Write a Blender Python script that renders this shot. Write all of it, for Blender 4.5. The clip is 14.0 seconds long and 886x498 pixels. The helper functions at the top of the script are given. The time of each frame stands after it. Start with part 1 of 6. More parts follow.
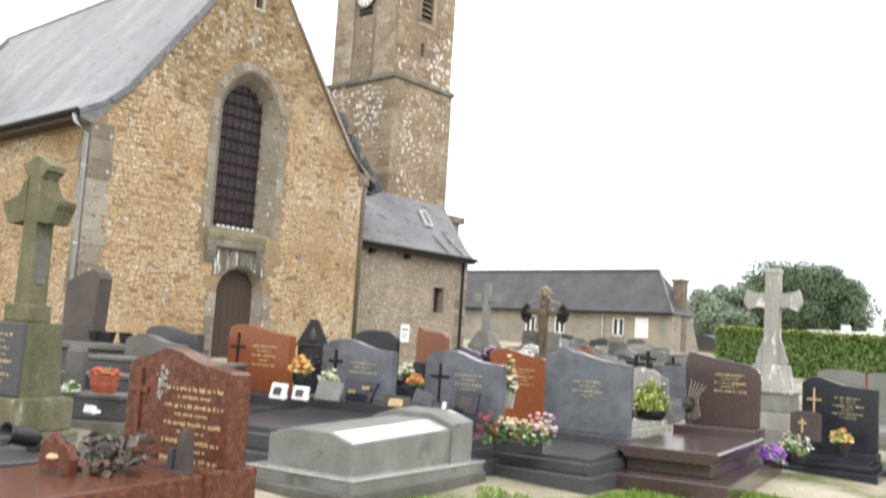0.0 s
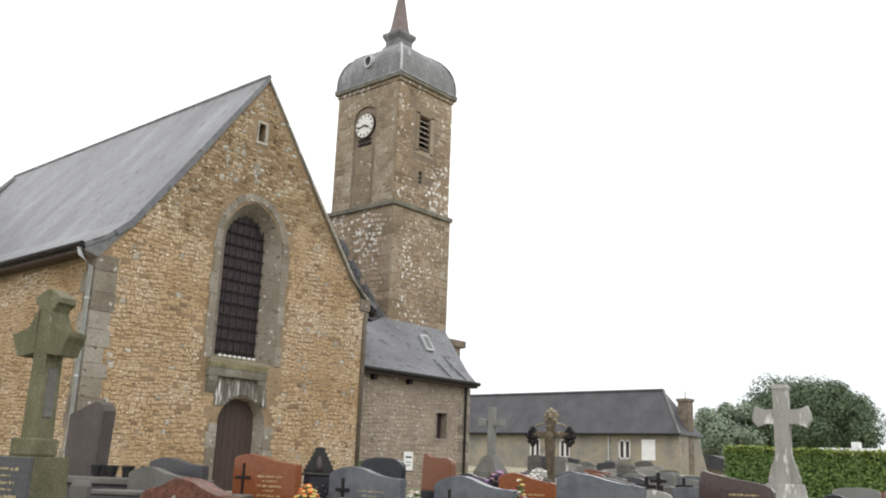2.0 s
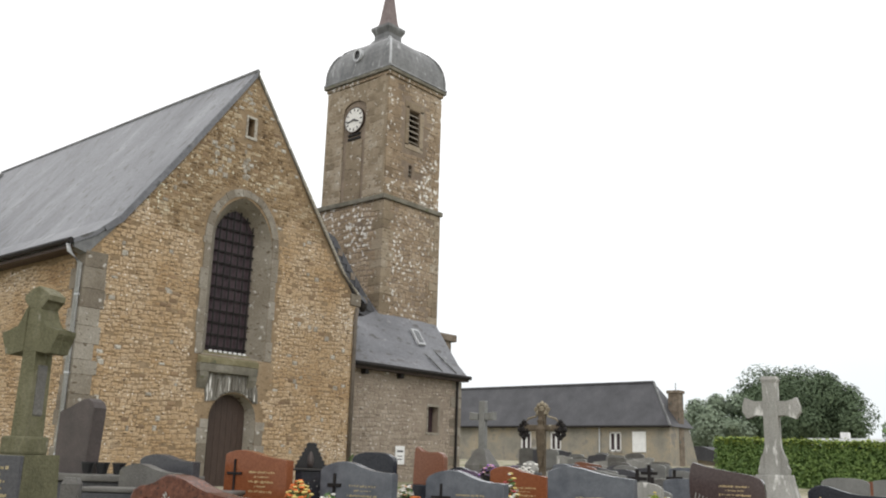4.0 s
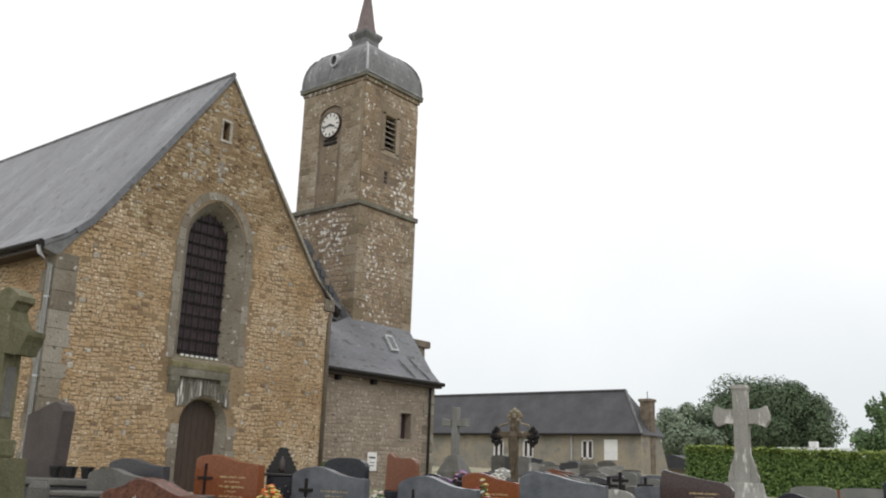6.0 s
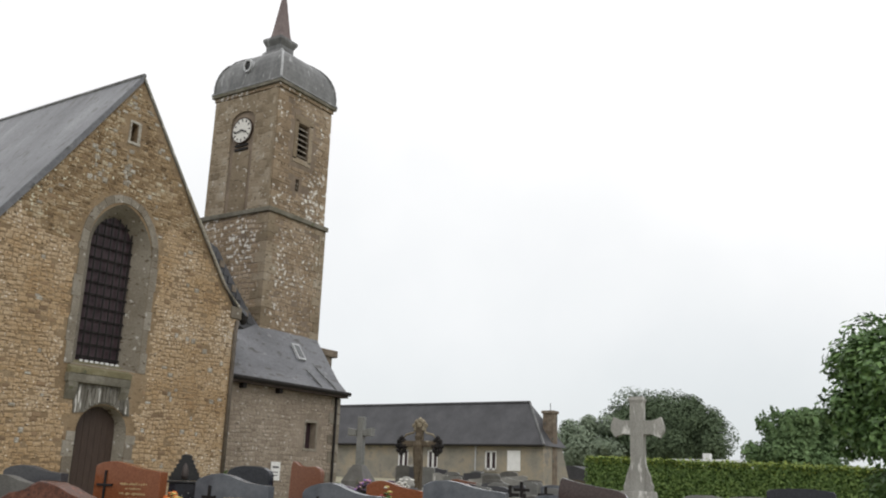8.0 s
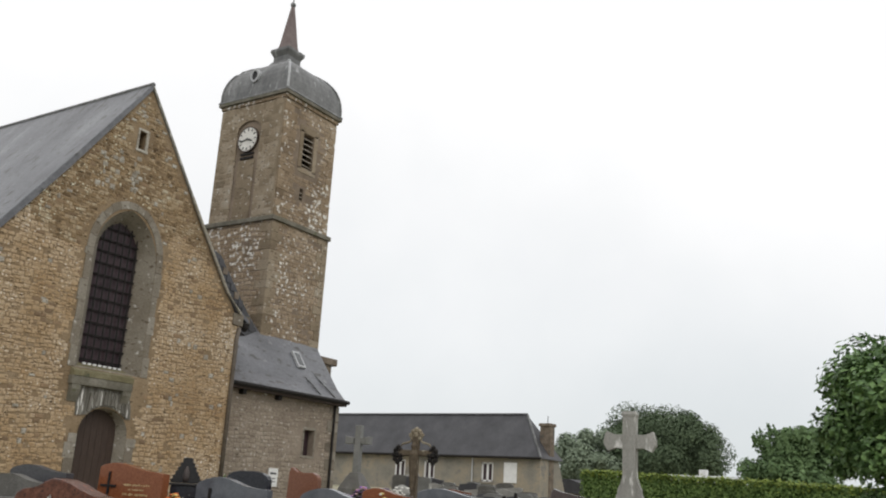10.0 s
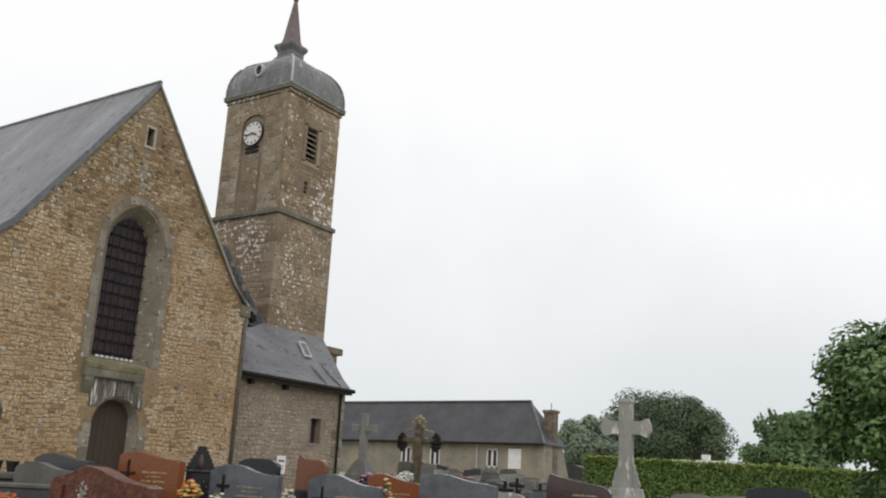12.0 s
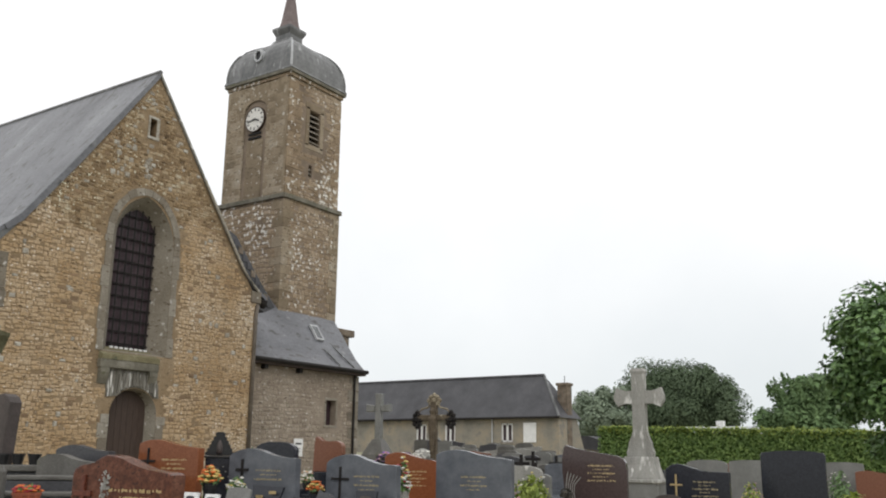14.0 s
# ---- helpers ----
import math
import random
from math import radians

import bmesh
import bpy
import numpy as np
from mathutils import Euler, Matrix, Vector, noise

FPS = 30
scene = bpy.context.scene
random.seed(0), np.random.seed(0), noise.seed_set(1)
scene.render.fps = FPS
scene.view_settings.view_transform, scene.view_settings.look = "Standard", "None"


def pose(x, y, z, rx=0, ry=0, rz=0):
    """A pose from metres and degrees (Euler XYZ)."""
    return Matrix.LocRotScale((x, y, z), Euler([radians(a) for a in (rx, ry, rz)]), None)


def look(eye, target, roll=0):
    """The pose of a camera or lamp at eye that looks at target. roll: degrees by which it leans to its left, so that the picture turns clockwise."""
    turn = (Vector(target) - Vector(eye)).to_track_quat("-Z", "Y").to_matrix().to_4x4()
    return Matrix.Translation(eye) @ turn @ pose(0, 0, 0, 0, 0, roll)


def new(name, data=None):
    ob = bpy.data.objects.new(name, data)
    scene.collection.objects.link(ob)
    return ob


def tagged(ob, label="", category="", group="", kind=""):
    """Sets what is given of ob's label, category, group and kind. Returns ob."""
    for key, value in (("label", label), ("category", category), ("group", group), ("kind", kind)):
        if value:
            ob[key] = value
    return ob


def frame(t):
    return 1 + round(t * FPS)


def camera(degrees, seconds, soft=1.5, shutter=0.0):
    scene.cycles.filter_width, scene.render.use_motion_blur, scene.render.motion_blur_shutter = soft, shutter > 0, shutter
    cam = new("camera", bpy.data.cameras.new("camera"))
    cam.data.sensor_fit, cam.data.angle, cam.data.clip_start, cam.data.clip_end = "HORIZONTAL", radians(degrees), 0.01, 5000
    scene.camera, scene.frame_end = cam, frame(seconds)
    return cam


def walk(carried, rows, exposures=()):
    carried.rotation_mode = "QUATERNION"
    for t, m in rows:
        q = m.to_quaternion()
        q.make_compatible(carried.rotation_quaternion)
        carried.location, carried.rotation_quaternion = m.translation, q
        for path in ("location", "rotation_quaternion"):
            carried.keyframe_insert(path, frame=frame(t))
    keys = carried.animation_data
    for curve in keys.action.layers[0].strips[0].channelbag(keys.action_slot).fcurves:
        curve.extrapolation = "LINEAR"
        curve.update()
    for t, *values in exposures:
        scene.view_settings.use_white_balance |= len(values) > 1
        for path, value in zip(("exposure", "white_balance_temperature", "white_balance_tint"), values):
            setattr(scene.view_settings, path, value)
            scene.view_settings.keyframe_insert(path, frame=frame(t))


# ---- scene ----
cam = camera(52.2, 14.0, soft=2.0, shutter=0.5)
ROWS = [
    (0, 0.457, 0.278, 1.691, 95.871, -3.548, -49.434),
    (0.5, 0.386, 0.25, 1.692, 101.453, -3.411, -49.492),
    (1, 0.306, 0.253, 1.645, 105.654, -3.001, -49.579),
    (1.5, 0.289, 0.219, 1.649, 104.559, -2.647, -49.431),
    (2, 0.347, 0.273, 1.658, 103.729, -2.167, -49.286),
    (4.5, 0.342, 0.266, 1.67, 103.279, -1.633, -49.894),
    (5, 0.344, 0.279, 1.663, 103.45, -1.715, -50.386),
    (5.5, 0.337, 0.271, 1.656, 103.641, -1.838, -50.909),
    (6, 0.336, 0.262, 1.651, 103.839, -1.975, -51.514),
    (6.5, 0.315, 0.251, 1.646, 104.055, -2.054, -52.62),
    (7, 0.215, 0.172, 1.627, 104.362, -1.794, -56.019),
    (7.5, 0.172, 0.145, 1.61, 104.563, -1.878, -57.284),
    (8, 0.169, 0.144, 1.604, 104.716, -2.019, -57.411),
    (10.5, -0.243, -0.192, 1.558, 105.471, -3.454, -57.562),
    (11, -0.38, -0.298, 1.55, 105.342, -3.566, -57.418),
    (11.5, -0.471, -0.377, 1.55, 105.023, -3.384, -57.388),
    (12, -0.574, -0.463, 1.549, 104.56, -2.896, -57.219),
    (12.5, -0.627, -0.509, 1.542, 104.095, -2.245, -56.935),
    (13, -0.637, -0.514, 1.546, 103.615, -1.528, -56.605),
    (13.5, -0.621, -0.503, 1.542, 103.293, -0.952, -56.328),
    (14, -0.618, -0.499, 1.541, 103.133, -0.683, -56.184),
]
walk(cam, [(t, pose(x, y, z, rx, ry, rz)) for t, x, y, z, rx, ry, rz in ROWS],
     exposures=((0.0, 1.10), (0.5, 1.05), (1.0, 0.66), (1.5, 0.53), (2.0, 0.49), (4.5, 0.24), (6.0, 0.05), (8.0, -0.05), (10.5, -0.11), (11.5, -0.12), (12.5, -0.12), (13.0, -0.08), (14.0, 0.04)))

# ---- world and light: an overcast day, a veil of cloud before a pale sky ----
world = bpy.data.worlds.new("overcast")
scene.world = world
world.use_nodes = True
wn, wl = world.node_tree.nodes, world.node_tree.links
wn.clear()
sky = wn.new("ShaderNodeTexSky")
sky.sky_type, sky.sun_disc = "NISHITA", False
sky.sun_elevation, sky.sun_rotation = radians(48), radians(200)
dim = wn.new("ShaderNodeVectorMath")
dim.operation = "SCALE"
dim.inputs["Scale"].default_value = 0.10
wl.new(sky.outputs["Color"], dim.inputs[0])
coord = wn.new("ShaderNodeTexCoord")
cloud = wn.new("ShaderNodeTexNoise")
cloud.inputs["Scale"].default_value, cloud.inputs["Detail"].default_value = 2.4, 6.0
wl.new(coord.outputs["Generated"], cloud.inputs["Vector"])
height = wn.new("ShaderNodeSeparateXYZ")
wl.new(coord.outputs["Generated"], height.inputs[0])
lift = wn.new("ShaderNodeMath")
lift.operation = "MULTIPLY_ADD"
lift.inputs[1].default_value = 0.45
wl.new(cloud.outputs["Fac"], lift.inputs[0])
wl.new(height.outputs["Z"], lift.inputs[2])
veil = wn.new("ShaderNodeValToRGB")
veil.color_ramp.elements[0].position, veil.color_ramp.elements[1].position = 0.22, 0.60
veil.color_ramp.elements[0].color = (0.78, 0.82, 0.84, 1)
veil.color_ramp.elements[1].color = (1.16, 1.155, 1.15, 1)
wl.new(lift.outputs[0], veil.inputs["Fac"])
mix = wn.new("ShaderNodeMix")
mix.data_type = "RGBA"
mix.inputs["Factor"].default_value = 0.92
wl.new(dim.outputs[0], mix.inputs["A"])
wl.new(veil.outputs["Color"], mix.inputs["B"])
back = wn.new("ShaderNodeBackground")
back.inputs["Strength"].default_value = 1.0
wl.new(mix.outputs["Result"], back.inputs["Color"])
wl.new(back.outputs[0], wn.new("ShaderNodeOutputWorld").inputs["Surface"])

sun = new("sun", bpy.data.lights.new("sun", "SUN"))
sun.data.energy, sun.data.angle, sun.data.color = 0.7, radians(25), (1.0, 0.97, 0.92)
sun.matrix_world = look((-20, -25, 45), (15, 15, 0))

# ---- materials ----
def material(name, stops, scale=3.0, rough=0.8, bump=0.3, bump_scale=30.0, detail=6.0, stretch=(1, 1, 1), island=0.0,
             fleck=None, fleck_scale=9.0, fleck_at=0.66, metal=0.0, streak=0.0, spec=0.4, coat=0.0, pit=None, pit_scale=12.0, pit_at=0.36, patch=0.0, pit_stretch=(0.7, 0.7, 1.7)):
    """A surface: a colour ramp over two scales of noise, flecks (lichen, crystals) over it, fine relief."""
    m = bpy.data.materials.new(name)
    m.use_nodes = True
    n, l = m.node_tree.nodes, m.node_tree.links
    b = n["Principled BSDF"]
    tc = n.new("ShaderNodeTexCoord")
    mp = n.new("ShaderNodeMapping")
    mp.inputs["Scale"].default_value = stretch
    l.new(tc.outputs["Object"], mp.inputs["Vector"])
    big = n.new("ShaderNodeTexNoise")
    big.inputs["Scale"].default_value, big.inputs["Detail"].default_value = scale, detail
    big.inputs["Roughness"].default_value = 0.65
    l.new(mp.outputs[0], big.inputs["Vector"])
    ramp = n.new("ShaderNodeValToRGB")
    while len(ramp.color_ramp.elements) < len(stops):
        ramp.color_ramp.elements.new(0.5)
    for e, (p, c) in zip(ramp.color_ramp.elements, stops):
        e.position, e.color = p, (*c, 1)
    fac = big.outputs["Fac"]
    if island:
        rnd = n.new("ShaderNodeNewGeometry").outputs["Random Per Island"]
        obj = n.new("ShaderNodeObjectInfo").outputs["Random"]
        ad = n.new("ShaderNodeMath")
        ad.operation = "ADD"
        l.new(rnd, ad.inputs[0])
        l.new(obj, ad.inputs[1])
        fr = n.new("ShaderNodeMath")
        fr.operation = "FRACT"
        l.new(ad.outputs[0], fr.inputs[0])
        mxi = n.new("ShaderNodeMix")
        mxi.inputs["Factor"].default_value = island
        l.new(fac, mxi.inputs["A"])
        l.new(fr.outputs[0], mxi.inputs["B"])
        fac = mxi.outputs["Result"]
    l.new(fac, ramp.inputs["Fac"])
    col = ramp.outputs["Color"]
    fine = n.new("ShaderNodeTexNoise")
    fine.inputs["Scale"].default_value, fine.inputs["Detail"].default_value = bump_scale, 6
    l.new(tc.outputs["Object"], fine.inputs["Vector"])
    if fleck:
        fn = n.new("ShaderNodeTexNoise")
        fn.inputs["Scale"].default_value, fn.inputs["Detail"].default_value = fleck_scale, 5
        l.new(mp.outputs[0], fn.inputs["Vector"])
        fr2 = n.new("ShaderNodeValToRGB")
        fr2.color_ramp.elements[0].position, fr2.color_ramp.elements[1].position = fleck_at, fleck_at + 0.07
        amount = fn.outputs["Fac"]
        if patch:              # flecks gather in patches
            cl = n.new("ShaderNodeTexNoise")
            cl.inputs["Scale"].default_value, cl.inputs["Detail"].default_value = 0.55, 3
            l.new(tc.outputs["Object"], cl.inputs["Vector"])
            pa = n.new("ShaderNodeMath")
            pa.operation = "MULTIPLY_ADD"
            l.new(cl.outputs["Fac"], pa.inputs[0])
            pa.inputs[1].default_value = patch
            pb = n.new("ShaderNodeMath")
            pb.operation = "ADD"
            pb.inputs[1].default_value = -0.5 * patch
            l.new(fn.outputs["Fac"], pa.inputs[2])
            l.new(pa.outputs[0], pb.inputs[0])
            amount = pb.outputs[0]
        l.new(amount, fr2.inputs["Fac"])
        mf = n.new("ShaderNodeMix")
        mf.data_type = "RGBA"
        l.new(fr2.outputs["Color"], mf.inputs["Factor"])
        l.new(col, mf.inputs["A"])
        mf.inputs["B"].default_value = (*fleck, 1)
        col = mf.outputs["Result"]
    if pit:
        pn = n.new("ShaderNodeTexNoise")
        pn.inputs["Scale"].default_value, pn.inputs["Detail"].default_value = pit_scale, 3
        pm = n.new("ShaderNodeMapping")
        pm.inputs["Scale"].default_value = pit_stretch
        l.new(tc.outputs["Object"], pm.inputs["Vector"])
        l.new(pm.outputs[0], pn.inputs["Vector"])
        pr = n.new("ShaderNodeValToRGB")
        pr.color_ramp.elements[0].position, pr.color_ramp.elements[1].position = pit_at - 0.05, pit_at
        pr.color_ramp.elements[0].color, pr.color_ramp.elements[1].color = (1, 1, 1, 1), (0, 0, 0, 1)
        l.new(pn.outputs["Fac"], pr.inputs["Fac"])
        mpt = n.new("ShaderNodeMix")
        mpt.data_type = "RGBA"
        l.new(pr.outputs["Color"], mpt.inputs["Factor"])
        l.new(col, mpt.inputs["A"])
        mpt.inputs["B"].default_value = (*pit, 1)
        col = mpt.outputs["Result"]
    vm = n.new("ShaderNodeMix")
    vm.data_type, vm.blend_type = "RGBA", "MULTIPLY"
    vm.inputs["Factor"].default_value = 0.5
    fr3 = n.new("ShaderNodeMapRange")
    fr3.inputs["From Min"].default_value, fr3.inputs["From Max"].default_value = 0.3, 0.7
    fr3.inputs["To Min"].default_value, fr3.inputs["To Max"].default_value = 0.6, 1.3
    l.new(fine.outputs["Fac"], fr3.inputs["Value"])
    l.new(col, vm.inputs["A"])
    l.new(fr3.outputs[0], vm.inputs["B"])
    l.new(vm.outputs["Result"], b.inputs["Base Color"])
    b.inputs["Roughness"].default_value, b.inputs["Metallic"].default_value = rough, metal
    b.inputs["Specular IOR Level"].default_value = spec
    b.inputs["Coat Weight"].default_value = coat
    b.inputs["Coat Roughness"].default_value = 0.12
    if bump:
        bp = n.new("ShaderNodeBump")
        bp.inputs["Strength"].default_value, bp.inputs["Distance"].default_value = bump, 0.02
        l.new(fine.outputs["Fac"], bp.inputs["Height"])
        l.new(bp.outputs[0], b.inputs["Normal"])
    return m


STONE = material("ochre_rubble_stone", [(0.24, (0.215, 0.132, 0.07)), (0.36, (0.33, 0.22, 0.117)), (0.45, (0.405, 0.287, 0.163)), (0.54, (0.45, 0.338, 0.215)), (0.64, (0.475, 0.38, 0.268)), (0.78, (0.50, 0.445, 0.37))], 0.55, 0.9, 0.9, 30, detail=15, island=0.07, fleck=(0.86, 0.82, 0.75), fleck_scale=16, fleck_at=0.628, pit=(0.07, 0.045, 0.026), pit_scale=14, pit_at=0.41, patch=0.3, pit_stretch=(0.45, 0.45, 2.0))
MORTAR = material("ochre_mortar", [(0.3, (0.175, 0.12, 0.07)), (0.5, (0.25, 0.18, 0.107)), (0.7, (0.34, 0.262, 0.172))], 0.8, 0.95, 0.7, 30, detail=12, fleck=(0.55, 0.5, 0.42), fleck_scale=19, fleck_at=0.66, pit=(0.075, 0.05, 0.03), pit_scale=13, pit_at=0.385, pit_stretch=(0.5, 0.5, 1.9))
TOWERSTONE = material("tower_rubble_stone", [(0.28, (0.16, 0.115, 0.072)), (0.42, (0.25, 0.185, 0.12)), (0.55, (0.32, 0.245, 0.165)), (0.75, (0.40, 0.325, 0.24))], 0.6, 0.9, 0.7, 24, detail=13, island=0.2, fleck=(0.72, 0.70, 0.65), fleck_scale=6.5, fleck_at=0.575, pit=(0.08, 0.06, 0.042), pit_scale=10, pit_at=0.38, patch=0.5)
TOWERMORTAR = material("tower_mortar", [(0.3, (0.15, 0.115, 0.085)), (0.7, (0.28, 0.22, 0.165))], 1.2, 0.95, 0.5, 30, detail=8)
ANNEXSTONE = material("grey_pink_rubble_stone", [(0.25, (0.20, 0.16, 0.125)), (0.5, (0.30, 0.25, 0.195)), (0.8, (0.42, 0.36, 0.29))], 0.9, 0.9, 0.6, 28, detail=12, island=0.16, fleck=(0.60, 0.57, 0.52), fleck_scale=8, fleck_at=0.61, pit=(0.10, 0.08, 0.06), pit_scale=12, pit_at=0.36)
ANNEXMORTAR = material("grey_pink_mortar", [(0.3, (0.19, 0.155, 0.12)), (0.7, (0.32, 0.265, 0.21))], 1.2, 0.95, 0.5, 40)
CLOCKFACE = material("enamelled_clock_face", [(0.3, (0.62, 0.60, 0.55)), (0.7, (0.74, 0.72, 0.67))], 4, 0.4, 0.05)
SPIRE = material("red_brown_slate", [(0.3, (0.125, 0.092, 0.088)), (0.7, (0.215, 0.17, 0.162))], 3, 0.6, 0.3, 14)
GLASS_PALE = material("roof_glass", [(0.3, (0.09, 0.095, 0.10)), (0.7, (0.13, 0.135, 0.14))], 3, 0.25, 0.0)
CHIMNEY = material("brown_chimney_stone", [(0.26, (0.085, 0.066, 0.05)), (0.5, (0.165, 0.132, 0.10)), (0.74, (0.27, 0.225, 0.175))], 2.2, 0.9, 0.6, 9, detail=9, fleck=(0.10, 0.10, 0.09), fleck_scale=3, fleck_at=0.58)
QUOIN = material("grey_granite_ashlar", [(0.25, (0.125, 0.105, 0.08)), (0.42, (0.195, 0.168, 0.13)), (0.55, (0.245, 0.22, 0.178)), (0.78, (0.34, 0.315, 0.27))], 0.9, 0.85, 0.5, 28, detail=13, island=0.3, fleck=(0.48, 0.46, 0.42), fleck_scale=6, fleck_at=0.63, pit=(0.11, 0.085, 0.058), pit_scale=8, pit_at=0.385, patch=0.25)
TOWERASHLAR = material("brown_grey_tower_ashlar", [(0.26, (0.135, 0.102, 0.066)), (0.42, (0.21, 0.163, 0.108)), (0.55, (0.28, 0.224, 0.155)), (0.75, (0.37, 0.32, 0.25))], 0.8, 0.88, 0.5, 26, detail=12, island=0.25, fleck=(0.52, 0.49, 0.43), fleck_scale=7, fleck_at=0.63, pit=(0.11, 0.085, 0.055), pit_scale=7, pit_at=0.38, patch=0.25)
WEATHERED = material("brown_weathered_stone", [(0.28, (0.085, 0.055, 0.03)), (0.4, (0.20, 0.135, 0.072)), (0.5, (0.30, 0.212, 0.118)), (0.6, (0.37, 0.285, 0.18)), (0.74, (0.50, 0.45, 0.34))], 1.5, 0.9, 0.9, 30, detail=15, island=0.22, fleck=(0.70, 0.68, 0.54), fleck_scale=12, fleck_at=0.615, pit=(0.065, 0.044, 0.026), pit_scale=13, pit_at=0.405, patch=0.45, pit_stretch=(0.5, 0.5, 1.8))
ODDSTONE = material("pale_grey_field_stone", [(0.3, (0.27, 0.245, 0.20)), (0.7, (0.46, 0.435, 0.38))], 3, 0.9, 0.8, 26, detail=12, island=0.4, pit=(0.2, 0.17, 0.13), pit_scale=14, pit_at=0.42)
DARKSTONE = material("dark_brown_field_stone", [(0.3, (0.19, 0.128, 0.078)), (0.7, (0.29, 0.20, 0.12))], 2, 0.9, 0.7, 26, detail=10, island=0.5)
DAMPCEMENT = material("damp_dark_cement", [(0.25, (0.065, 0.06, 0.052)), (0.5, (0.11, 0.105, 0.095)), (0.75, (0.17, 0.165, 0.15))], 2.2, 0.5, 0.4, 40, detail=11, fleck=(0.09, 0.09, 0.06), fleck_scale=3, fleck_at=0.6)
SLATE = material("blue_grey_slate", [(0.27, (0.062, 0.062, 0.068)), (0.42, (0.125, 0.128, 0.14)), (0.56, (0.16, 0.164, 0.178)), (0.74, (0.25, 0.255, 0.268))], 0.75, 0.42, 0.35, 12, detail=12, stretch=(0.45, 1.3, 0.45), fleck=(0.24, 0.24, 0.245), fleck_scale=4, fleck_at=0.64, pit=(0.075, 0.073, 0.07), pit_scale=5, pit_at=0.4, pit_stretch=(0.5, 1.2, 0.5))
DARKSLATE = material("dark_weathered_slate", [(0.3, (0.045, 0.045, 0.05)), (0.7, (0.085, 0.085, 0.092))], 0.7, 0.6, 0.25, 14)
LEAD = material("grey_lead_sheet", [(0.26, (0.06, 0.061, 0.062)), (0.42, (0.115, 0.117, 0.117)), (0.56, (0.165, 0.168, 0.168)), (0.74, (0.26, 0.262, 0.262))], 1.1, 0.42, 0.2, 9, detail=11, stretch=(1.3, 1.3, 0.5), fleck=(0.34, 0.345, 0.345), fleck_scale=3, fleck_at=0.62)
ZINC = material("weathered_zinc", [(0.3, (0.38, 0.39, 0.40)), (0.7, (0.52, 0.53, 0.54))], 5, 0.45, 0.1, 30)
IRON = material("black_iron", [(0.3, (0.010, 0.009, 0.009)), (0.7, (0.028, 0.024, 0.022))], 8, 0.65, 0.2, 40, spec=0.2)
GLASS_DARK = material("old_leaded_glass", [(0.3, (0.028, 0.016, 0.02)), (0.7, (0.06, 0.038, 0.043))], 2.5, 0.3, 0.3, 9, spec=0.3)
DOORWOOD = material("brown_painted_oak", [(0.3, (0.035, 0.022, 0.016)), (0.7, (0.07, 0.045, 0.033))], 5, 0.6, 0.3, 30, stretch=(6, 6, 0.6))
RED = material("polished_red_granite", [(0.3, (0.06, 0.022, 0.014)), (0.5, (0.112, 0.04, 0.024)), (0.72, (0.19, 0.08, 0.05))], 20, 0.26, 0.0, 90, detail=12, fleck=(0.035, 0.018, 0.014), fleck_scale=55, fleck_at=0.58, spec=0.3)
ORANGE = material("polished_orange_granite", [(0.3, (0.16, 0.05, 0.02)), (0.5, (0.215, 0.072, 0.03)), (0.75, (0.27, 0.10, 0.045))], 40, 0.2, 0.0, 110, fleck=(0.10, 0.035, 0.018), fleck_scale=90, fleck_at=0.62)
GREY = material("polished_blue_grey_granite", [(0.28, (0.078, 0.084, 0.096)), (0.5, (0.118, 0.126, 0.142)), (0.74, (0.162, 0.172, 0.19))], 5, 0.24, 0.0, 120, detail=14, fleck=(0.085, 0.09, 0.102), fleck_scale=60, fleck_at=0.6)
DARK = material("polished_black_granite", [(0.3, (0.012, 0.013, 0.018)), (0.7, (0.03, 0.033, 0.043))], 38, 0.16, 0.0, 90, fleck=(0.08, 0.085, 0.1), fleck_scale=80, fleck_at=0.68)
BROWN = material("polished_brown_granite", [(0.3, (0.042, 0.027, 0.025)), (0.5, (0.058, 0.038, 0.035)), (0.75, (0.082, 0.056, 0.052))], 36, 0.2, 0.0, 110, fleck=(0.025, 0.018, 0.018), fleck_scale=90, fleck_at=0.62, spec=0.6, coat=0.2)
CEMENT = material("weathered_grey_cement", [(0.25, (0.12, 0.12, 0.112)), (0.5, (0.178, 0.178, 0.166)), (0.75, (0.245, 0.245, 0.232))], 1.8, 0.5, 0.3, 50, detail=10, fleck=(0.115, 0.12, 0.10), fleck_scale=2.4, fleck_at=0.6)
PALECEMENT = material("pale_worn_cement", [(0.25, (0.20, 0.195, 0.18)), (0.5, (0.29, 0.285, 0.26)), (0.75, (0.38, 0.37, 0.345))], 3, 0.8, 0.4, 50, stretch=(1, 1, 0.25), detail=8, fleck=(0.60, 0.59, 0.56), fleck_scale=7, fleck_at=0.58)
MOSSY = material("mossy_granite", [(0.25, (0.06, 0.06, 0.032)), (0.5, (0.12, 0.115, 0.065)), (0.75, (0.21, 0.195, 0.135))], 3.2, 0.9, 0.5, 40, stretch=(1, 1, 0.4), fleck=(0.32, 0.31, 0.26), fleck_scale=6, fleck_at=0.66)
GOLD = material("gilded_letters", [(0.3, (0.42, 0.31, 0.14)), (0.7, (0.58, 0.45, 0.24))], 20, 0.45, 0.0, metal=0.3)
WHITE = material("white_paint", [(0.3, (0.70, 0.70, 0.69)), (0.7, (0.82, 0.82, 0.81))], 3, 0.5, 0.05)
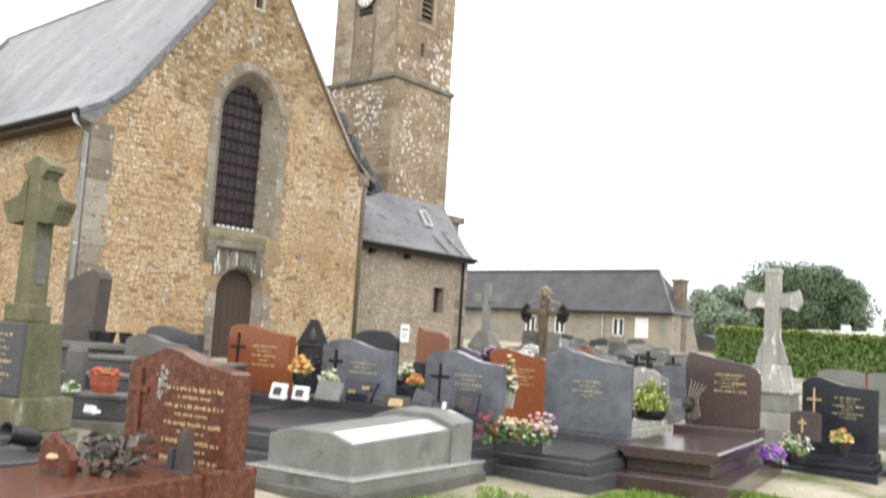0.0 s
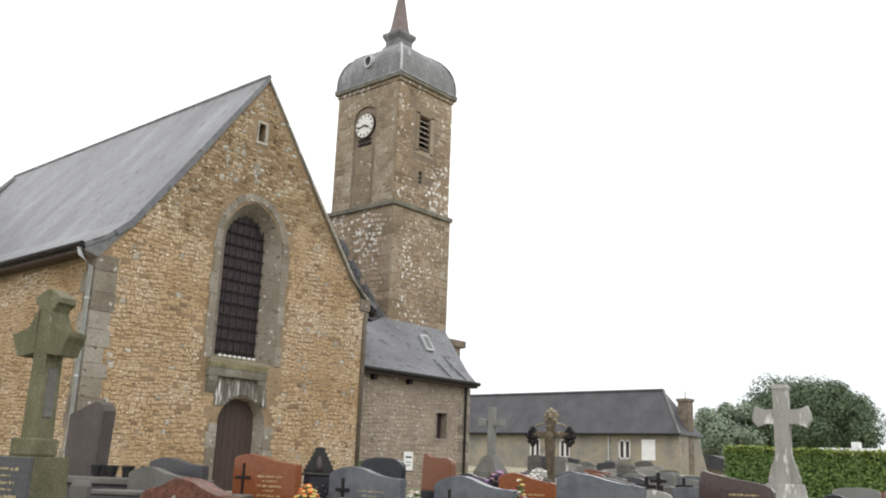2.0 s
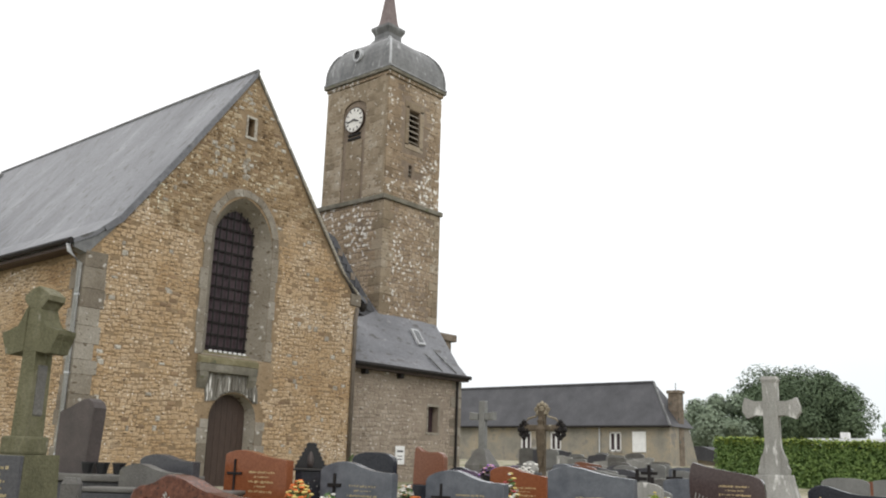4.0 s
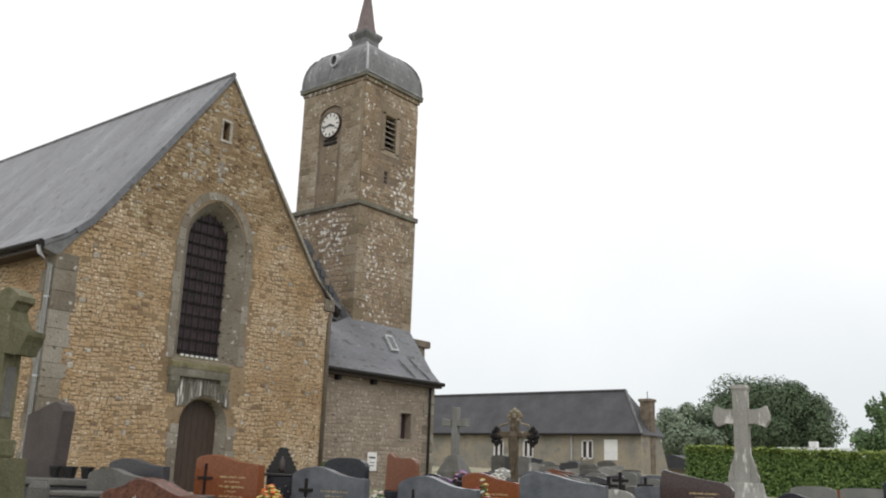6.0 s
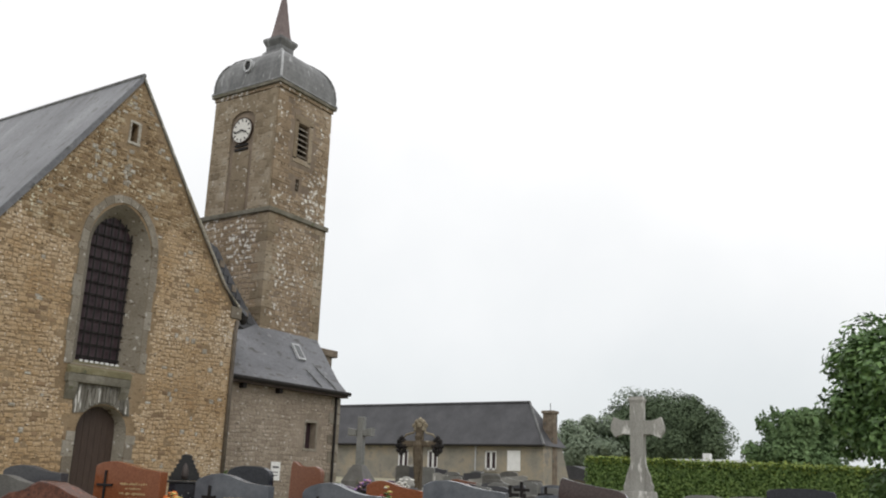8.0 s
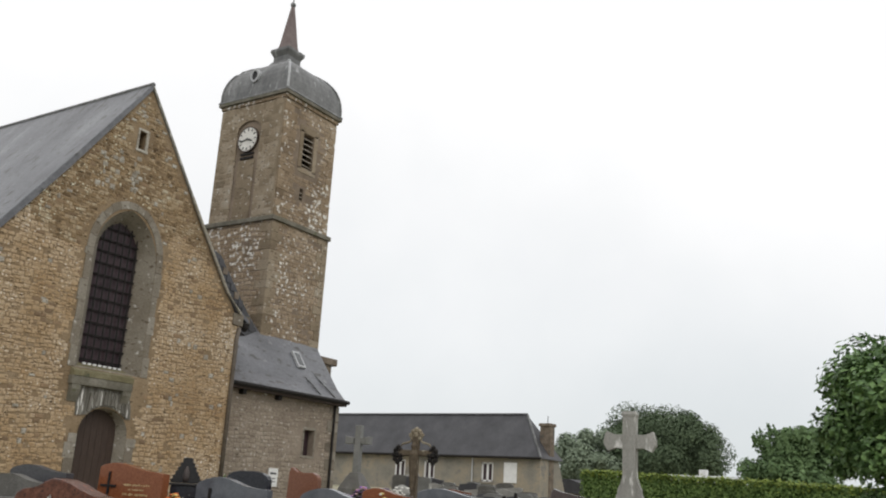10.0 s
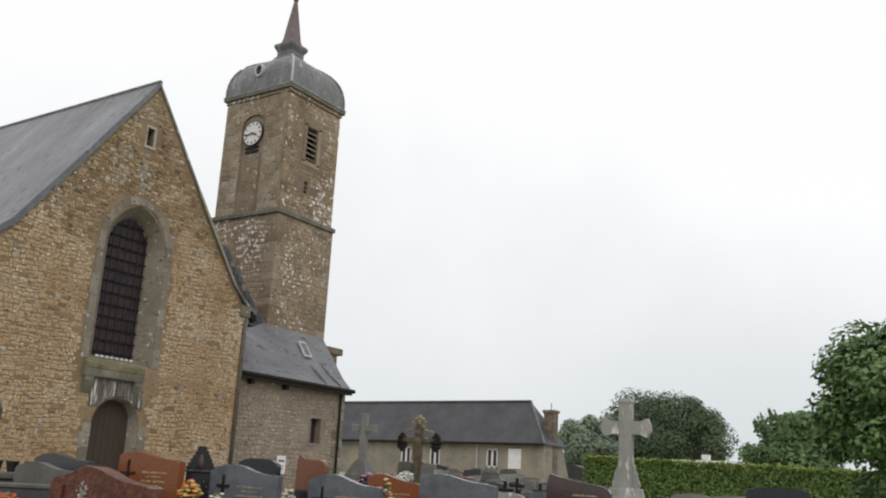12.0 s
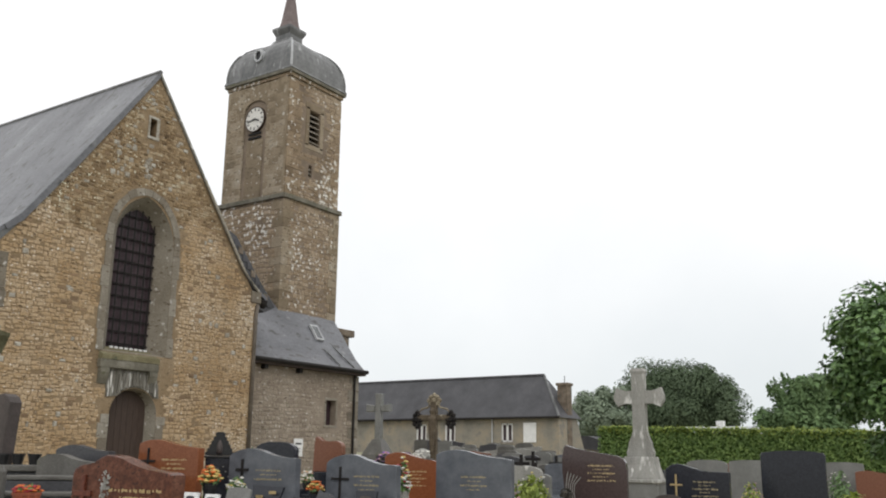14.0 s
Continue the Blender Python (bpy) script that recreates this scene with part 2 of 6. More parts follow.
BLACK = material("black_paint", [(0.3, (0.010, 0.010, 0.011)), (0.7, (0.02, 0.02, 0.02))], 5, 0.4, 0.05)
RENDER = material("beige_roughcast", [(0.3, (0.175, 0.163, 0.138)), (0.45, (0.255, 0.238, 0.20)), (0.58, (0.335, 0.285, 0.21)), (0.74, (0.38, 0.355, 0.305))], 0.6, 0.9, 0.4, 18, detail=9, fleck=(0.22, 0.205, 0.18), fleck_scale=1.2, fleck_at=0.58)
REDDARK = material("recessed_red_granite", [(0.3, (0.09, 0.025, 0.014)), (0.7, (0.15, 0.045, 0.025))], 30, 0.5, 0.1)
DARKGREY = material("dark_grey_granite", [(0.3, (0.045, 0.045, 0.05)), (0.7, (0.085, 0.085, 0.092))], 30, 0.3, 0.0, 90, fleck=(0.14, 0.14, 0.15), fleck_scale=70, fleck_at=0.66)
BROWNGREY = material("brown_grey_stone", [(0.3, (0.045, 0.037, 0.034)), (0.7, (0.085, 0.068, 0.062))], 3, 0.6, 0.2, 40)
RUST = material("rust_brown_granite", [(0.3, (0.14, 0.055, 0.03)), (0.7, (0.23, 0.10, 0.06))], 30, 0.3, 0.0, 90)
PURPLE = material("violet_granite", [(0.3, (0.07, 0.045, 0.075)), (0.7, (0.12, 0.08, 0.13))], 30, 0.3, 0.0, 90)
# Glossy wet cement, its pale colour painting the sky's reflection.
SKYCEMENT = material("wet_cement_sky_sheen", [(0.3, (0.36, 0.36, 0.35)), (0.7, (0.48, 0.48, 0.47))], 2.5, 0.09, 0.0, 60, spec=0.8, coat=0.6)
GOLDDIM = material("faded_gilding", [(0.3, (0.30, 0.25, 0.14)), (0.7, (0.42, 0.35, 0.21))], 20, 0.5, 0.0)
RUSTIRON = material("rusty_cast_iron", [(0.3, (0.06, 0.045, 0.03)), (0.7, (0.13, 0.10, 0.065))], 9, 0.8, 0.4, fleck=(0.3, 0.27, 0.2), fleck_scale=9, fleck_at=0.64)
LICHENIRON = material("lichen_on_iron", [(0.3, (0.12, 0.09, 0.055)), (0.7, (0.34, 0.30, 0.22))], 9, 0.85, 0.4)
ORANGECLAY = material("orange_clay", [(0.3, (0.22, 0.055, 0.03)), (0.7, (0.36, 0.10, 0.05))], 9, 0.6, 0.4, 14)
PEWTER = material("dull_pewter", [(0.3, (0.055, 0.05, 0.045)), (0.55, (0.11, 0.10, 0.085)), (0.75, (0.30, 0.27, 0.20))], 12, 0.4, 0.2, metal=0.4, island=0.4)
DRIED = material("dried_dark_leaf", [(0.3, (0.022, 0.02, 0.016)), (0.7, (0.07, 0.06, 0.045))], 6, 0.7, 0.0, island=0.6)
HEDGE_SHADE = material("hedge_inner_shade", [(0.3, (0.03, 0.06, 0.012)), (0.7, (0.06, 0.10, 0.022))], 4, 0.9, 0.3)
STREAKED = material("streaked_damp_stone", [(0.3, (0.075, 0.068, 0.055)), (0.48, (0.135, 0.125, 0.105)), (0.6, (0.22, 0.208, 0.18)), (0.75, (0.42, 0.41, 0.38))], 5, 0.85, 0.5, 30, detail=8, stretch=(1.6, 1.6, 0.22), fleck=(0.72, 0.71, 0.67), fleck_scale=7, fleck_at=0.61)
MOSSSILL = material("mossy_yellow_stone", [(0.28, (0.095, 0.085, 0.045)), (0.5, (0.18, 0.16, 0.09)), (0.74, (0.27, 0.25, 0.165))], 2.5, 0.9, 0.5, 30, detail=9, fleck=(0.10, 0.10, 0.06), fleck_scale=4, fleck_at=0.6)
PIPEBROWN = material("brown_grey_painted_pipe", [(0.3, (0.085, 0.07, 0.055)), (0.7, (0.15, 0.125, 0.10))], 4, 0.6, 0.2, 20)
SILL = material("damp_grey_stone", [(0.25, (0.085, 0.08, 0.06)), (0.5, (0.16, 0.148, 0.115)), (0.75, (0.26, 0.245, 0.205))], 2.5, 0.85, 0.5, 30, detail=9, fleck=(0.12, 0.125, 0.07), fleck_scale=3, fleck_at=0.6)
LEAF_YEL = material("yellow_green_leaf", [(0.25, (0.12, 0.17, 0.02)), (0.7, (0.26, 0.32, 0.06))], 3, 0.6, 0.0, island=0.6)
GRASS = material("green_grass", [(0.25, (0.07, 0.14, 0.012)), (0.5, (0.14, 0.25, 0.025)), (0.8, (0.26, 0.36, 0.07))], 2, 0.7, 0.0, island=0.6)
F_RED, F_ORANGE, F_YELLOW, F_WHITE, F_PINK, F_PURPLE, F_MAUVE, F_PEACH = [material(k + "_petal", [(0.3, tuple(v * 0.8 for v in c)), (0.7, c)], 9, 0.6, 0.0, island=0.5) for k, c in (("red", (0.34, 0.035, 0.04)), ("orange", (0.66, 0.17, 0.035)), ("yellow", (0.66, 0.52, 0.17)), ("white", (0.8, 0.78, 0.72)), ("pink", (0.68, 0.40, 0.42)), ("purple", (0.36, 0.13, 0.62)), ("mauve", (0.10, 0.06, 0.12)), ("peach", (0.66, 0.42, 0.28)))]
HEDGE_A = material("hedge_leaf", [(0.25, (0.06, 0.108, 0.022)), (0.5, (0.105, 0.175, 0.04)), (0.8, (0.17, 0.25, 0.066))], 1.1, 0.6, 0.0, island=0.6)
LEAF_DARK = material("dark_tree_leaf", [(0.25, (0.078, 0.11, 0.064)), (0.5, (0.105, 0.145, 0.083)), (0.8, (0.135, 0.178, 0.10))], 0.3, 0.7, 0.0, island=0.25, spec=0.15)
LEAF_MID = material("mid_tree_leaf", [(0.25, (0.10, 0.165, 0.072)), (0.5, (0.145, 0.225, 0.098)), (0.8, (0.19, 0.28, 0.125))], 0.4, 0.7, 0.0, island=0.35, spec=0.2)
LEAF_LINDEN = material("lime_tree_leaf", [(0.25, (0.062, 0.12, 0.036)), (0.5, (0.10, 0.185, 0.055)), (0.8, (0.17, 0.275, 0.085))], 0.6, 0.5, 0.0, island=0.55)
# Leaf green raised towards grey: the haze of distance put into the colour.
LEAF_HAZE = material("haze_pale_leaf", [(0.25, (0.19, 0.24, 0.165)), (0.5, (0.24, 0.295, 0.21)), (0.8, (0.29, 0.35, 0.25))], 0.4, 0.7, 0.0, island=0.35, spec=0.2)
BARK = material("bark", [(0.3, (0.06, 0.05, 0.04)), (0.7, (0.13, 0.11, 0.085))], 6, 0.9, 0.5, 20, stretch=(1, 1, 0.2))
GROUND = material("grass_and_gravel", [(0.34, (0.075, 0.12, 0.022)), (0.42, (0.14, 0.165, 0.055)), (0.47, (0.29, 0.265, 0.19)), (0.6, (0.42, 0.385, 0.29)), (0.8, (0.47, 0.44, 0.35))], 0.6, 0.95, 0.9, 45, detail=12, fleck=(0.30, 0.27, 0.2), fleck_scale=28, fleck_at=0.56, pit=(0.16, 0.15, 0.08), pit_scale=9, pit_at=0.36)


# ---- building helpers ----
def part(name, bm, mat, parent=None, label="", smooth=False):
    """Links a bmesh as one mesh object, under a thing or a part where one is given."""
    me = bpy.data.meshes.new(name)
    bmesh.ops.recalc_face_normals(bm, faces=bm.faces)
    bm.to_mesh(me)
    bm.free()
    if smooth:
        for p in me.polygons:
            p.use_smooth = True
    me.materials.append(mat)
    ob = new(name, me)
    if parent is not None:
        ob.parent = parent
    if label:
        ob["label"] = label
    return ob


def thing(name, m, label, category, group="", kind=""):
    ob = new(name)
    ob.empty_display_size = 0.2
    ob.matrix_world = m
    return tagged(ob, label, category, group, kind)


def box(x0, x1, y0, y1, z0, z1, bevel=0.0, bm=None):
    own = bmesh.new()
    bmesh.ops.create_cube(own, size=1)
    for v in own.verts:
        v.co = Vector(((x0 + x1) / 2 + v.co.x * (x1 - x0), (y0 + y1) / 2 + v.co.y * (y1 - y0), (z0 + z1) / 2 + v.co.z * (z1 - z0)))
    if bevel:
        bmesh.ops.bevel(own, geom=own.edges[:], offset=bevel, segments=2, affect="EDGES", profile=0.6)
    return join(bm, own)


def join(bm, own):
    if bm is None:
        return own
    me = bpy.data.meshes.new("tmp")
    own.to_mesh(me)
    own.free()
    bm.from_mesh(me)
    bpy.data.meshes.remove(me)
    return bm


def prism(outline, axis, a, b, bevel=0.0, bm=None):
    """An outline of 2D points extruded along an axis from a to b. axis x: (y, z); y: (x, z); z: (x, y)."""
    own = bmesh.new()
    def at(p, d):
        return {"x": (d, p[0], p[1]), "y": (p[0], d, p[1]), "z": (p[0], p[1], d)}[axis]
    lo = [own.verts.new(at(p, a)) for p in outline]
    hi = [own.verts.new(at(p, b)) for p in outline]
    k = len(outline)
    own.faces.new(lo)
    own.faces.new(hi[::-1])
    for i in range(k):
        own.faces.new((lo[i], hi[i], hi[(i + 1) % k], lo[(i + 1) % k]))
    if bevel:
        ends = set(lo), set(hi)
        sharp = [e for e in own.edges if set(e.verts) <= ends[0] or set(e.verts) <= ends[1]]
        bmesh.ops.bevel(own, geom=sharp, offset=bevel, segments=2, affect="EDGES", profile=0.6)
    return join(bm, own)


def tube(points, r, sides=8, bm=None, r2=None):
    """A round bar along points, tapering from r to r2."""
    own = bmesh.new()
    rings, k = [], len(points)
    for i, p in enumerate(points):
        p = Vector(p)
        d = (Vector(points[min(i + 1, k - 1)]) - Vector(points[max(i - 1, 0)])).normalized()
        s = d.orthogonal().normalized() if abs(d.z) < 0.99 else Vector((1, 0, 0))
        u = d.cross(s)
        s = u.cross(d)
        rr = r + (r2 - r) * i / (k - 1) if r2 is not None else r
        rings.append([own.verts.new(p + (s * math.cos(t) + u * math.sin(t)) * rr) for t in [2 * math.pi * j / sides for j in range(sides)]])
    for a, b in zip(rings, rings[1:]):
        for j in range(sides):
            own.faces.new((a[j], a[(j + 1) % sides], b[(j + 1) % sides], b[j]))
    own.faces.new(rings[0][::-1])
    own.faces.new(rings[-1])
    return join(bm, own)


def lathe(profile, sides=16, bm=None, at=(0, 0, 0)):
    """A turned form from (radius, height) pairs."""
    own = bmesh.new()
    rings = [[own.verts.new((at[0] + r * math.cos(2 * math.pi * j / sides), at[1] + r * math.sin(2 * math.pi * j / sides), at[2] + z)) for j in range(sides)] for r, z in profile]
    for a, b in zip(rings, rings[1:]):
        for j in range(sides):
            own.faces.new((a[j], a[(j + 1) % sides], b[(j + 1) % sides], b[j]))
    own.faces.new(rings[0][::-1])
    own.faces.new(rings[-1])
    return join(bm, own)


def ground_z(x, y):
    return 0.045 * min(max(y, 0), 30) + 0.02 * min(max(x - 20, 0), 60)

# ---- ground ----
def ground_sheet():
    bm = bmesh.new()
    steps = [-600, -200, -60, -20] + list(range(-10, 62, 1)) + [70, 90, 150, 300, 700, 2000]
    grid = [[bm.verts.new((x, y, ground_z(x, y) + (0.03 * noise.noise(Vector((x * 0.7, y * 0.7, 0))) if abs(x) < 60 else 0))) for y in steps] for x in steps]
    for i in range(len(steps) - 1):
        for j in range(len(steps) - 1):
            bm.faces.new((grid[i][j], grid[i + 1][j], grid[i + 1][j + 1], grid[i][j + 1]))
    return tagged(part("ground", bm, GROUND, smooth=True), "churchyard ground of pale gravel and patches of green grass", "ground", kind="structure")


ground_sheet()

# ---- church ----
GX0, GX1, GY, EAVE, APEX = 10.6, 19.4, 20.0, 6.3, 12.3
GXM = (GX0 + GX1) / 2
church = thing("church", pose(GXM, GY, ground_z(GXM, GY)), "old ochre rubble stone church with slate roofs and clock tower", "church")
church_at = church.matrix_world.inverted()


def church_part(name, bm, mat, label="", parent=None, smooth=False):
    bmesh.ops.transform(bm, matrix=church_at, verts=bm.verts)
    return part(name, bm, mat, parent if parent is not None else church, label, smooth)


def arch(x0, x1, z0, spring, top, k=14, point=0.0):
    """An opening's outline with a rounded, slightly pointed head, from the sill's left corner round to its right."""
    mid, half = (x0 + x1) / 2, (x1 - x0) / 2
    head = []
    for i in range(k + 1):
        s = math.sin(math.pi * i / k)
        head.append((mid - half * math.cos(math.pi * i / k), spring + (top - spring) * (s * (1 - point) + point * (1 - abs(math.cos(math.pi * i / k))))))
    return [(x0, z0), *head, (x1, z0)]


WIN_OUT = arch(13.97, 16.0, 4.22, 7.3, 8.62, point=0.15)
WIN_IN = arch(14.39, 15.69, 4.38, 7.5, 8.32, point=0.15)
DOOR_OUT = arch(14.36, 15.86, 0.7, 2.65, 3.3)
DOOR_IN = arch(14.56, 15.74, 0.7, 2.7, 3.27)


def wall_with_holes(outline, holes, y0, y1):
    """A wall in the plane of y with openings cut right through."""
    bm = bmesh.new()
    loops = []
    for pts in [outline, *holes]:
        vs = [bm.verts.new((x, y0, z)) for x, z in pts]
        loops.append([bm.edges.new((vs[i], vs[(i + 1) % len(vs)])) for i in range(len(vs))])
    bmesh.ops.triangle_fill(bm, use_beauty=True, use_dissolve=False, edges=[e for l in loops for e in l])
    ext = bmesh.ops.extrude_face_region(bm, geom=bm.faces[:])
    bmesh.ops.translate(bm, verts=[v for v in ext["geom"] if isinstance(v, bmesh.types.BMVert)], vec=(0, y1 - y0, 0))
    return bm


def splay(outer, inner, y0, y1):
    """The slanting reveal between an opening's outer and inner outline."""
    bm = bmesh.new()
    a = [bm.verts.new((x, y0, z)) for x, z in outer]
    b = [bm.verts.new((x, y1, z)) for x, z in inner]
    for i in range(len(a)):
        j = (i + 1) % len(a)
        bm.faces.new((a[i], a[j], b[j], b[i]))
    return bm


GABLE = [(GX0, 0.2), (GX0, EAVE), (GXM, APEX), (GX1, EAVE), (GX1, 0.2)]
SLIT = [(14.83, 10.4), (14.83, 10.92), (15.05, 10.92), (15.05, 10.4)]
gable_wall = church_part("gable_wall", wall_with_holes(GABLE, [WIN_OUT, DOOR_OUT, SLIT], GY, GY + 0.8), MORTAR, "ochre rubble gable wall with lichen")
side_wall = church_part("side_wall", box(GX0, GX0 + 0.8, GY + 0.8, 36, 0.2, EAVE + 0.26), MORTAR)
church_part("far_side_wall", box(GX1 - 0.8, GX1, GY + 0.8, 36, 0.2, EAVE), MORTAR)


def nave_roof(s):
    """One slope with a flared foot, 12 cm thick."""
    half = GXM - GX0
    line = [(0, APEX + 0.1), (half * 0.5, (APEX + EAVE) / 2 + 0.02), (half * 0.84, EAVE + 0.98), (half * 0.96, EAVE + 0.5), (half + 0.36, EAVE + 0.2)]
    outline = [(GXM + s * d, z) for d, z in line] + [(GXM + s * d, z - 0.12) for d, z in line[::-1]]
    return prism(outline, "y", GY - 0.04, 36)


church_part("roof", nave_roof(-1), SLATE, "blue grey slate nave roof")
church_part("roof", nave_roof(1), SLATE)
rake = [(0, APEX + 0.08), (2.2, (APEX + EAVE) / 2), (3.7, EAVE + 0.96), (4.1, EAVE + 0.62), (4.0, EAVE + 0.53), (3.62, EAVE + 0.82), (2.12, (APEX + EAVE) / 2 - 0.14), (0.0, APEX - 0.09)]
church_part("verge_band", prism([(GXM - d, z) for d, z in rake], "y", GY - 0.06, GY + 0.02), SLATE, "slates turned down over the gable edge")
church_part("ridge", tube([(GXM, GY - 0.05, APEX + 0.08), (GXM, 36, APEX + 0.08)], 0.07, 8), LEAD)
church_part("verge", tube([(GXM, GY - 0.05, APEX + 0.03), (GXM + 2.2, GY - 0.05, 9.26), (GXM + 3.7, GY - 0.05, 7.22), (GXM + 4.25, GY - 0.05, 6.72)], 0.035, 6), PALECEMENT, "thin pale verge along the gable")
church_part("verge", tube([(GXM + 1.9, GY - 0.085, 9.62), (GXM + 2.2, GY - 0.085, 9.2), (GXM + 3.7, GY - 0.085, 7.17), (GXM + 4.35, GY - 0.085, 6.62)], 0.045, 6), ODDSTONE)
church_part("kneeler", box(GX1 - 0.3, GX1 + 0.12, GY - 0.06, GY + 0.4, EAVE - 0.05, EAVE + 0.32, 0.03), QUOIN)
church_part("eaves_stop", prism([(GX0 - 0.34, EAVE - 0.0), (GX0 - 0.34, EAVE + 0.09), (GX0 + 0.176, EAVE + 0.37), (GX0 + 0.65, EAVE + 0.8), (GX0 + 0.66, EAVE + 0.7), (GX0 + 0.2, EAVE + 0.15), (GX0, EAVE - 0.1)], "y", GY - 0.012, GY + 0.3), LEAD, "grey lead closing the eaves")
church_part("fascia", box(GX0 - 0.38, GX0 + 0.1, GY + 0.06, 36, EAVE - 0.02, EAVE + 0.06), DOORWOOD)
church_part("gutter", tube([(GX0 - 0.44, GY - 0.02, EAVE + 0.14), (GX0 - 0.44, 36, EAVE + 0.14)], 0.07, 8), IRON, "dark eaves gutter")
pipe = church_part("drainpipe", tube([(GX0 - 0.42, GY + 0.12, EAVE + 0.08), (GX0 - 0.38, GY + 0.12, EAVE - 0.08), (GX0 - 0.09, GY + 0.1, EAVE - 0.34), (GX0 - 0.08, GY + 0.1, 0.5)], 0.055, 8), ZINC, "pale zinc drainpipe", smooth=True)
for z in (1.6, 3.4, 5.2):
    church_part("pipe_clip", tube([(GX0 - 0.08, GY + 0.1, z), (GX0 - 0.08, GY + 0.1, z + 0.05)], 0.068, 8), ZINC, parent=pipe)
church_part("transept_wall", box(4, GX0 + 3, 36.02, 44, 0.2, 7.2), STONE)
church_part("transept_roof", prism([(35.3, 7.0), (39.5, 13.25), (44.4, 7.0)], "x", 3.5, 15.4), SLATE)
church_part("flashing", tube([(14.8, 35.5, 12.15), (13.2, 35.35, 10.2), (11.4, 35.3, 7.9)], 0.1, 6), LEAD)
church_part("buttress", box(GX0 - 1.0, GX0 - 0.01, 25.2, 26.2, 0.2, 4.6, 0.03), STONE)
church_part("buttress_cap", prism([(GX0 - 1.1, 4.6), (GX0 - 0.02, 5.2), (GX0 - 0.02, 4.6)], "y", 25.12, 26.28), QUOIN)

# the great window
window = church_part("window", splay(WIN_OUT, WIN_IN, GY + 0.002, GY + 0.46), QUOIN, "tall arched window with an iron grille")
church_part("pane", prism(WIN_IN, "y", GY + 0.46, GY + 0.5), GLASS_DARK, "dark leaded window glass", window)
def half_at(z):
    """Half the width of the glass at a height."""
    if z < 7.5:
        return 0.65
    k = min(1, (z - 7.5) / 0.82)
    return 0.65 * math.sqrt(max(0, 1 - k ** 2.2))


for i in range(12):
    z = 4.5 + i * 0.325
    church_part("grille_bar", box(15.04 - half_at(z), 15.04 + half_at(z), GY + 0.40, GY + 0.435, z - 0.02, z + 0.02), IRON, parent=window)
for i in range(6):
    x = 14.39 + 1.3 * (i + 0.5) / 6
    top = next(z for z in (8.3 - 0.02 * k for k in range(80)) if half_at(z) > abs(x - 15.04))
    church_part("grille_bar", box(x - 0.016, x + 0.016, GY + 0.375, GY + 0.40, 4.38, top), IRON, parent=window)
church_part("sill", prism([(GY - 0.16, 4.0), (GY - 0.16, 4.14), (GY + 0.46, 4.4), (GY + 0.46, 4.0)], "x", 13.88, 15.72), MOSSSILL, "mossy yellow green stone window sill", window)
# White dashes added for the light in gaps along the sill.
for i in range(8):
    x = 14.44 + i * 0.158
    church_part("sill_chip", box(x, x + 0.1, GY + 0.33, GY + 0.37, 4.355, 4.41, 0.01), WHITE, parent=window)

# jambs and voussoirs round window and door
def ring_stones(name, x0, x1, zlo, spring, top, band, step, y, parent, mat, seed, head=True):
    rnd = random.Random(seed)
    z = zlo
    k = 0
    while z < spring - 0.05:
        h = min(step * rnd.uniform(0.85, 1.15), spring - z)
        for s in (-1, 1):
            w = band * (1.2 if (k + (s > 0)) % 2 else 1.0) * rnd.uniform(0.9, 1.1)
            a, b = (x0 - w, x0 - 0.004) if s < 0 else (x1 + 0.004, x1 + w)
            church_part(name, box(a, b, y - 0.022, y + 0.1, z + 0.003, z + h - 0.003, 0.006), mat, parent=parent)
        z += h
        k += 1
    mid, half, n = (x0 + x1) / 2, (x1 - x0) / 2, 13
    for i in range(n if head else 0):
        t0, t1 = math.pi * i / n + 0.004, math.pi * (i + 1) / n - 0.004
        out = band * rnd.uniform(0.95, 1.15)
        pts = [(mid - (half + g) * math.cos(t), spring + (top - spring + g) * math.sin(t)) for t, g in ((t0, 0.004), (t0, out), ((t0 + t1) / 2, out), (t1, out), (t1, 0.004), ((t0 + t1) / 2, 0.004))]
        church_part("voussoir", prism(pts, "y", y - 0.022, y + 0.1), mat, parent=parent)


ring_stones("jamb_stone", 13.97, 16.0, 4.22, 7.3, 8.64, 0.2, 0.6, GY, window, QUOIN, 3)
doorway = church_part("doorway", splay(DOOR_OUT, DOOR_IN, GY + 0.002, GY + 0.32), QUOIN, "arched stone doorway under a carved lintel")
ring_stones("jamb_stone", 14.36, 15.86, 0.75, 2.6, 3.32, 0.27, 0.42, GY, doorway, QUOIN, 4, head=False)
church_part("lintel_band", box(13.86, 15.72, GY - 0.15, GY + 0.1, 3.78, 4.0, 0.02), SILL, "damp corbelled lintel", doorway)
for x in (13.9, 15.44):
    church_part("corbel", prism([(GY - 0.14, 3.8), (GY - 0.14, 3.66), (GY - 0.02, 3.36), (GY + 0.05, 3.36), (GY + 0.05, 3.8)], "x", x, x + 0.26), SILL, parent=doorway)
HOOD = [(14.2, 3.04), (14.12, 3.77), (15.7, 3.77), (15.84, 3.4), (15.88, 3.08)] + [(15.11 + 0.76 * math.cos(math.pi * k / 14), 2.66 + 0.67 * math.sin(math.pi * k / 14)) for k in range(3, 12)]
church_part("hood_panel", prism(HOOD, "y", GY - 0.03, GY + 0.05), STREAKED, "dark damp hood stone over the door", doorway)
rib_rnd = random.Random(9)
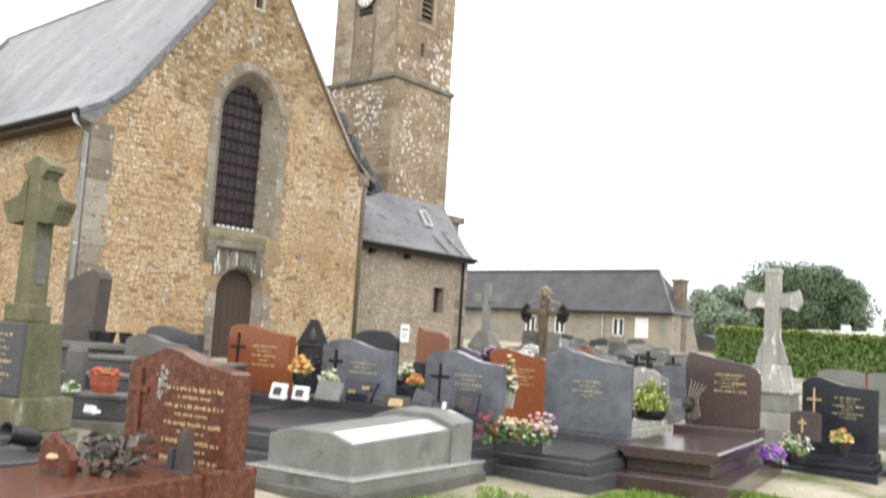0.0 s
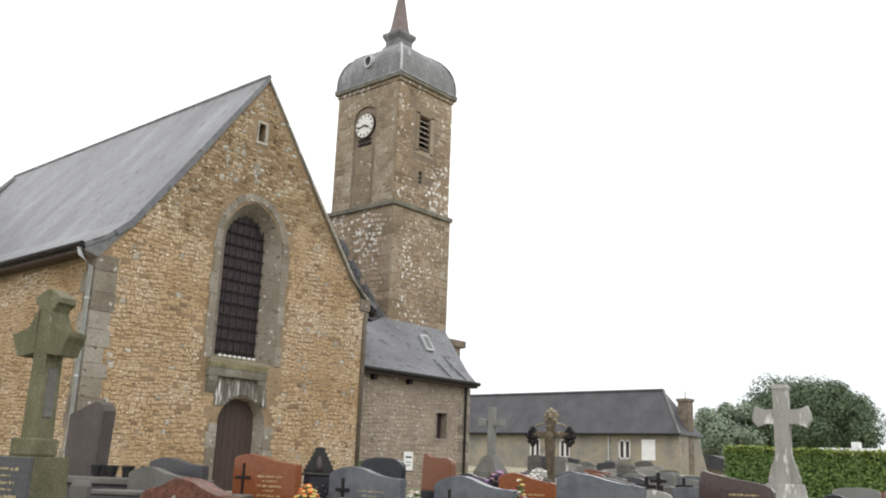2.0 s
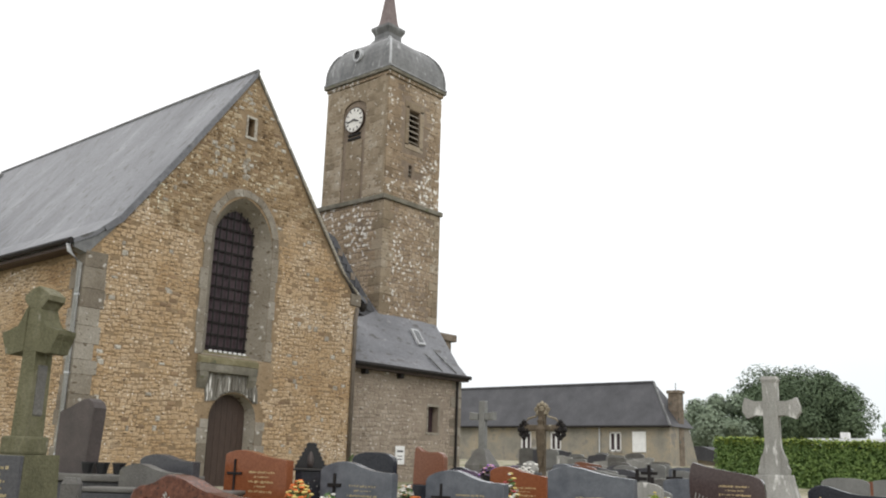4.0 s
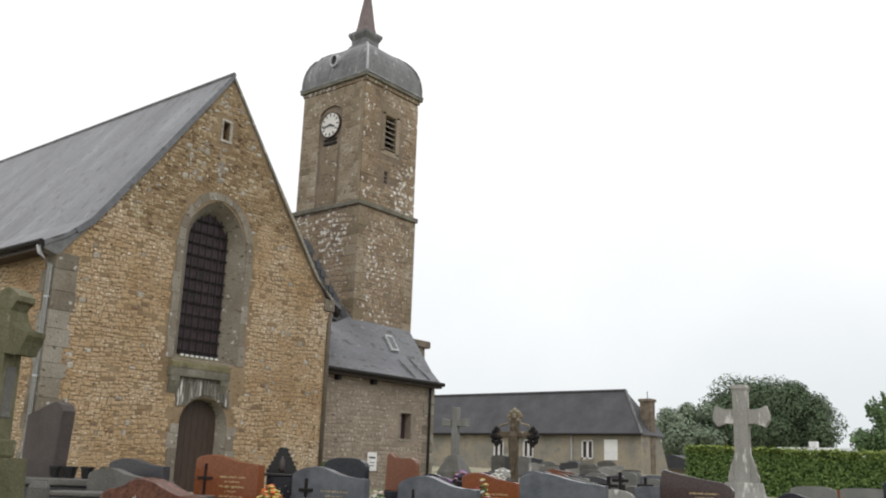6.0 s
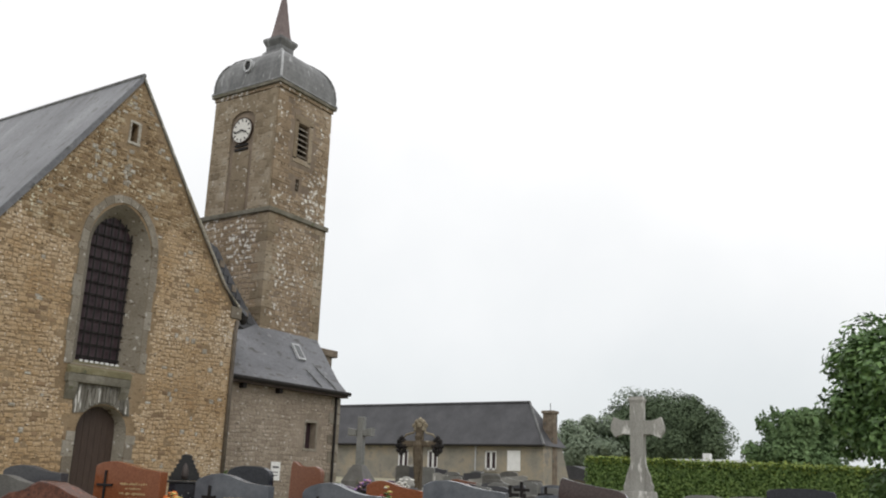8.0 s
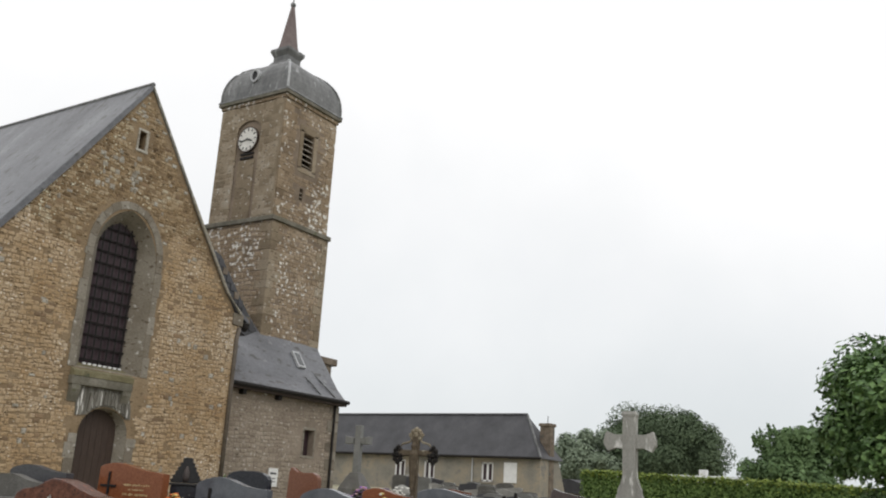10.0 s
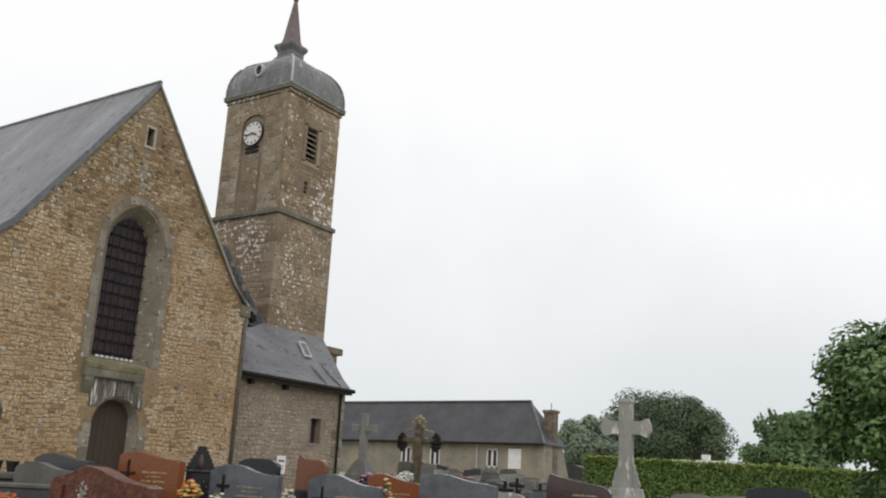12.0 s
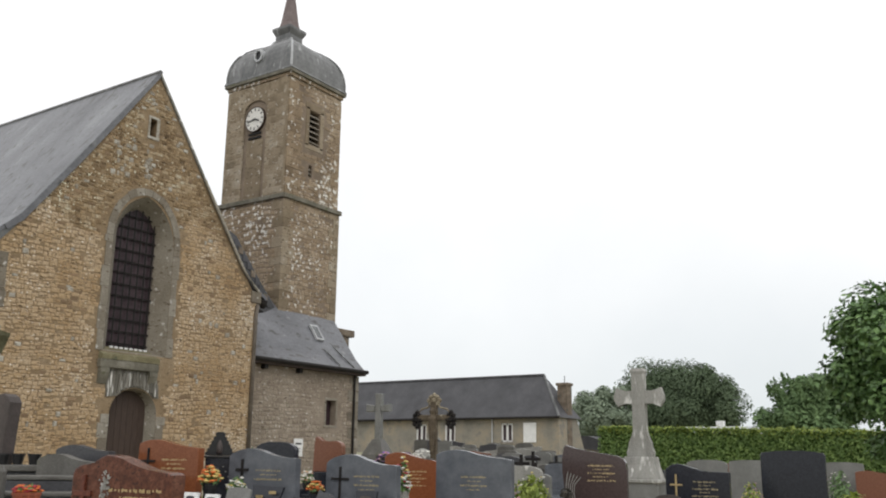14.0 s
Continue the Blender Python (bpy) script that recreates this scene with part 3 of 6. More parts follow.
for k in range(11):                    # upright flutes that fan over the arch, streaked white
    x = 14.5 + k * 0.115
    low = 2.68 + 0.69 * math.sqrt(max(0.0, 1 - ((x + 0.05 - 15.11) / 0.78) ** 2))
    top = 3.76 - rib_rnd.uniform(0, 0.05) - 0.05 * abs(k - 5) * 0.4
    church_part("flute", prism([(x, low), (x + 0.1, low - 0.015), (x + 0.085 - 0.006 * (k - 5), top), (x + 0.01 - 0.006 * (k - 5), top)], "y", GY - 0.055 - rib_rnd.uniform(0, 0.02), GY - 0.02, 0.008), STREAKED, parent=doorway)
door = church_part("door", prism(DOOR_IN, "y", GY + 0.32, GY + 0.4), DOORWOOD, "brown boarded wooden church door", doorway)
for i in range(6):
    x = 14.6 + i * 0.185
    church_part("door_board", box(x, x + 0.175, GY + 0.30, GY + 0.325, 0.75, 2.74 + 0.46 * math.sqrt(max(0, 1 - ((x + 0.09 - 15.15) / 0.6) ** 2))), DOORWOOD, parent=doorway)
# Black sheet painting the darkness inside the slit.
church_part("slit_back", box(14.8, 15.1, GY + 0.5, GY + 0.52, 10.3, 11), BLACK)
for x, z, w, h in ((14.77, 10.38, 0.055, 0.56), (15.055, 10.38, 0.09, 0.56), (14.77, 10.925, 0.37, 0.07), (14.76, 10.32, 0.4, 0.075)):
    church_part("slit_frame", box(x, x + w, GY - 0.028, GY + 0.1, z, z + h, 0.006), ODDSTONE)

# annex beside the nave, with a steep roof that leans on the tower
AY, AX1, AEAVE = 21.5, 26.35, 4.72
TX0, TX1, TY0, TY1 = 23.2, 26.35, 22.8, 26.3
STRING, DOME, DTOP = 11.2, 16.4, 16.1
annex_wall = church_part("annex_wall", wall_with_holes([(GX1, 0.2), (GX1, AEAVE), (AX1, AEAVE), (AX1, 0.2)], [[(24.58, 2.72), (24.58, 3.6), (25.1, 3.6), (25.1, 2.72)]], AY, AY + 0.6), ANNEXMORTAR, "grey pink rubble wall of the annex")
church_part("annex_end_wall", box(AX1 - 0.6, AX1, AY + 0.6, 30, 0.2, AEAVE), ANNEXSTONE)
church_part("annex_roof", prism([(AY - 0.32, AEAVE - 0.02), (AY - 0.32, AEAVE + 0.1), (AY + 0.1, AEAVE + 0.5), (TY0, 6.85), (TY0 + 2, 9.0), (TY0 + 2, 8.8), (TY0, 6.7), (AY + 0.1, AEAVE + 0.36)], "x", GX1 + 0.02, AX1 - 0.04), SLATE, "grey slate lean-to roof")
church_part("annex_gutter", tube([(GX1 + 0.05, AY - 0.36, AEAVE + 0.02), (AX1 + 0.12, AY - 0.36, AEAVE + 0.02)], 0.075, 8), IRON)
church_part("eaves_board", box(GX1 + 0.02, AX1 + 0.1, AY - 0.3, AY - 0.002, AEAVE - 0.12, AEAVE - 0.03), DOORWOOD)
for x in (21.2, 22.9):
    church_part("corbel", box(x, x + 0.16, AY - 0.2, AY, AEAVE - 0.28, AEAVE - 0.12, 0.01), IRON)
church_part("annex_pipe", tube([(AX1 - 0.28, AY - 0.07, AEAVE - 0.1), (AX1 - 0.28, AY - 0.07, 0.7)], 0.045, 8), IRON, "dark drainpipe")
church_part("corner_pipe", tube([(GX1 - 0.05, GY - 0.08, EAVE - 0.1), (GX1 - 0.1, GY - 0.08, EAVE - 0.5), (GX1 - 0.1, GY - 0.08, 0.9)], 0.062, 8), PIPEBROWN, "brown grey drainpipe down the gable corner", smooth=True)
church_part("pipe_head", lathe([(0.06, -0.14), (0.13, -0.02), (0.15, 0.1), (0.12, 0.12)], 10, at=(GX1 + 0.3, GY + 0.05, EAVE - 0.02)), IRON)
STRIP = [(18.72, 8.62), (19.1, 8.5), (20.0, 7.5), (21.0, 6.42), (20.55, 6.2), (20.1, 6.35), (19.5, 7.2)]
church_part("valley_roof", prism(STRIP, "y", 20.82, 22.6), DARKSLATE, "dark mossy strip of slates beside the tower")
for k in range(9):
    x, z = 19.15 + k * 0.2, 8.42 - k * 0.222
    church_part("valley_slate", box(x - 0.12, x + 0.07, 20.79 - 0.008 * (k % 2), 20.83, z - 0.26, z - 0.04, 0.008), CHIMNEY if k % 3 == 1 else DARKSLATE)
church_part("annex_window", box(24.56, 25.12, AY + 0.25, AY + 0.27, 2.7, 3.62), GLASS_DARK)
for x, z, w, h in ((24.5, 2.7, 0.07, 0.92), (25.11, 2.7, 0.07, 0.92), (24.5, 3.61, 0.68, 0.08), (24.48, 2.63, 0.72, 0.08)):
    church_part("window_frame_stone", box(x, x + w, AY - 0.02, AY + 0.1, z, z + h, 0.006), QUOIN)
sky_l = pose(24.66, 22.22, 6.08, 55, 0, 0)
bm = box(-0.2, 0.2, -0.36, 0.36, 0, 0.09, 0.015)
bmesh.ops.transform(bm, matrix=sky_l, verts=bm.verts)
light_frame = church_part("skylight", bm, ZINC, "small roof window with a pale frame")
bm = box(-0.13, 0.13, -0.28, 0.28, 0.092, 0.1)
bmesh.ops.transform(bm, matrix=sky_l, verts=bm.verts)
church_part("skylight_pane", bm, GLASS_PALE, parent=light_frame)
church_part("roof_strip", tube([(24.95, 21.2, AEAVE + 0.14), (24.75, 21.6, AEAVE + 0.58), (24.6, 21.95, 5.6)], 0.03, 4), LEAD)
church_part("roof_strip", tube([(25.75, 21.2, AEAVE + 0.14), (25.5, 21.6, AEAVE + 0.58), (25.2, 22.1, 5.85)], 0.03, 4), LEAD)
church_part("side_pier", box(AX1 + 0.1, AX1 + 0.9, 22.75, 23.6, 0.3, 6.3, 0.04), CHIMNEY)
church_part("pier_cap", box(AX1 + 0.04, AX1 + 1.12, 22.65, 23.7, 6.28, 6.56, 0.05), CHIMNEY)

# tower
tower = church_part("tower", box(TX0, TX1, TY0, TY1, 0.2, STRING), TOWERMORTAR, "square rubble stone clock tower with pale lichen")
BX0, BX1, BY0, BY1 = TX0 + 0.06, TX1 - 0.06, TY0 + 0.06, TY1 - 0.06
LOUVRE = [(24.46, 13.65), (24.46, 15.05), (25.06, 15.05), (25.06, 13.65)]
VENT = [(24.52, 12.3), (24.52, 12.78), (24.72, 12.78), (24.72, 12.3)]
church_part("belfry_wall", wall_with_holes([(BX0, STRING), (BX0, DOME), (BX1, DOME), (BX1, STRING)], [LOUVRE, VENT], BY0, BY0 + 0.5), TOWERMORTAR, parent=tower)
church_part("belfry_wall", box(BX0, BX0 + 0.5, BY0 + 0.5, BY1, STRING, DOME), TOWERMORTAR, parent=tower)
church_part("belfry_wall", box(BX1 - 0.5, BX1, BY0 + 0.5, BY1, STRING, DOME), TOWERMORTAR, parent=tower)
church_part("belfry_wall", box(BX0 + 0.5, BX1 - 0.5, BY1 - 0.5, BY1, STRING, DOME), TOWERMORTAR, parent=tower)
church_part("string_course", box(TX0 - 0.1, TX1 + 0.1, TY0 - 0.1, TY1 + 0.1, STRING - 0.08, STRING + 0.1, 0.03), SILL, "damp mossy string course", tower)
church_part("cornice", box(TX0 - 0.01, TX1 + 0.01, TY0 - 0.01, TY1 + 0.01, DOME - 0.3, DOME - 0.16, 0.02), TOWERSTONE, "", tower)
church_part("cornice", box(TX0 - 0.1, TX1 + 0.1, TY0 - 0.1, TY1 + 0.1, DOME - 0.16, DOME - 0.02, 0.03), SILL, "", tower)
for i in range(6):
    z = 13.72 + i * 0.22
    church_part("louvre_slat", prism([(BY0 + 0.02, z), (BY0 + 0.03, z + 0.035), (BY0 + 0.3, z + 0.23), (BY0 + 0.3, z + 0.2)], "x", 24.47, 25.05), QUOIN, parent=tower)
for i in range(2):
    z = 12.42 + i * 0.16
    church_part("louvre_slat", prism([(BY0 + 0.02, z), (BY0 + 0.03, z + 0.03), (BY0 + 0.2, z + 0.13), (BY0 + 0.2, z + 0.1)], "x", 24.53, 24.71), QUOIN, parent=tower)
# Added black sheet, stands for the dark inside behind both louvred openings.
church_part("louvre_back", box(24.3, 25.2, BY0 + 0.45, BY0 + 0.48, 12.2, 15.2), BLACK, parent=tower)
for x, z, w, h in ((24.24, 13.55, 0.2, 1.6), (25.08, 13.55, 0.2, 1.6), (24.2, 15.07, 1.12, 0.28), (24.24, 13.42, 1.04, 0.2)):
    church_part("louvre_surround", box(x, x + w, BY0 - 0.02, BY0 + 0.1, z, z + h, 0.008), TOWERASHLAR, parent=tower)

# west face of the belfry: a sunk panel between two strips, the clock at its head
CY, CZ = 24.6, 14.6
church_part("ashlar_panel", box(BX0 - 0.07, BX0, BY0 + 0.02, CY - 0.62, STRING + 0.12, DOME - 0.36, 0.01), TOWERASHLAR, parent=tower)
church_part("ashlar_panel", box(BX0 - 0.07, BX0, CY + 0.62, BY1 - 0.02, STRING + 0.12, DOME - 0.36, 0.01), TOWERASHLAR, parent=tower)
church_part("panel_head", prism([(CY - 0.62, 15.0)] + [(CY - 0.62 * math.cos(math.pi * i / 8), 15.0 + 0.4 * math.sin(math.pi * i / 8)) for i in range(9)] + [(CY + 0.62, DOME - 0.36), (CY - 0.62, DOME - 0.36)], "x", BX0 - 0.07, BX0), TOWERASHLAR, parent=tower)
church_part("sunk_panel", box(BX0 - 0.03, BX0 + 0.01, CY - 0.44, CY + 0.44, STRING + 0.14, 13.75, 0.008), TOWERASHLAR, parent=tower)
for i in range(2):
    church_part("louvre_slat", box(BX0 - 0.06, BX0 - 0.005, CY - 0.34, CY + 0.34, 13.8 + i * 0.17, 13.88 + i * 0.17), IRON, parent=tower)
clock = church_part("clock", tube([(BX0 + 0.02, CY, CZ), (BX0 - 0.09, CY, CZ)], 0.5, 32), CLOCKFACE, "white clock with dark hands and hour marks", tower)
bm = bmesh.new()
for i in range(32):
    a, b = 2 * math.pi * i / 32, 2 * math.pi * (i + 1) / 32
    quad = [(BX0 - d, CY + r * math.cos(t), CZ + r * math.sin(t)) for d, r, t in ((0.1, 0.49, a), (0.1, 0.53, a), (0.1, 0.53, b), (0.1, 0.49, b))]
    back_q = [(BX0, y, z) for _, y, z in quad]
    v = [bm.verts.new(p) for p in quad + back_q]
    bm.faces.new(v[:4])
    bm.faces.new((v[1], v[5], v[6], v[2]))
    bm.faces.new((v[0], v[3], v[7], v[4]))
church_part("clock_rim", bm, DOORWOOD, "", clock)
for i in range(12):
    t = math.pi * i / 6
    bm = box(-0.01, 0.01, -0.018, 0.018, 0.35, 0.45)
    bmesh.ops.transform(bm, matrix=Matrix.Translation((BX0 - 0.1, CY, CZ)) @ Matrix.Rotation(t, 4, "X"), verts=bm.verts)
    church_part("hour_mark", bm, BLACK, "", clock)
for t, long, w in ((math.radians(111), 0.27, 0.028), (math.radians(-102), 0.38, 0.022)):
    bm = box(-0.008, 0.008, -w, w, -0.06, long)
    bmesh.ops.transform(bm, matrix=Matrix.Translation((BX0 - 0.115, CY, CZ)) @ Matrix.Rotation(t, 4, "X"), verts=bm.verts)
    church_part("clock_hand", bm, BLACK, "", clock)


def square_loft(profile, cx, cy):
    """A square domed form from (half width x, half width y, height)."""
    bm = bmesh.new()
    rings = [[bm.verts.new((cx + sx * a, cy + sy * b, z)) for sx, sy in ((-1, -1), (1, -1), (1, 1), (-1, 1))] for a, b, z in profile]
    for p, q in zip(rings, rings[1:]):
        for j in range(4):
            bm.faces.new((p[j], p[(j + 1) % 4], q[(j + 1) % 4], q[j]))
    bm.faces.new(rings[0][::-1])
    bm.faces.new(rings[-1])
    return bm


TCX, TCY = (TX0 + TX1) / 2, (TY0 + TY1) / 2
hx, hy = (TX1 - TX0) / 2, (TY1 - TY0) / 2
DOMELINE = [(1.07, -0.02), (1.06, 0.06), (1.02, 0.09), (1.02, 0.34), (1.005, 0.6), (0.97, 0.86), (0.915, 1.1), (0.835, 1.32), (0.73, 1.51), (0.6, 1.66), (0.47, 1.77), (0.36, 1.83)]
dome = church_part("dome", square_loft([(hx * k, hy * k, DOME + z) for k, z in DOMELINE], TCX, TCY), LEAD, "four sided domed lead roof")
for sx, sy in ((-1, -1), (1, -1), (-1, 1), (1, 1)):
    church_part("hip_roll", tube([(TCX + sx * hx * k, TCY + sy * hy * k, DOME + z) for k, z in DOMELINE[2:]], 0.05, 6), ZINC if sx == sy == -1 else LEAD, "", dome)
church_part("lantern_foot", square_loft([(0.66, 0.66, DTOP + 2.0), (0.64, 0.64, DTOP + 2.14), (0.52, 0.52, DTOP + 2.24), (0.45, 0.45, DTOP + 2.4)], TCX, TCY), LEAD, "", dome)
church_part("lantern", square_loft([(0.39, 0.39, DTOP + 2.4), (0.39, 0.39, DTOP + 2.64), (0.43, 0.43, DTOP + 2.72), (0.5, 0.5, DTOP + 2.86), (0.5, 0.5, DTOP + 2.97), (0.34, 0.34, DTOP + 3.04)], TCX, TCY), LEAD, "", dome)
church_part("spire", square_loft([(0.32, 0.32, DTOP + 3.02), (0.26, 0.26, DTOP + 3.3), (0.16, 0.16, DTOP + 4.2), (0.055, 0.055, DTOP + 5.1)], TCX, TCY), SPIRE, "small slated spire", dome)
church_part("finial_ball", lathe([(0.02, -0.12), (0.09, -0.08), (0.12, 0), (0.09, 0.08), (0.02, 0.12)], 12, at=(TCX, TCY, DTOP + 5.2)), LEAD, "", dome, True)
church_part("vane_rod", tube([(TCX, TCY, DTOP + 5.2), (TCX, TCY, DTOP + 6.2)], 0.022, 6), IRON, "", dome)
church_part("vane", prism([(TCX - 0.35, DTOP + 5.75), (TCX - 0.1, DTOP + 5.8), (TCX + 0.1, DTOP + 6.02), (TCX + 0.3, DTOP + 5.95), (TCX + 0.2, DTOP + 5.7), (TCX, DTOP + 5.62)], "y", TCY - 0.015, TCY + 0.015), IRON, "iron weather vane", dome)
bm = bmesh.new()
for i in range(16):
    a, b = 2 * math.pi * i / 16, 2 * math.pi * (i + 1) / 16
    v = [bm.verts.new((TX0 + 0.02 + d, CY + r * 0.8 * math.cos(t), DOME + 0.92 + r * math.sin(t))) for d, r, t in ((-0.1, 0.2, a), (-0.1, 0.28, a), (-0.1, 0.28, b), (-0.1, 0.2, b), (0.2, 0.2, a), (0.2, 0.28, a), (0.2, 0.28, b), (0.2, 0.2, b))]
    bm.faces.new(v[:4])
    bm.faces.new((v[1], v[5], v[6], v[2]))
    bm.faces.new((v[0], v[3], v[7], v[4]))
oculus = church_part("oculus", bm, ZINC, "round dormer in the dome", dome)
church_part("oculus_glass", tube([(TX0 + 0.2, CY, DOME + 0.92), (TX0 - 0.02, CY, DOME + 0.92)], 0.2, 14), BLACK, "", oculus)


# ashlar corners
def corner_stones(x, y, sx, sy, z0, z1, parent, mat, seed, small=0.3, large=0.55, step=0.34):
    """Alternating long and short dressed stones up a corner; sx and sy point into the walls."""
    rnd = random.Random(seed)
    z, k = z0, 0
    while z < z1 - 0.1:
        h = min(step * rnd.uniform(0.8, 1.2), z1 - z)
        a, b = (large, small) if k % 2 else (small, large)
        a, b = a * rnd.uniform(0.85, 1.15), b * rnd.uniform(0.85, 1.15)
        xs, ys = sorted((x - sx * 0.024, x + sx * a)), sorted((y - sy * 0.024, y + sy * b))
        church_part("quoin", box(*xs, *ys, z + 0.004, z + h - 0.004, 0.007), mat, parent=parent)
        z += h
        k += 1


corner_stones(GX0, GY, 1, 1, 0.6, EAVE - 0.02, gable_wall, QUOIN, 11, 0.46, 0.56, 0.42)
corner_stones(GX1, GY, -1, 1, 0.6, EAVE - 0.06, gable_wall, STONE, 12, 0.32, 0.42)
corner_stones(TX0, TY0, 1, 1, 6.6, STRING - 0.1, tower, TOWERASHLAR, 13)
corner_stones(TX1, TY0, -1, 1, 6.4, STRING - 0.1, tower, TOWERASHLAR, 14)
corner_stones(BX0, BY0, 1, 1, STRING + 0.12, DOME - 0.38, tower, TOWERSTONE, 15, 0.35, 0.7)
corner_stones(BX1, BY0, -1, 1, STRING + 0.12, DOME - 0.38, tower, TOWERSTONE, 16)
corner_stones(AX1, AY, -1, 1, 0.6, AEAVE - 0.14, annex_wall, QUOIN, 17)

# ---- house beyond the churchyard ----
HX, HY0, HY1 = 54.5, 27.2, 48.0
house = thing("house", pose(HX, 35, ground_z(HX, 35)), "long low rendered house with a dark slate hipped roof", "house")
house_at = house.matrix_world.inverted()


def house_part(name, bm, mat, label="", parent=None):
    bmesh.ops.transform(bm, matrix=house_at, verts=bm.verts)
    return part(name, bm, mat, parent if parent is not None else house, label)


HOUSE_WINDOWS = ((30.7, 31.62), (37.9, 38.82), (35.4, 36.3))
bm = wall_with_holes([(-HY1, 0.5), (-HY1, 4.45), (-HY0, 4.45), (-HY0, 0.5)], [[(-b, 2.76), (-b, 4.06), (-a, 4.06), (-a, 2.76)] for a, b in HOUSE_WINDOWS], HX, HX + 0.4)
bmesh.ops.transform(bm, matrix=Matrix(((0, 1, 0, 0), (-1, 0, 0, 0), (0, 0, 1, 0), (0, 0, 0, 1))), verts=bm.verts)
house_part("wall", bm, RENDER, "beige roughcast front wall")
house_part("end_wall", box(HX + 0.4, HX + 2.8, HY0, HY0 + 0.4, 0.5, 4.45), RENDER)
house_part("back_wall", box(HX + 2.4, HX + 2.8, HY0 + 0.4, HY1, 0.5, 4.45), RENDER)
house_part("end_buttress", prism([(HX + 2.8, 0.5), (HX + 4.9, 0.5), (HX + 2.8, 4.42)], "y", HY0 + 0.02, HY0 + 0.5), RENDER)
bm = bmesh.new()
e = [bm.verts.new(p) for p in ((HX - 0.3, HY0 - 0.2, 4.4), (HX + 3.1, HY0 - 0.2, 4.4), (HX + 3.1, HY1, 4.4), (HX - 0.3, HY1, 4.4), (HX + 1.9, HY0 + 2.03, 7.42), (HX + 1.9, HY1, 7.42))]
for f in ((0, 1, 4), (1, 2, 5, 4), (2, 3, 5), (3, 0, 4, 5), (3, 2, 1, 0)):
    bm.faces.new([e[i] for i in f])
house_part("roof", bm, DARKSLATE, "dark slate hipped roof")
house_part("hip_tile", tube([(HX - 0.3, HY0 - 0.2, 4.45), (HX + 1.9, HY0 + 2.03, 7.46)], 0.08, 6), LEAD)
house_part("ridge_tile", tube([(HX + 1.9, HY0 + 2.03, 7.44), (HX + 1.9, HY1, 7.44)], 0.1, 6), DARKSLATE)
house_part("gutter", tube([(HX - 0.36, HY0 - 0.2, 4.4), (HX - 0.36, HY1, 4.4)], 0.08, 6), IRON)
house_part("downpipe", tube([(HX - 0.08, 32.3, 4.35), (HX - 0.08, 32.3, 1.2)], 0.05, 6), ZINC)
chimney = house_part("chimney", box(HX + 1.3, HX + 2.0, HY0 - 0.04, HY0 + 0.72, 0.9, 6.72, 0.03), CHIMNEY)
house_part("chimney_cap", box(HX + 1.22, HX + 2.08, HY0 - 0.12, HY0 + 0.8, 6.6, 6.8, 0.04), CHIMNEY, "", chimney)
house_part("aerial", tube([(HX + 1.6, HY0 + 0.3, 6.8), (HX + 1.6, HY0 + 0.3, 7.3)], 0.025, 5), IRON, "", chimney)
for a, b in HOUSE_WINDOWS:
    w = house_part("window", box(HX + 0.12, HX + 0.14, a, b, 2.76, 4.06), GLASS_DARK, "white framed casement window")
    for y0, y1, z0, z1 in ((a, a + 0.12, 2.8, 4.06), (b - 0.12, b, 2.8, 4.06), ((a + b) / 2 - 0.075, (a + b) / 2 + 0.075, 2.8, 4.06), (a, b, 3.96, 4.06), (a, b, 2.8, 2.9)):
        house_part("casement", box(HX + 0.06, HX + 0.115, y0, y1, z0, z1), WHITE, "", w)
    house_part("sill", box(HX - 0.08, HX + 0.1, a - 0.1, b + 0.1, 2.68, 2.78), QUOIN, "", w)
house_part("shutter", box(HX - 0.06, HX - 0.004, 28.88, 29.85, 2.76, 4.08, 0.01), WHITE, "closed white shutter")


# ---- leaves, hedge and trees ----
def leaf_mesh(name, centres, normals, size, mat, parent=None, jitter=0.6, seed=1, label=""):
    """Many small folded leaves as one mesh."""
    rng = np.random.default_rng(seed)
    n = len(centres)
    c = np.asarray(centres, float)
    up = np.asarray(normals, float) + rng.normal(0, jitter, (n, 3))
    up /= np.linalg.norm(up, axis=1, keepdims=True)
    a = np.cross(up, rng.normal(0, 1, (n, 3)))
    a /= np.linalg.norm(a, axis=1, keepdims=True)
    b = np.cross(up, a)
    s = (size * rng.uniform(0.6, 1.3, n))[:, None]
    pts = np.stack([c - a * s, c + b * s * 0.55 + up * s * 0.15, c + a * s, c - b * s * 0.55 + up * s * 0.15], 1).reshape(-1, 3)
    idx = np.arange(4 * n).reshape(-1, 4)
    faces = np.concatenate([idx[:, [0, 1, 2]], idx[:, [0, 2, 3]]])
    me = bpy.data.meshes.new(name)
    me.from_pydata(pts.tolist(), [], faces.tolist())
    me.materials.append(mat)
    ob = new(name, me)
    if parent is not None:
        ob.parent = parent
    if label:
        ob["label"] = label
    return ob


HX0, HX1 = 41.4, 42.8
hedge = thing("hedge", pose(42.1, 10.5, ground_z(42.1, 10.5)), "long clipped green hedge along the churchyard edge", "hedge")


def hedge_top(y):
    return 2.86 + (y - 5.7) * 0.024 - ground_z(42.1, 10.5)


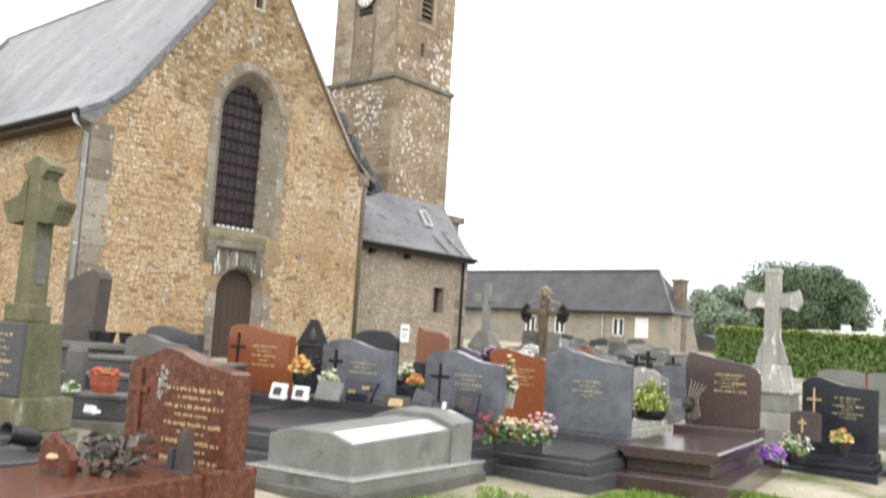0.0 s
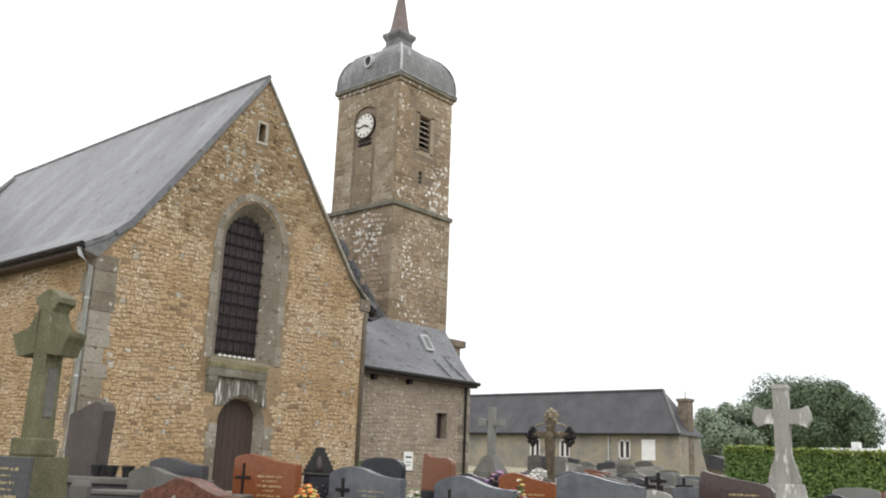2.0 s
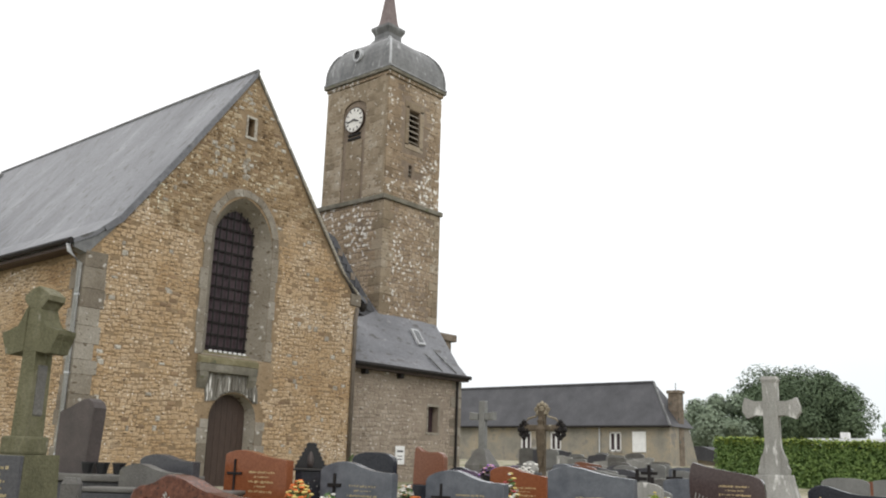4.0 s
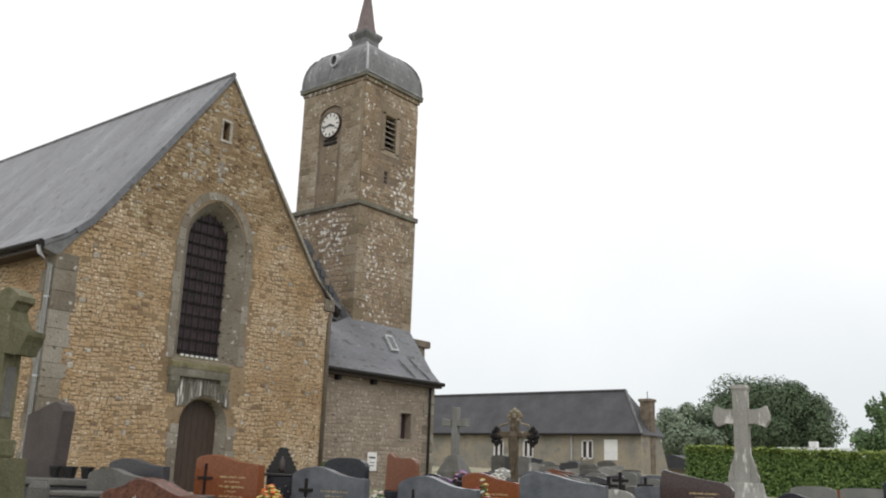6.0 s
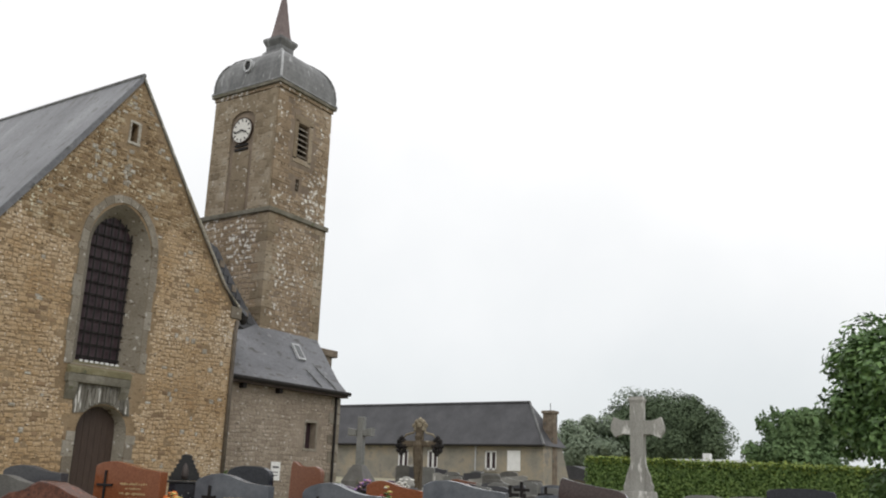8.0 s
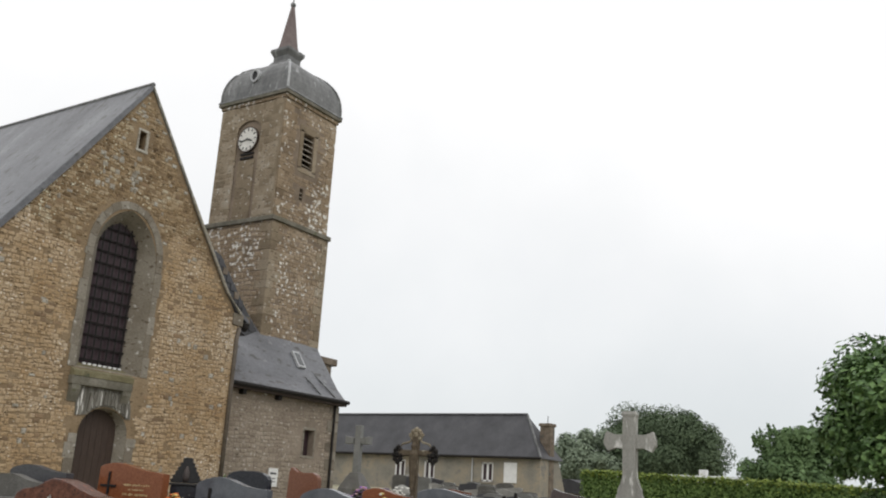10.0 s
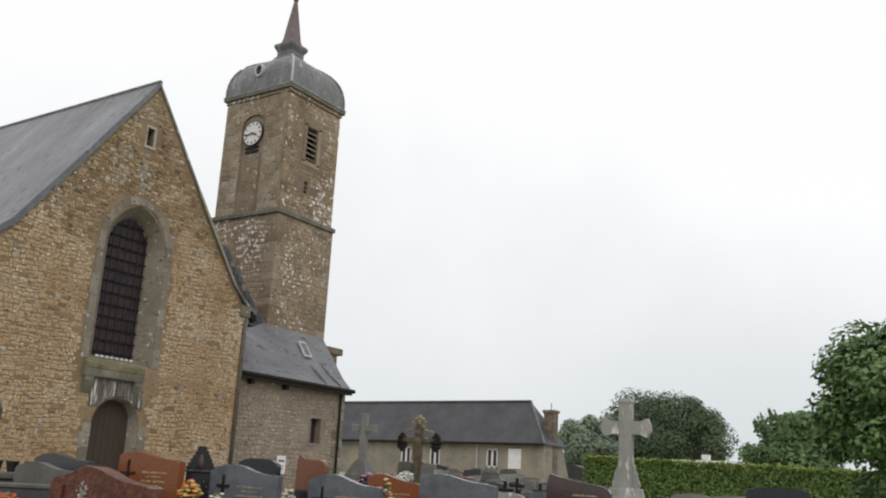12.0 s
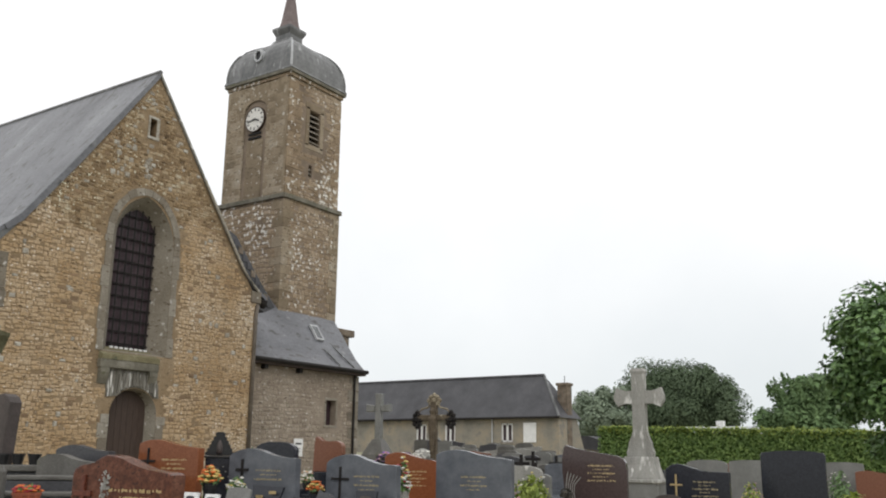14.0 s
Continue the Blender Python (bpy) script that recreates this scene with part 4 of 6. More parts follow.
rng = np.random.default_rng(5)
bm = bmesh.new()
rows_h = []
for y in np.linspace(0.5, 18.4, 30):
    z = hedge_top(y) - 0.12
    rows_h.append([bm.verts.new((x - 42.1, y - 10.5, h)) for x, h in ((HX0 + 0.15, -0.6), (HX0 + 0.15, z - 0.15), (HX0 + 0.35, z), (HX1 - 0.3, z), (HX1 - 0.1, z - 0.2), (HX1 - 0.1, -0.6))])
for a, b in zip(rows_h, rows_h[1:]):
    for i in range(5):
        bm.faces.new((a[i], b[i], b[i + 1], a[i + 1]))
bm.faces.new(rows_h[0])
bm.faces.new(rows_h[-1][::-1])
# Solid core, its dark green painting the shade between the outer leaves.
part("core", bm, HEDGE_SHADE, hedge)
n = 16000
y = rng.uniform(0.4, 18.5, n)
side = rng.uniform(0, 1, n)
lump = np.array([noise.noise(Vector((v * 1.3, s * 4, 2))) for v, s in zip(y, side)])
front = side < 0.66
x = np.where(front, HX0 + 0.05 - 0.12 * lump, rng.uniform(HX0, HX1, n))
top = np.array([hedge_top(v) for v in y]) + 0.07 * lump
z = np.where(front, rng.uniform(-0.1, 1, n) * top, top + rng.uniform(-0.08, 0.05, n))
nor = np.stack([np.where(front, -1.0, 0), np.zeros(n), np.where(front, 0.4, 1.0)], 1)
# Lighter leaves on top: light from above put into the leaf colour.
n2 = 5200
y2 = rng.uniform(0.4, 18.5, n2)
x2 = HX0 + np.abs(rng.normal(0, 0.5, n2))
z2 = np.array([hedge_top(v) for v in y2]) + rng.normal(0.0, 0.07, n2) - 0.25 * rng.uniform(0, 1, n2) ** 3 * (x2 < HX0 + 0.15)
leaf_mesh("new_growth", np.stack([x2 - 42.1 - 0.05, y2 - 10.5, z2], 1), np.tile((-0.3, 0, 1.0), (n2, 1)), 0.08, LEAF_YEL, hedge, 0.5, 7, "yellow green top leaves, the light from above put into their colour")
leaf_mesh("foliage", np.stack([x - 42.1, y - 10.5, z], 1), nor, 0.085, HEDGE_A, hedge, 0.55, 6)


def tree(name, x, y, low, high, radius, mat, leaf, count, label, clumps=60, seed=1, squash=1.0, trunk=0.25, full=0.5, shoots=0):
    """A tapered trunk, limbs and a crown of leafy clumps with an uneven outline."""
    rnd = random.Random(seed)
    g = ground_z(x, y)
    t = thing(name, pose(x, y, g), label, "tree")
    low, high = low - g, high - g
    mid, half = (low + high) / 2, (high - low) / 2
    part("trunk", tube([(0, 0, -0.2), (0.05, 0.02, low * 0.6), (0.0, 0.05, mid)], trunk, 10, r2=trunk * 0.45), BARK, t)
    centres = []
    for i in range(clumps):
        u, v = rnd.uniform(-1, 1), rnd.uniform(0, 2 * math.pi)
        r = rnd.uniform(0.3, 0.88) * (1 + 0.18 * math.sin(3 * v + seed))
        w = (1 - u * u) ** (full if full > 0.5 else 0.5)
        w = (1 - abs(u) ** 3) ** 0.5 if full > 0.5 else w
        taper = 1.0 if u > -0.2 else 1.0 - 0.25 * (-0.2 - u)
        centres.append(Vector((radius * r * w * math.cos(v) * taper, radius * r * w * math.sin(v) * taper * squash, mid + half * r * u)))
    for c in centres[::max(1, clumps // 9)]:
        part("limb", tube([(0, 0, low * 0.75), c * 0.5 + Vector((0, 0, low * 0.45)), c], trunk * 0.4, 6, r2=0.03), BARK, t)
    rng = np.random.default_rng(seed)
    per = count // clumps
    pts, nors = [], []
    for c in centres:
        size = radius * rnd.uniform(0.16, 0.4)
        d = rng.normal(0, 1, (per, 3))
        d /= np.linalg.norm(d, axis=1, keepdims=True)
        p = np.array(c) + d * size * rng.uniform(0.55, 1.08, (per, 1)) * np.array([1, 1, 0.85])
        pts.append(p)
        nors.append(d + np.array([0, 0, 0.7]))
    for k in range(shoots):                # upright young shoots that break the outline
        v, u = rnd.uniform(0, 2 * math.pi), rnd.uniform(0.35, 0.95)
        w = math.sqrt(1 - u * u) * radius * 0.95
        q = np.linspace(0, 1, 26)[:, None]
        foot = np.array((w * math.cos(v), w * math.sin(v), mid + half * u * 0.9))
        pts.append(foot + q * np.array((0.25 * math.cos(v), 0.25 * math.sin(v), rnd.uniform(0.3, 0.8))) + rng.normal(0, 0.05, (26, 3)) * (1.2 - q))
        nors.append(np.tile((math.cos(v), math.sin(v), 0.4), (26, 1)))
    leaf_mesh("crown", np.concatenate(pts), np.concatenate(nors), leaf, mat, t, 0.5, seed)
    return t


tree("tree", 80.3, 27.9, 2.4, 10.2, 5.6, LEAF_DARK, 0.13, 210000, "large dark green tree behind the hedge", 150, 2, trunk=0.5)
tree("tree", 75.5, 32.9, 2.2, 8.0, 3.2, LEAF_HAZE, 0.14, 32000, "small green tree beside the house, paled by painted haze", 50, 3)
tree("tree", 59.5, 12.3, 1.8, 7.0, 2.8, LEAF_MID, 0.14, 56000, "bushy green tree behind the hedge", 90, 4, shoots=60)
tree("tree", 30.1, 3.15, 1.8, 7.25, 2.5, LEAF_LINDEN, 0.12, 46000, "round leafy lime tree with drooping green leaves", 150, 5, trunk=0.22, full=0.55)

low_shed = thing("outbuilding", pose(62.5, 27.2, ground_z(62.5, 27.2)), "low outbuilding with a dark slate roof beside the house", "building")
part("wall", box(-1.2, 1.6, -3.0, 1.6, -0.3, 0.5), RENDER, low_shed)
part("roof", prism([(-3.3, 0.1), (1.0, 1.3), (1.8, 1.3), (1.8, 0.42), (-3.3, -0.1)], "x", -1.4, 1.8), DARKSLATE, low_shed)
part("vent", box(-0.9, -0.5, -0.5, -0.1, 0.8, 1.35, 0.02), WHITE, low_shed)
shed = thing("outbuilding", pose(67.5, 20.6, ground_z(67.5, 20.6)), "low outbuilding with a pale grey roof", "building")
part("wall", box(-1.6, 3, -2.4, 2.4, -0.3, 1.6), RENDER, shed)
part("roof", prism([(-2.0, 1.55), (0.6, 2.35), (3.2, 1.55)], "y", -2.7, 2.7), ZINC, shed)
part("chimney", box(0.3, 0.8, -0.3, 0.25, 2.2, 2.75, 0.02), WHITE, shed)


# ---- graves ----
def stele_profile(kind, w, h):
    """The outline of a headstone in (y, z), from its right foot round its head to its left."""
    a = w / 2
    if kind == "swoosh":      # high rounded shoulder, falling in an S to the other edge
        top = [(a, h * 0.84), (a * 0.93, h * 0.9), (a * 0.75, h * 0.95), (a * 0.55, h * 0.985), (a * 0.38, h), (a * 0.22, h * 0.995), (a * 0.05, h * 0.965), (-a * 0.15, h * 0.915), (-a * 0.4, h * 0.865), (-a * 0.65, h * 0.84), (-a * 0.9, h * 0.835), (-a, h * 0.825)]
    elif kind == "notch":     # a narrow rounded cheek, a higher swoosh beside it
        top = [(a, h * 0.79), (a * 0.96, h * 0.85), (a * 0.84, h * 0.89), (a * 0.55, h * 0.9), (a * 0.5, h * 0.915), (a * 0.46, h * 0.965), (a * 0.32, h), (a * 0.15, h * 0.99), (-a * 0.03, h * 0.955), (-a * 0.22, h * 0.905), (-a * 0.45, h * 0.86), (-a * 0.7, h * 0.835), (-a * 0.92, h * 0.825), (-a, h * 0.8)]
    elif kind == "wave":
        top = [(a, h * 0.93), (a * 0.85, h * 0.97), (a * 0.6, h * 0.995), (a * 0.4, h), (a * 0.15, h * 0.975), (-a * 0.15, h * 0.93), (-a * 0.5, h * 0.895), (-a * 0.8, h * 0.88), (-a, h * 0.865)]
    elif kind == "round":
        top = [(a, h * 0.86), (a * 0.92, h * 0.92), (a * 0.7, h * 0.97), (a * 0.35, h), (-a * 0.35, h), (-a * 0.7, h * 0.97), (-a * 0.92, h * 0.92), (-a, h * 0.86)]
    elif kind == "leaf":      # a pointed ear at one side, the other falling away
        top = [(a * 0.85, h * 0.75), (a * 0.8, h * 0.95), (a * 0.7, h), (a * 0.5, h * 0.93), (a * 0.2, h * 0.87), (-a * 0.2, h * 0.88), (-a * 0.6, h * 0.82), (-a, h * 0.62)]
    elif kind == "ear":       # a high pointed edge, a long gentle fall to a rounded shoulder
        top = [(a * 0.98, h * 0.3), (a * 1.05, h * 0.6), (a * 1.06, h * 0.8), (a, h * 0.96), (a * 0.93, h), (a * 0.85, h * 0.985), (a * 0.65, h * 0.955), (a * 0.35, h * 0.925), (0, h * 0.895), (-a * 0.4, h * 0.865), (-a * 0.72, h * 0.84), (-a * 0.9, h * 0.8), (-a * 0.98, h * 0.74), (-a, h * 0.64)]
    elif kind == "level":     # a low hump near one edge, then long and level
        top = [(a, h * 0.9), (a * 0.92, h * 0.94), (a * 0.78, h * 0.985), (a * 0.62, h), (a * 0.45, h * 0.985), (a * 0.2, h * 0.945), (-a * 0.1, h * 0.9), (-a * 0.4, h * 0.88), (-a, h * 0.875)]
    elif kind == "arched":    # nearly flat, with soft shoulders
        top = [(a, h * 0.93), (a * 0.94, h * 0.965), (a * 0.7, h * 0.985), (a * 0.3, h), (-a * 0.3, h), (-a * 0.7, h * 0.985), (-a * 0.94, h * 0.965), (-a, h * 0.93)]
    elif kind == "shoulder":  # low at one side, rising to a round head at the other
        top = [(a, h * 0.9), (a * 0.8, h * 0.915), (a * 0.4, h * 0.935), (a * 0.05, h * 0.965), (-a * 0.35, h * 0.995), (-a * 0.6, h), (-a * 0.85, h * 0.975), (-a, h * 0.93)]
        return [(-a * 0.68, 0), (a * 0.9, 0), (a * 0.98, h * 0.5), *top]
    elif kind == "horns":     # a low stone with one pointed end and one round end
        top = [(a * 0.92, h * 0.85), (a * 0.9, h * 0.95), (a * 0.82, h), (a * 0.72, h * 0.95), (a * 0.45, h * 0.86), (a * 0.1, h * 0.83), (-a * 0.25, h * 0.86), (-a * 0.6, h * 0.87), (-a * 0.85, h * 0.82), (-a * 0.97, h * 0.74), (-a, h * 0.66)]
    elif kind == "wings":     # wider above than below
        return [(-a * 0.75, 0), (a * 0.75, 0), (a * 1.08, h), (-a, h * 0.92)]
    else:
        top = [(a, h), (-a, h)]
    return [(-a, 0), (a, 0), *top]


PHI = 8.0


def bars(y_mid, z_top, width, lines, x, seed, h=0.017, gap=0.055):
    """Short raised strokes in lines, in place of an engraving."""
    rnd = random.Random(seed)
    bm = bmesh.new()
    for i in range(lines):
        w = width * (rnd.uniform(0.85, 1.0) if i % 2 == 0 else rnd.uniform(0.4, 0.6))
        h_line = h * (1.25 if i % 2 == 0 else 0.85)
        y, z = y_mid + w / 2, z_top - i * gap
        while y > y_mid - w / 2 + 0.02:
            s = rnd.uniform(0.008, 0.018)
            box(x - 0.004, x + 0.002, y - s, y, z - h_line * rnd.uniform(0.6, 1.1), z + h_line * rnd.choice((0, 0, 0.3)), bm=bm)
            y -= s + rnd.choice((0.005, 0.006, 0.007, 0.022))
    return bm


def latin_cross(x, y, z, h, w, t, mat, parent, label="", deep=0.02):
    bm = box(x - deep, x, y - t, y + t, z, z + h, 0.004)
    box(x - deep - 0.002, x - 0.001, y - w / 2, y + w / 2, z + h * 0.64, z + h * 0.64 + 2 * t, 0.004, bm)
    return part("cross", bm, mat, parent, label)


SEED = [0]


def grave(x, y, w, top, kind, mat, label, base, slab_mat=None, deep=2.0, thick=0.13, slab=True, text=None, cross=None, phi=PHI, moulded=False, wide=1.0, rise=0.64, shift=0.0):
    """A granite grave: footing, slab, base and headstone; (x, y) is the headstone's middle, top and base heights above zero.
    text: (y, z below the top, width, lines, material); cross: (y, z above the base, height, width, bar, material)."""
    SEED[0] += 1
    g = ground_z(x, y)
    t = thing("grave", pose(x, y, g, 0, 0, phi), label, "grave", "graves in the churchyard")
    slab_mat = slab_mat or mat
    b, h = base - g, top - base
    v, w = w, w * wide
    if slab:
        part("footing", box(-deep - (0.28 if moulded else 0.15), 0.35, shift - w * (0.78 if moulded else 0.66), shift + w * (0.78 if moulded else 0.66), -0.3, b * 0.28, 0.012), slab_mat, t)
        inset, rim, seat, lead = (0.18, 0.5, 0.56, 0.6) if moulded else (0.0, 0.58, 0.56, 0.22)
        part("border", box(-deep + inset, 0.28, shift - w * rim, shift + w * rim, b * 0.28 + 0.001, b * 0.55, 0.015), slab_mat, t)
        if moulded:
            lip = [(shift - w * 0.5, b * 0.55), (shift - w * 0.5, b * 0.64), (shift - w * 0.6, b * 0.68), (shift - w * 0.6, b * 0.76), (shift - w * 0.58, b * 0.79), (shift + w * 0.58, b * 0.79), (shift + w * 0.6, b * 0.76), (shift + w * 0.6, b * 0.68), (shift + w * 0.5, b * 0.64), (shift + w * 0.5, b * 0.55)]
            part("slab", prism(lip, "x", -deep + 0.06, -0.12, 0.01), slab_mat, t)
        else:
            part("slab", prism([(-deep + 0.1, b * 0.55), (-deep + 0.1, b * rise), (-0.12, b * min(rise + 0.14, 0.97)), (-0.12, b * 0.55)], "y", shift - w * 0.53, shift + w * 0.53, 0.012), slab_mat, t)
        part("stele_base", box(-lead, 0.2, shift - w * seat, shift + w * seat, b * 0.55, b, 0.015), slab_mat, t)
    w = v
    st = part("stele", prism([(p[0], p[1] + b) for p in stele_profile(kind, w, h)], "x", -thick / 2, thick / 2, 0.014), mat, t)
    if text:
        ty, tz, tw, tl, tm = text
        part("inscription", bars(ty, b + h - tz, tw, tl, -thick / 2, SEED[0]), tm, st, "rows of gilded strokes")["kind"] = "stuff"
    if cross:
        cy, cz, ch, cw, ct, cm = cross
        latin_cross(-thick / 2 + 0.002, cy, b + cz, ch, cw, ct, cm, st)
    return t


grave(3.9, 5.38, 0.98, 1.55, "notch", RED, "polished red granite grave with a swooping headstone and gilded lines", 0.84, text=(-0.16, 0.25, 0.6, 9, GOLD), cross=(0.36, 0.12, 0.44, 0.18, 0.02, REDDARK), deep=2.2, thick=0.16, rise=0.88, wide=0.88)
grave(7.45, 9.17, 1.0, 1.76, "wave", ORANGE, "polished orange granite grave with a bronze cross", 0.95, DARKGREY, text=(-0.12, 0.25, 0.42, 5, GOLD), cross=(0.32, 0.2, 0.5, 0.24, 0.014, IRON))
grave(8.1, 8.12, 1.05, 1.66, "swoosh", GREY, "blue grey granite grave with a dark crucifix", 0.95, DARKGREY, text=(-0.12, 0.27, 0.45, 3, GOLDDIM), cross=(0.3, 0.15, 0.42, 0.2, 0.018, IRON))
grave(8.8, 7.05, 1.05, 1.6, "swoosh", GREY, "grey granite grave with a slim black cross", 0.8, DARKGREY, text=(-0.1, 0.27, 0.45, 4, GOLDDIM), cross=(0.3, 0.18, 0.46, 0.26, 0.014, IRON))
grave(11.78, 8.42, 0.95, 1.66, "wave", ORANGE, "orange brown granite grave with gilded lines", 0.62, text=(-0.1, 0.3, 0.45, 5, GOLD), deep=1.9)
grave(10.0, 6.1, 1.1, 1.68, "wave", GREY, "broad blue grey granite grave with a stepped base", 0.72, DARKGREY, text=(-0.02, 0.35, 0.4, 4, GOLDDIM), deep=1.35)
brown = grave(12.55, 5.5, 0.97, 1.79, "ear", BROWN, "glossy brown granite grave with gilded lines and moulded slab", 0.8, text=(-0.1, 0.3, 0.46, 5, GOLD), deep=2.95, moulded=True, wide=0.97, phi=11.7)
st = next(o for o in brown.children if o.name.startswith("stele") and "base" not in o.name)
for i in range(5):
    part("groove", tube([(-0.068, 0.41 - i * 0.03, 0.56 + 0.02 * i), (-0.068, 0.452 - i * 0.03, 0.74 + 0.02 * i), (-0.068, 0.452 - i * 0.034, 0.95), (-0.068, 0.42 - i * 0.05, 1.14 - 0.02 * i)], 0.006, 5), PALECEMENT, st)
grave(14.3, 4.5, 1.02, 1.53, "level", DARK, "polished black granite grave with a gilded cross", 0.5, text=(-0.12, 0.28, 0.42, 6, GOLDDIM), cross=(0.34, 0.36, 0.5, 0.2, 0.013, GOLD), deep=0.75, wide=0.92)
grave(6.5, 11.7, 0.7, 2.36, "shoulder", BROWNGREY, "tall dark brown stone slab standing by the church wall", 0.62, slab=False, thick=0.2)
grave(6.93, 10.25, 0.95, 1.68, "swoosh", DARKGREY, "dark grey granite grave with a curved headstone", 1.2, CEMENT, deep=1.0)
grave(6.55, 10.03, 1.0, 1.56, "swoosh", DAMPCEMENT, "dull grey stone grave with a low curved headstone", 1.0, DAMPCEMENT, deep=0.9)
grave(11.4, 11.1, 0.85, 1.82, "round", DARK, "black granite grave behind grey ones", 0.9)
grave(12.7, 11.0, 0.64, 1.95, "horns", RUST, "small rust brown headstone with a pointed ear", 1.3, DARK, deep=1.2)
grave(17.45, 14.0, 0.95, 1.6, "swoosh", DARK, "black granite grave with a curved top", 0.95)
grave(16.8, 3.58, 1.1, 1.78, "arched", DARK, "large plain black granite headstone", 0.6, text=None)
grave(22.2, 6.9, 1.0, 1.62, "round", CEMENT, "old pale grey cement headstone", 0.8)
grave(20.5, 5.35, 0.95, 1.62, "arched", CEMENT, "weathered grey headstone with rounded top", 0.7)
grave(23.0, 3.92, 0.95, 1.6, "arched", CEMENT, "weathered grey headstone near the hedge", 0.8)
grave(22.5, 3.1, 0.9, 1.42, "wave", RUST, "rust coloured granite headstone near the hedge", 0.8)
grave(15.2, 8.3, 0.9, 1.45, "round", PALECEMENT, "old pale cement headstone with rounded top", 0.7)
grave(18.6, 10.9, 0.9, 1.62, "wave", CEMENT, "grey cement headstone among older graves", 0.9)
grave(20.6, 11.7, 0.9, 1.66, "round", DARKGREY, "dark grey headstone among older graves", 0.9)
grave(19.2, 9.4, 0.8, 1.5, "round", GREY, "small grey granite headstone among older graves", 0.9)
grave(21.8, 13.6, 1.0, 1.72, "round", RUST, "rust brown headstone among older graves", 1.0)
grave(20.4, 13.0, 0.9, 1.75, "wave", GREY, "grey headstone far down the path", 1.0)
for k, (x, y, w, h, kind, mat, label) in enumerate((
        (17.8, 10.2, 0.9, 0.95, "round", CEMENT, "pale cement headstone among older graves"), (19.8, 12.3, 0.8, 1.0, "wave", DARKGREY, "dark grey headstone among older graves"),
        (22.6, 12.4, 0.9, 1.0, "round", CEMENT, "pale cement headstone among older graves"), (23.8, 11.6, 0.9, 0.9, "wave", GREY, "blue grey headstone among older graves"),
        (24.6, 13.9, 0.9, 1.05, "round", DARKGREY, "dark grey headstone among older graves"), (21.3, 10.4, 0.85, 0.9, "round", CEMENT, "pale cement headstone among older graves"),
        (25.8, 12.4, 0.9, 1.0, "wave", CEMENT, "pale cement headstone among older graves"), (24.0, 15.4, 0.9, 1.0, "round", GREY, "blue grey headstone among older graves"),
        (26.5, 16.2, 0.9, 1.0, "wave", RUST, "rust brown headstone among older graves"), (21.0, 8.6, 0.9, 0.85, "round", CEMENT, "pale cement headstone among older graves"),
        (24.5, 9.3, 0.9, 0.9, "wave", DARKGREY, "dark grey headstone among older graves"), (27.5, 10.6, 0.9, 0.95, "round", CEMENT, "pale cement headstone among older graves"),
        (28.0, 13.6, 0.9, 1.0, "round", GREY, "blue grey headstone among older graves"), (29.8, 15.4, 0.9, 1.0, "round", CEMENT, "pale cement headstone among older graves"),
        (26.0, 6.6, 0.9, 0.95, "round", CEMENT, "pale cement headstone by the hedge"), (27.6, 5.2, 0.9, 0.9, "wave", CEMENT, "pale cement headstone by the hedge"),
        (25.4, 4.8, 0.9, 0.85, "round", DARKGREY, "dark grey headstone by the hedge"), (28.6, 7.6, 0.9, 0.9, "round", RUST, "rust brown headstone by the hedge"))):
    g = ground_z(x, y)
    grave(x, y, w, g + h, kind, mat, label, g + 0.35, CEMENT, deep=1.7)
rows_rnd = random.Random(91)
OLD = ((CEMENT, "pale cement headstone in the crowded far rows"), (DARKGREY, "dark grey headstone in the crowded far rows"), (DAMPCEMENT, "damp dark headstone in the crowded far rows"), (PALECEMENT, "worn pale headstone in the crowded far rows"))
for row, (x0, y0) in enumerate(((17.0, 9.0), (19.0, 10.0), (22.2, 11.0), (25.2, 13.0), (28.6, 14.8), (31.5, 16.6), (34.5, 17.6), (37.5, 19.2), (37.0, 23.2), (34.0, 21.4))):
    for k in range(4):
        m, words = OLD[(row * 3 + k) % 4]
        x, y = x0 + 1.15 * k * 0.62 + rows_rnd.uniform(-0.2, 0.2), y0 + 1.15 * k + 0.6 * (row % 2) + rows_rnd.uniform(-0.15, 0.15)
        g = ground_z(x, y)
        grave(x, y, rows_rnd.uniform(0.65, 0.9), g + rows_rnd.uniform(0.85, 1.12), ("round", "wave", "arched", "shoulder")[(row + k) % 4], m, words, g + 0.3, DAMPCEMENT, deep=1.6)
grave(24.4, 6.75, 0.9, 1.55, "arched", RUST, "pinkish brown headstone near the hedge", 0.9)
grave(15.6, 12.6, 0.8, 1.55, "round", PURPLE, "dark violet granite headstone", 0.9)

grave(10.0, 8.35, 0.5, 1.5, "flat", DARK, "low black granite grave between grey headstones", 1.05, deep=1.2)

# the old cement tomb in front
tomb = thing("tomb", pose(6.83, 6.53, ground_z(6.83, 6.53), 0, 0, PHI), "weathered grey cement tomb with a ridged lid", "grave", "graves in the churchyard")
tb = 0.5 - ground_z(6.83, 6.53)
part("plinth", box(-1.09, 1.11, -0.6, 0.6, -0.35, tb - 0.02, 0.006), CEMENT, tomb)
# Made-up footing, added to darken the bright gap beside the plinth.
part("footing", box(-1.2, 1.15, -0.62, 1.0, -0.35, 0.09, 0.015), DAMPCEMENT, tomb)
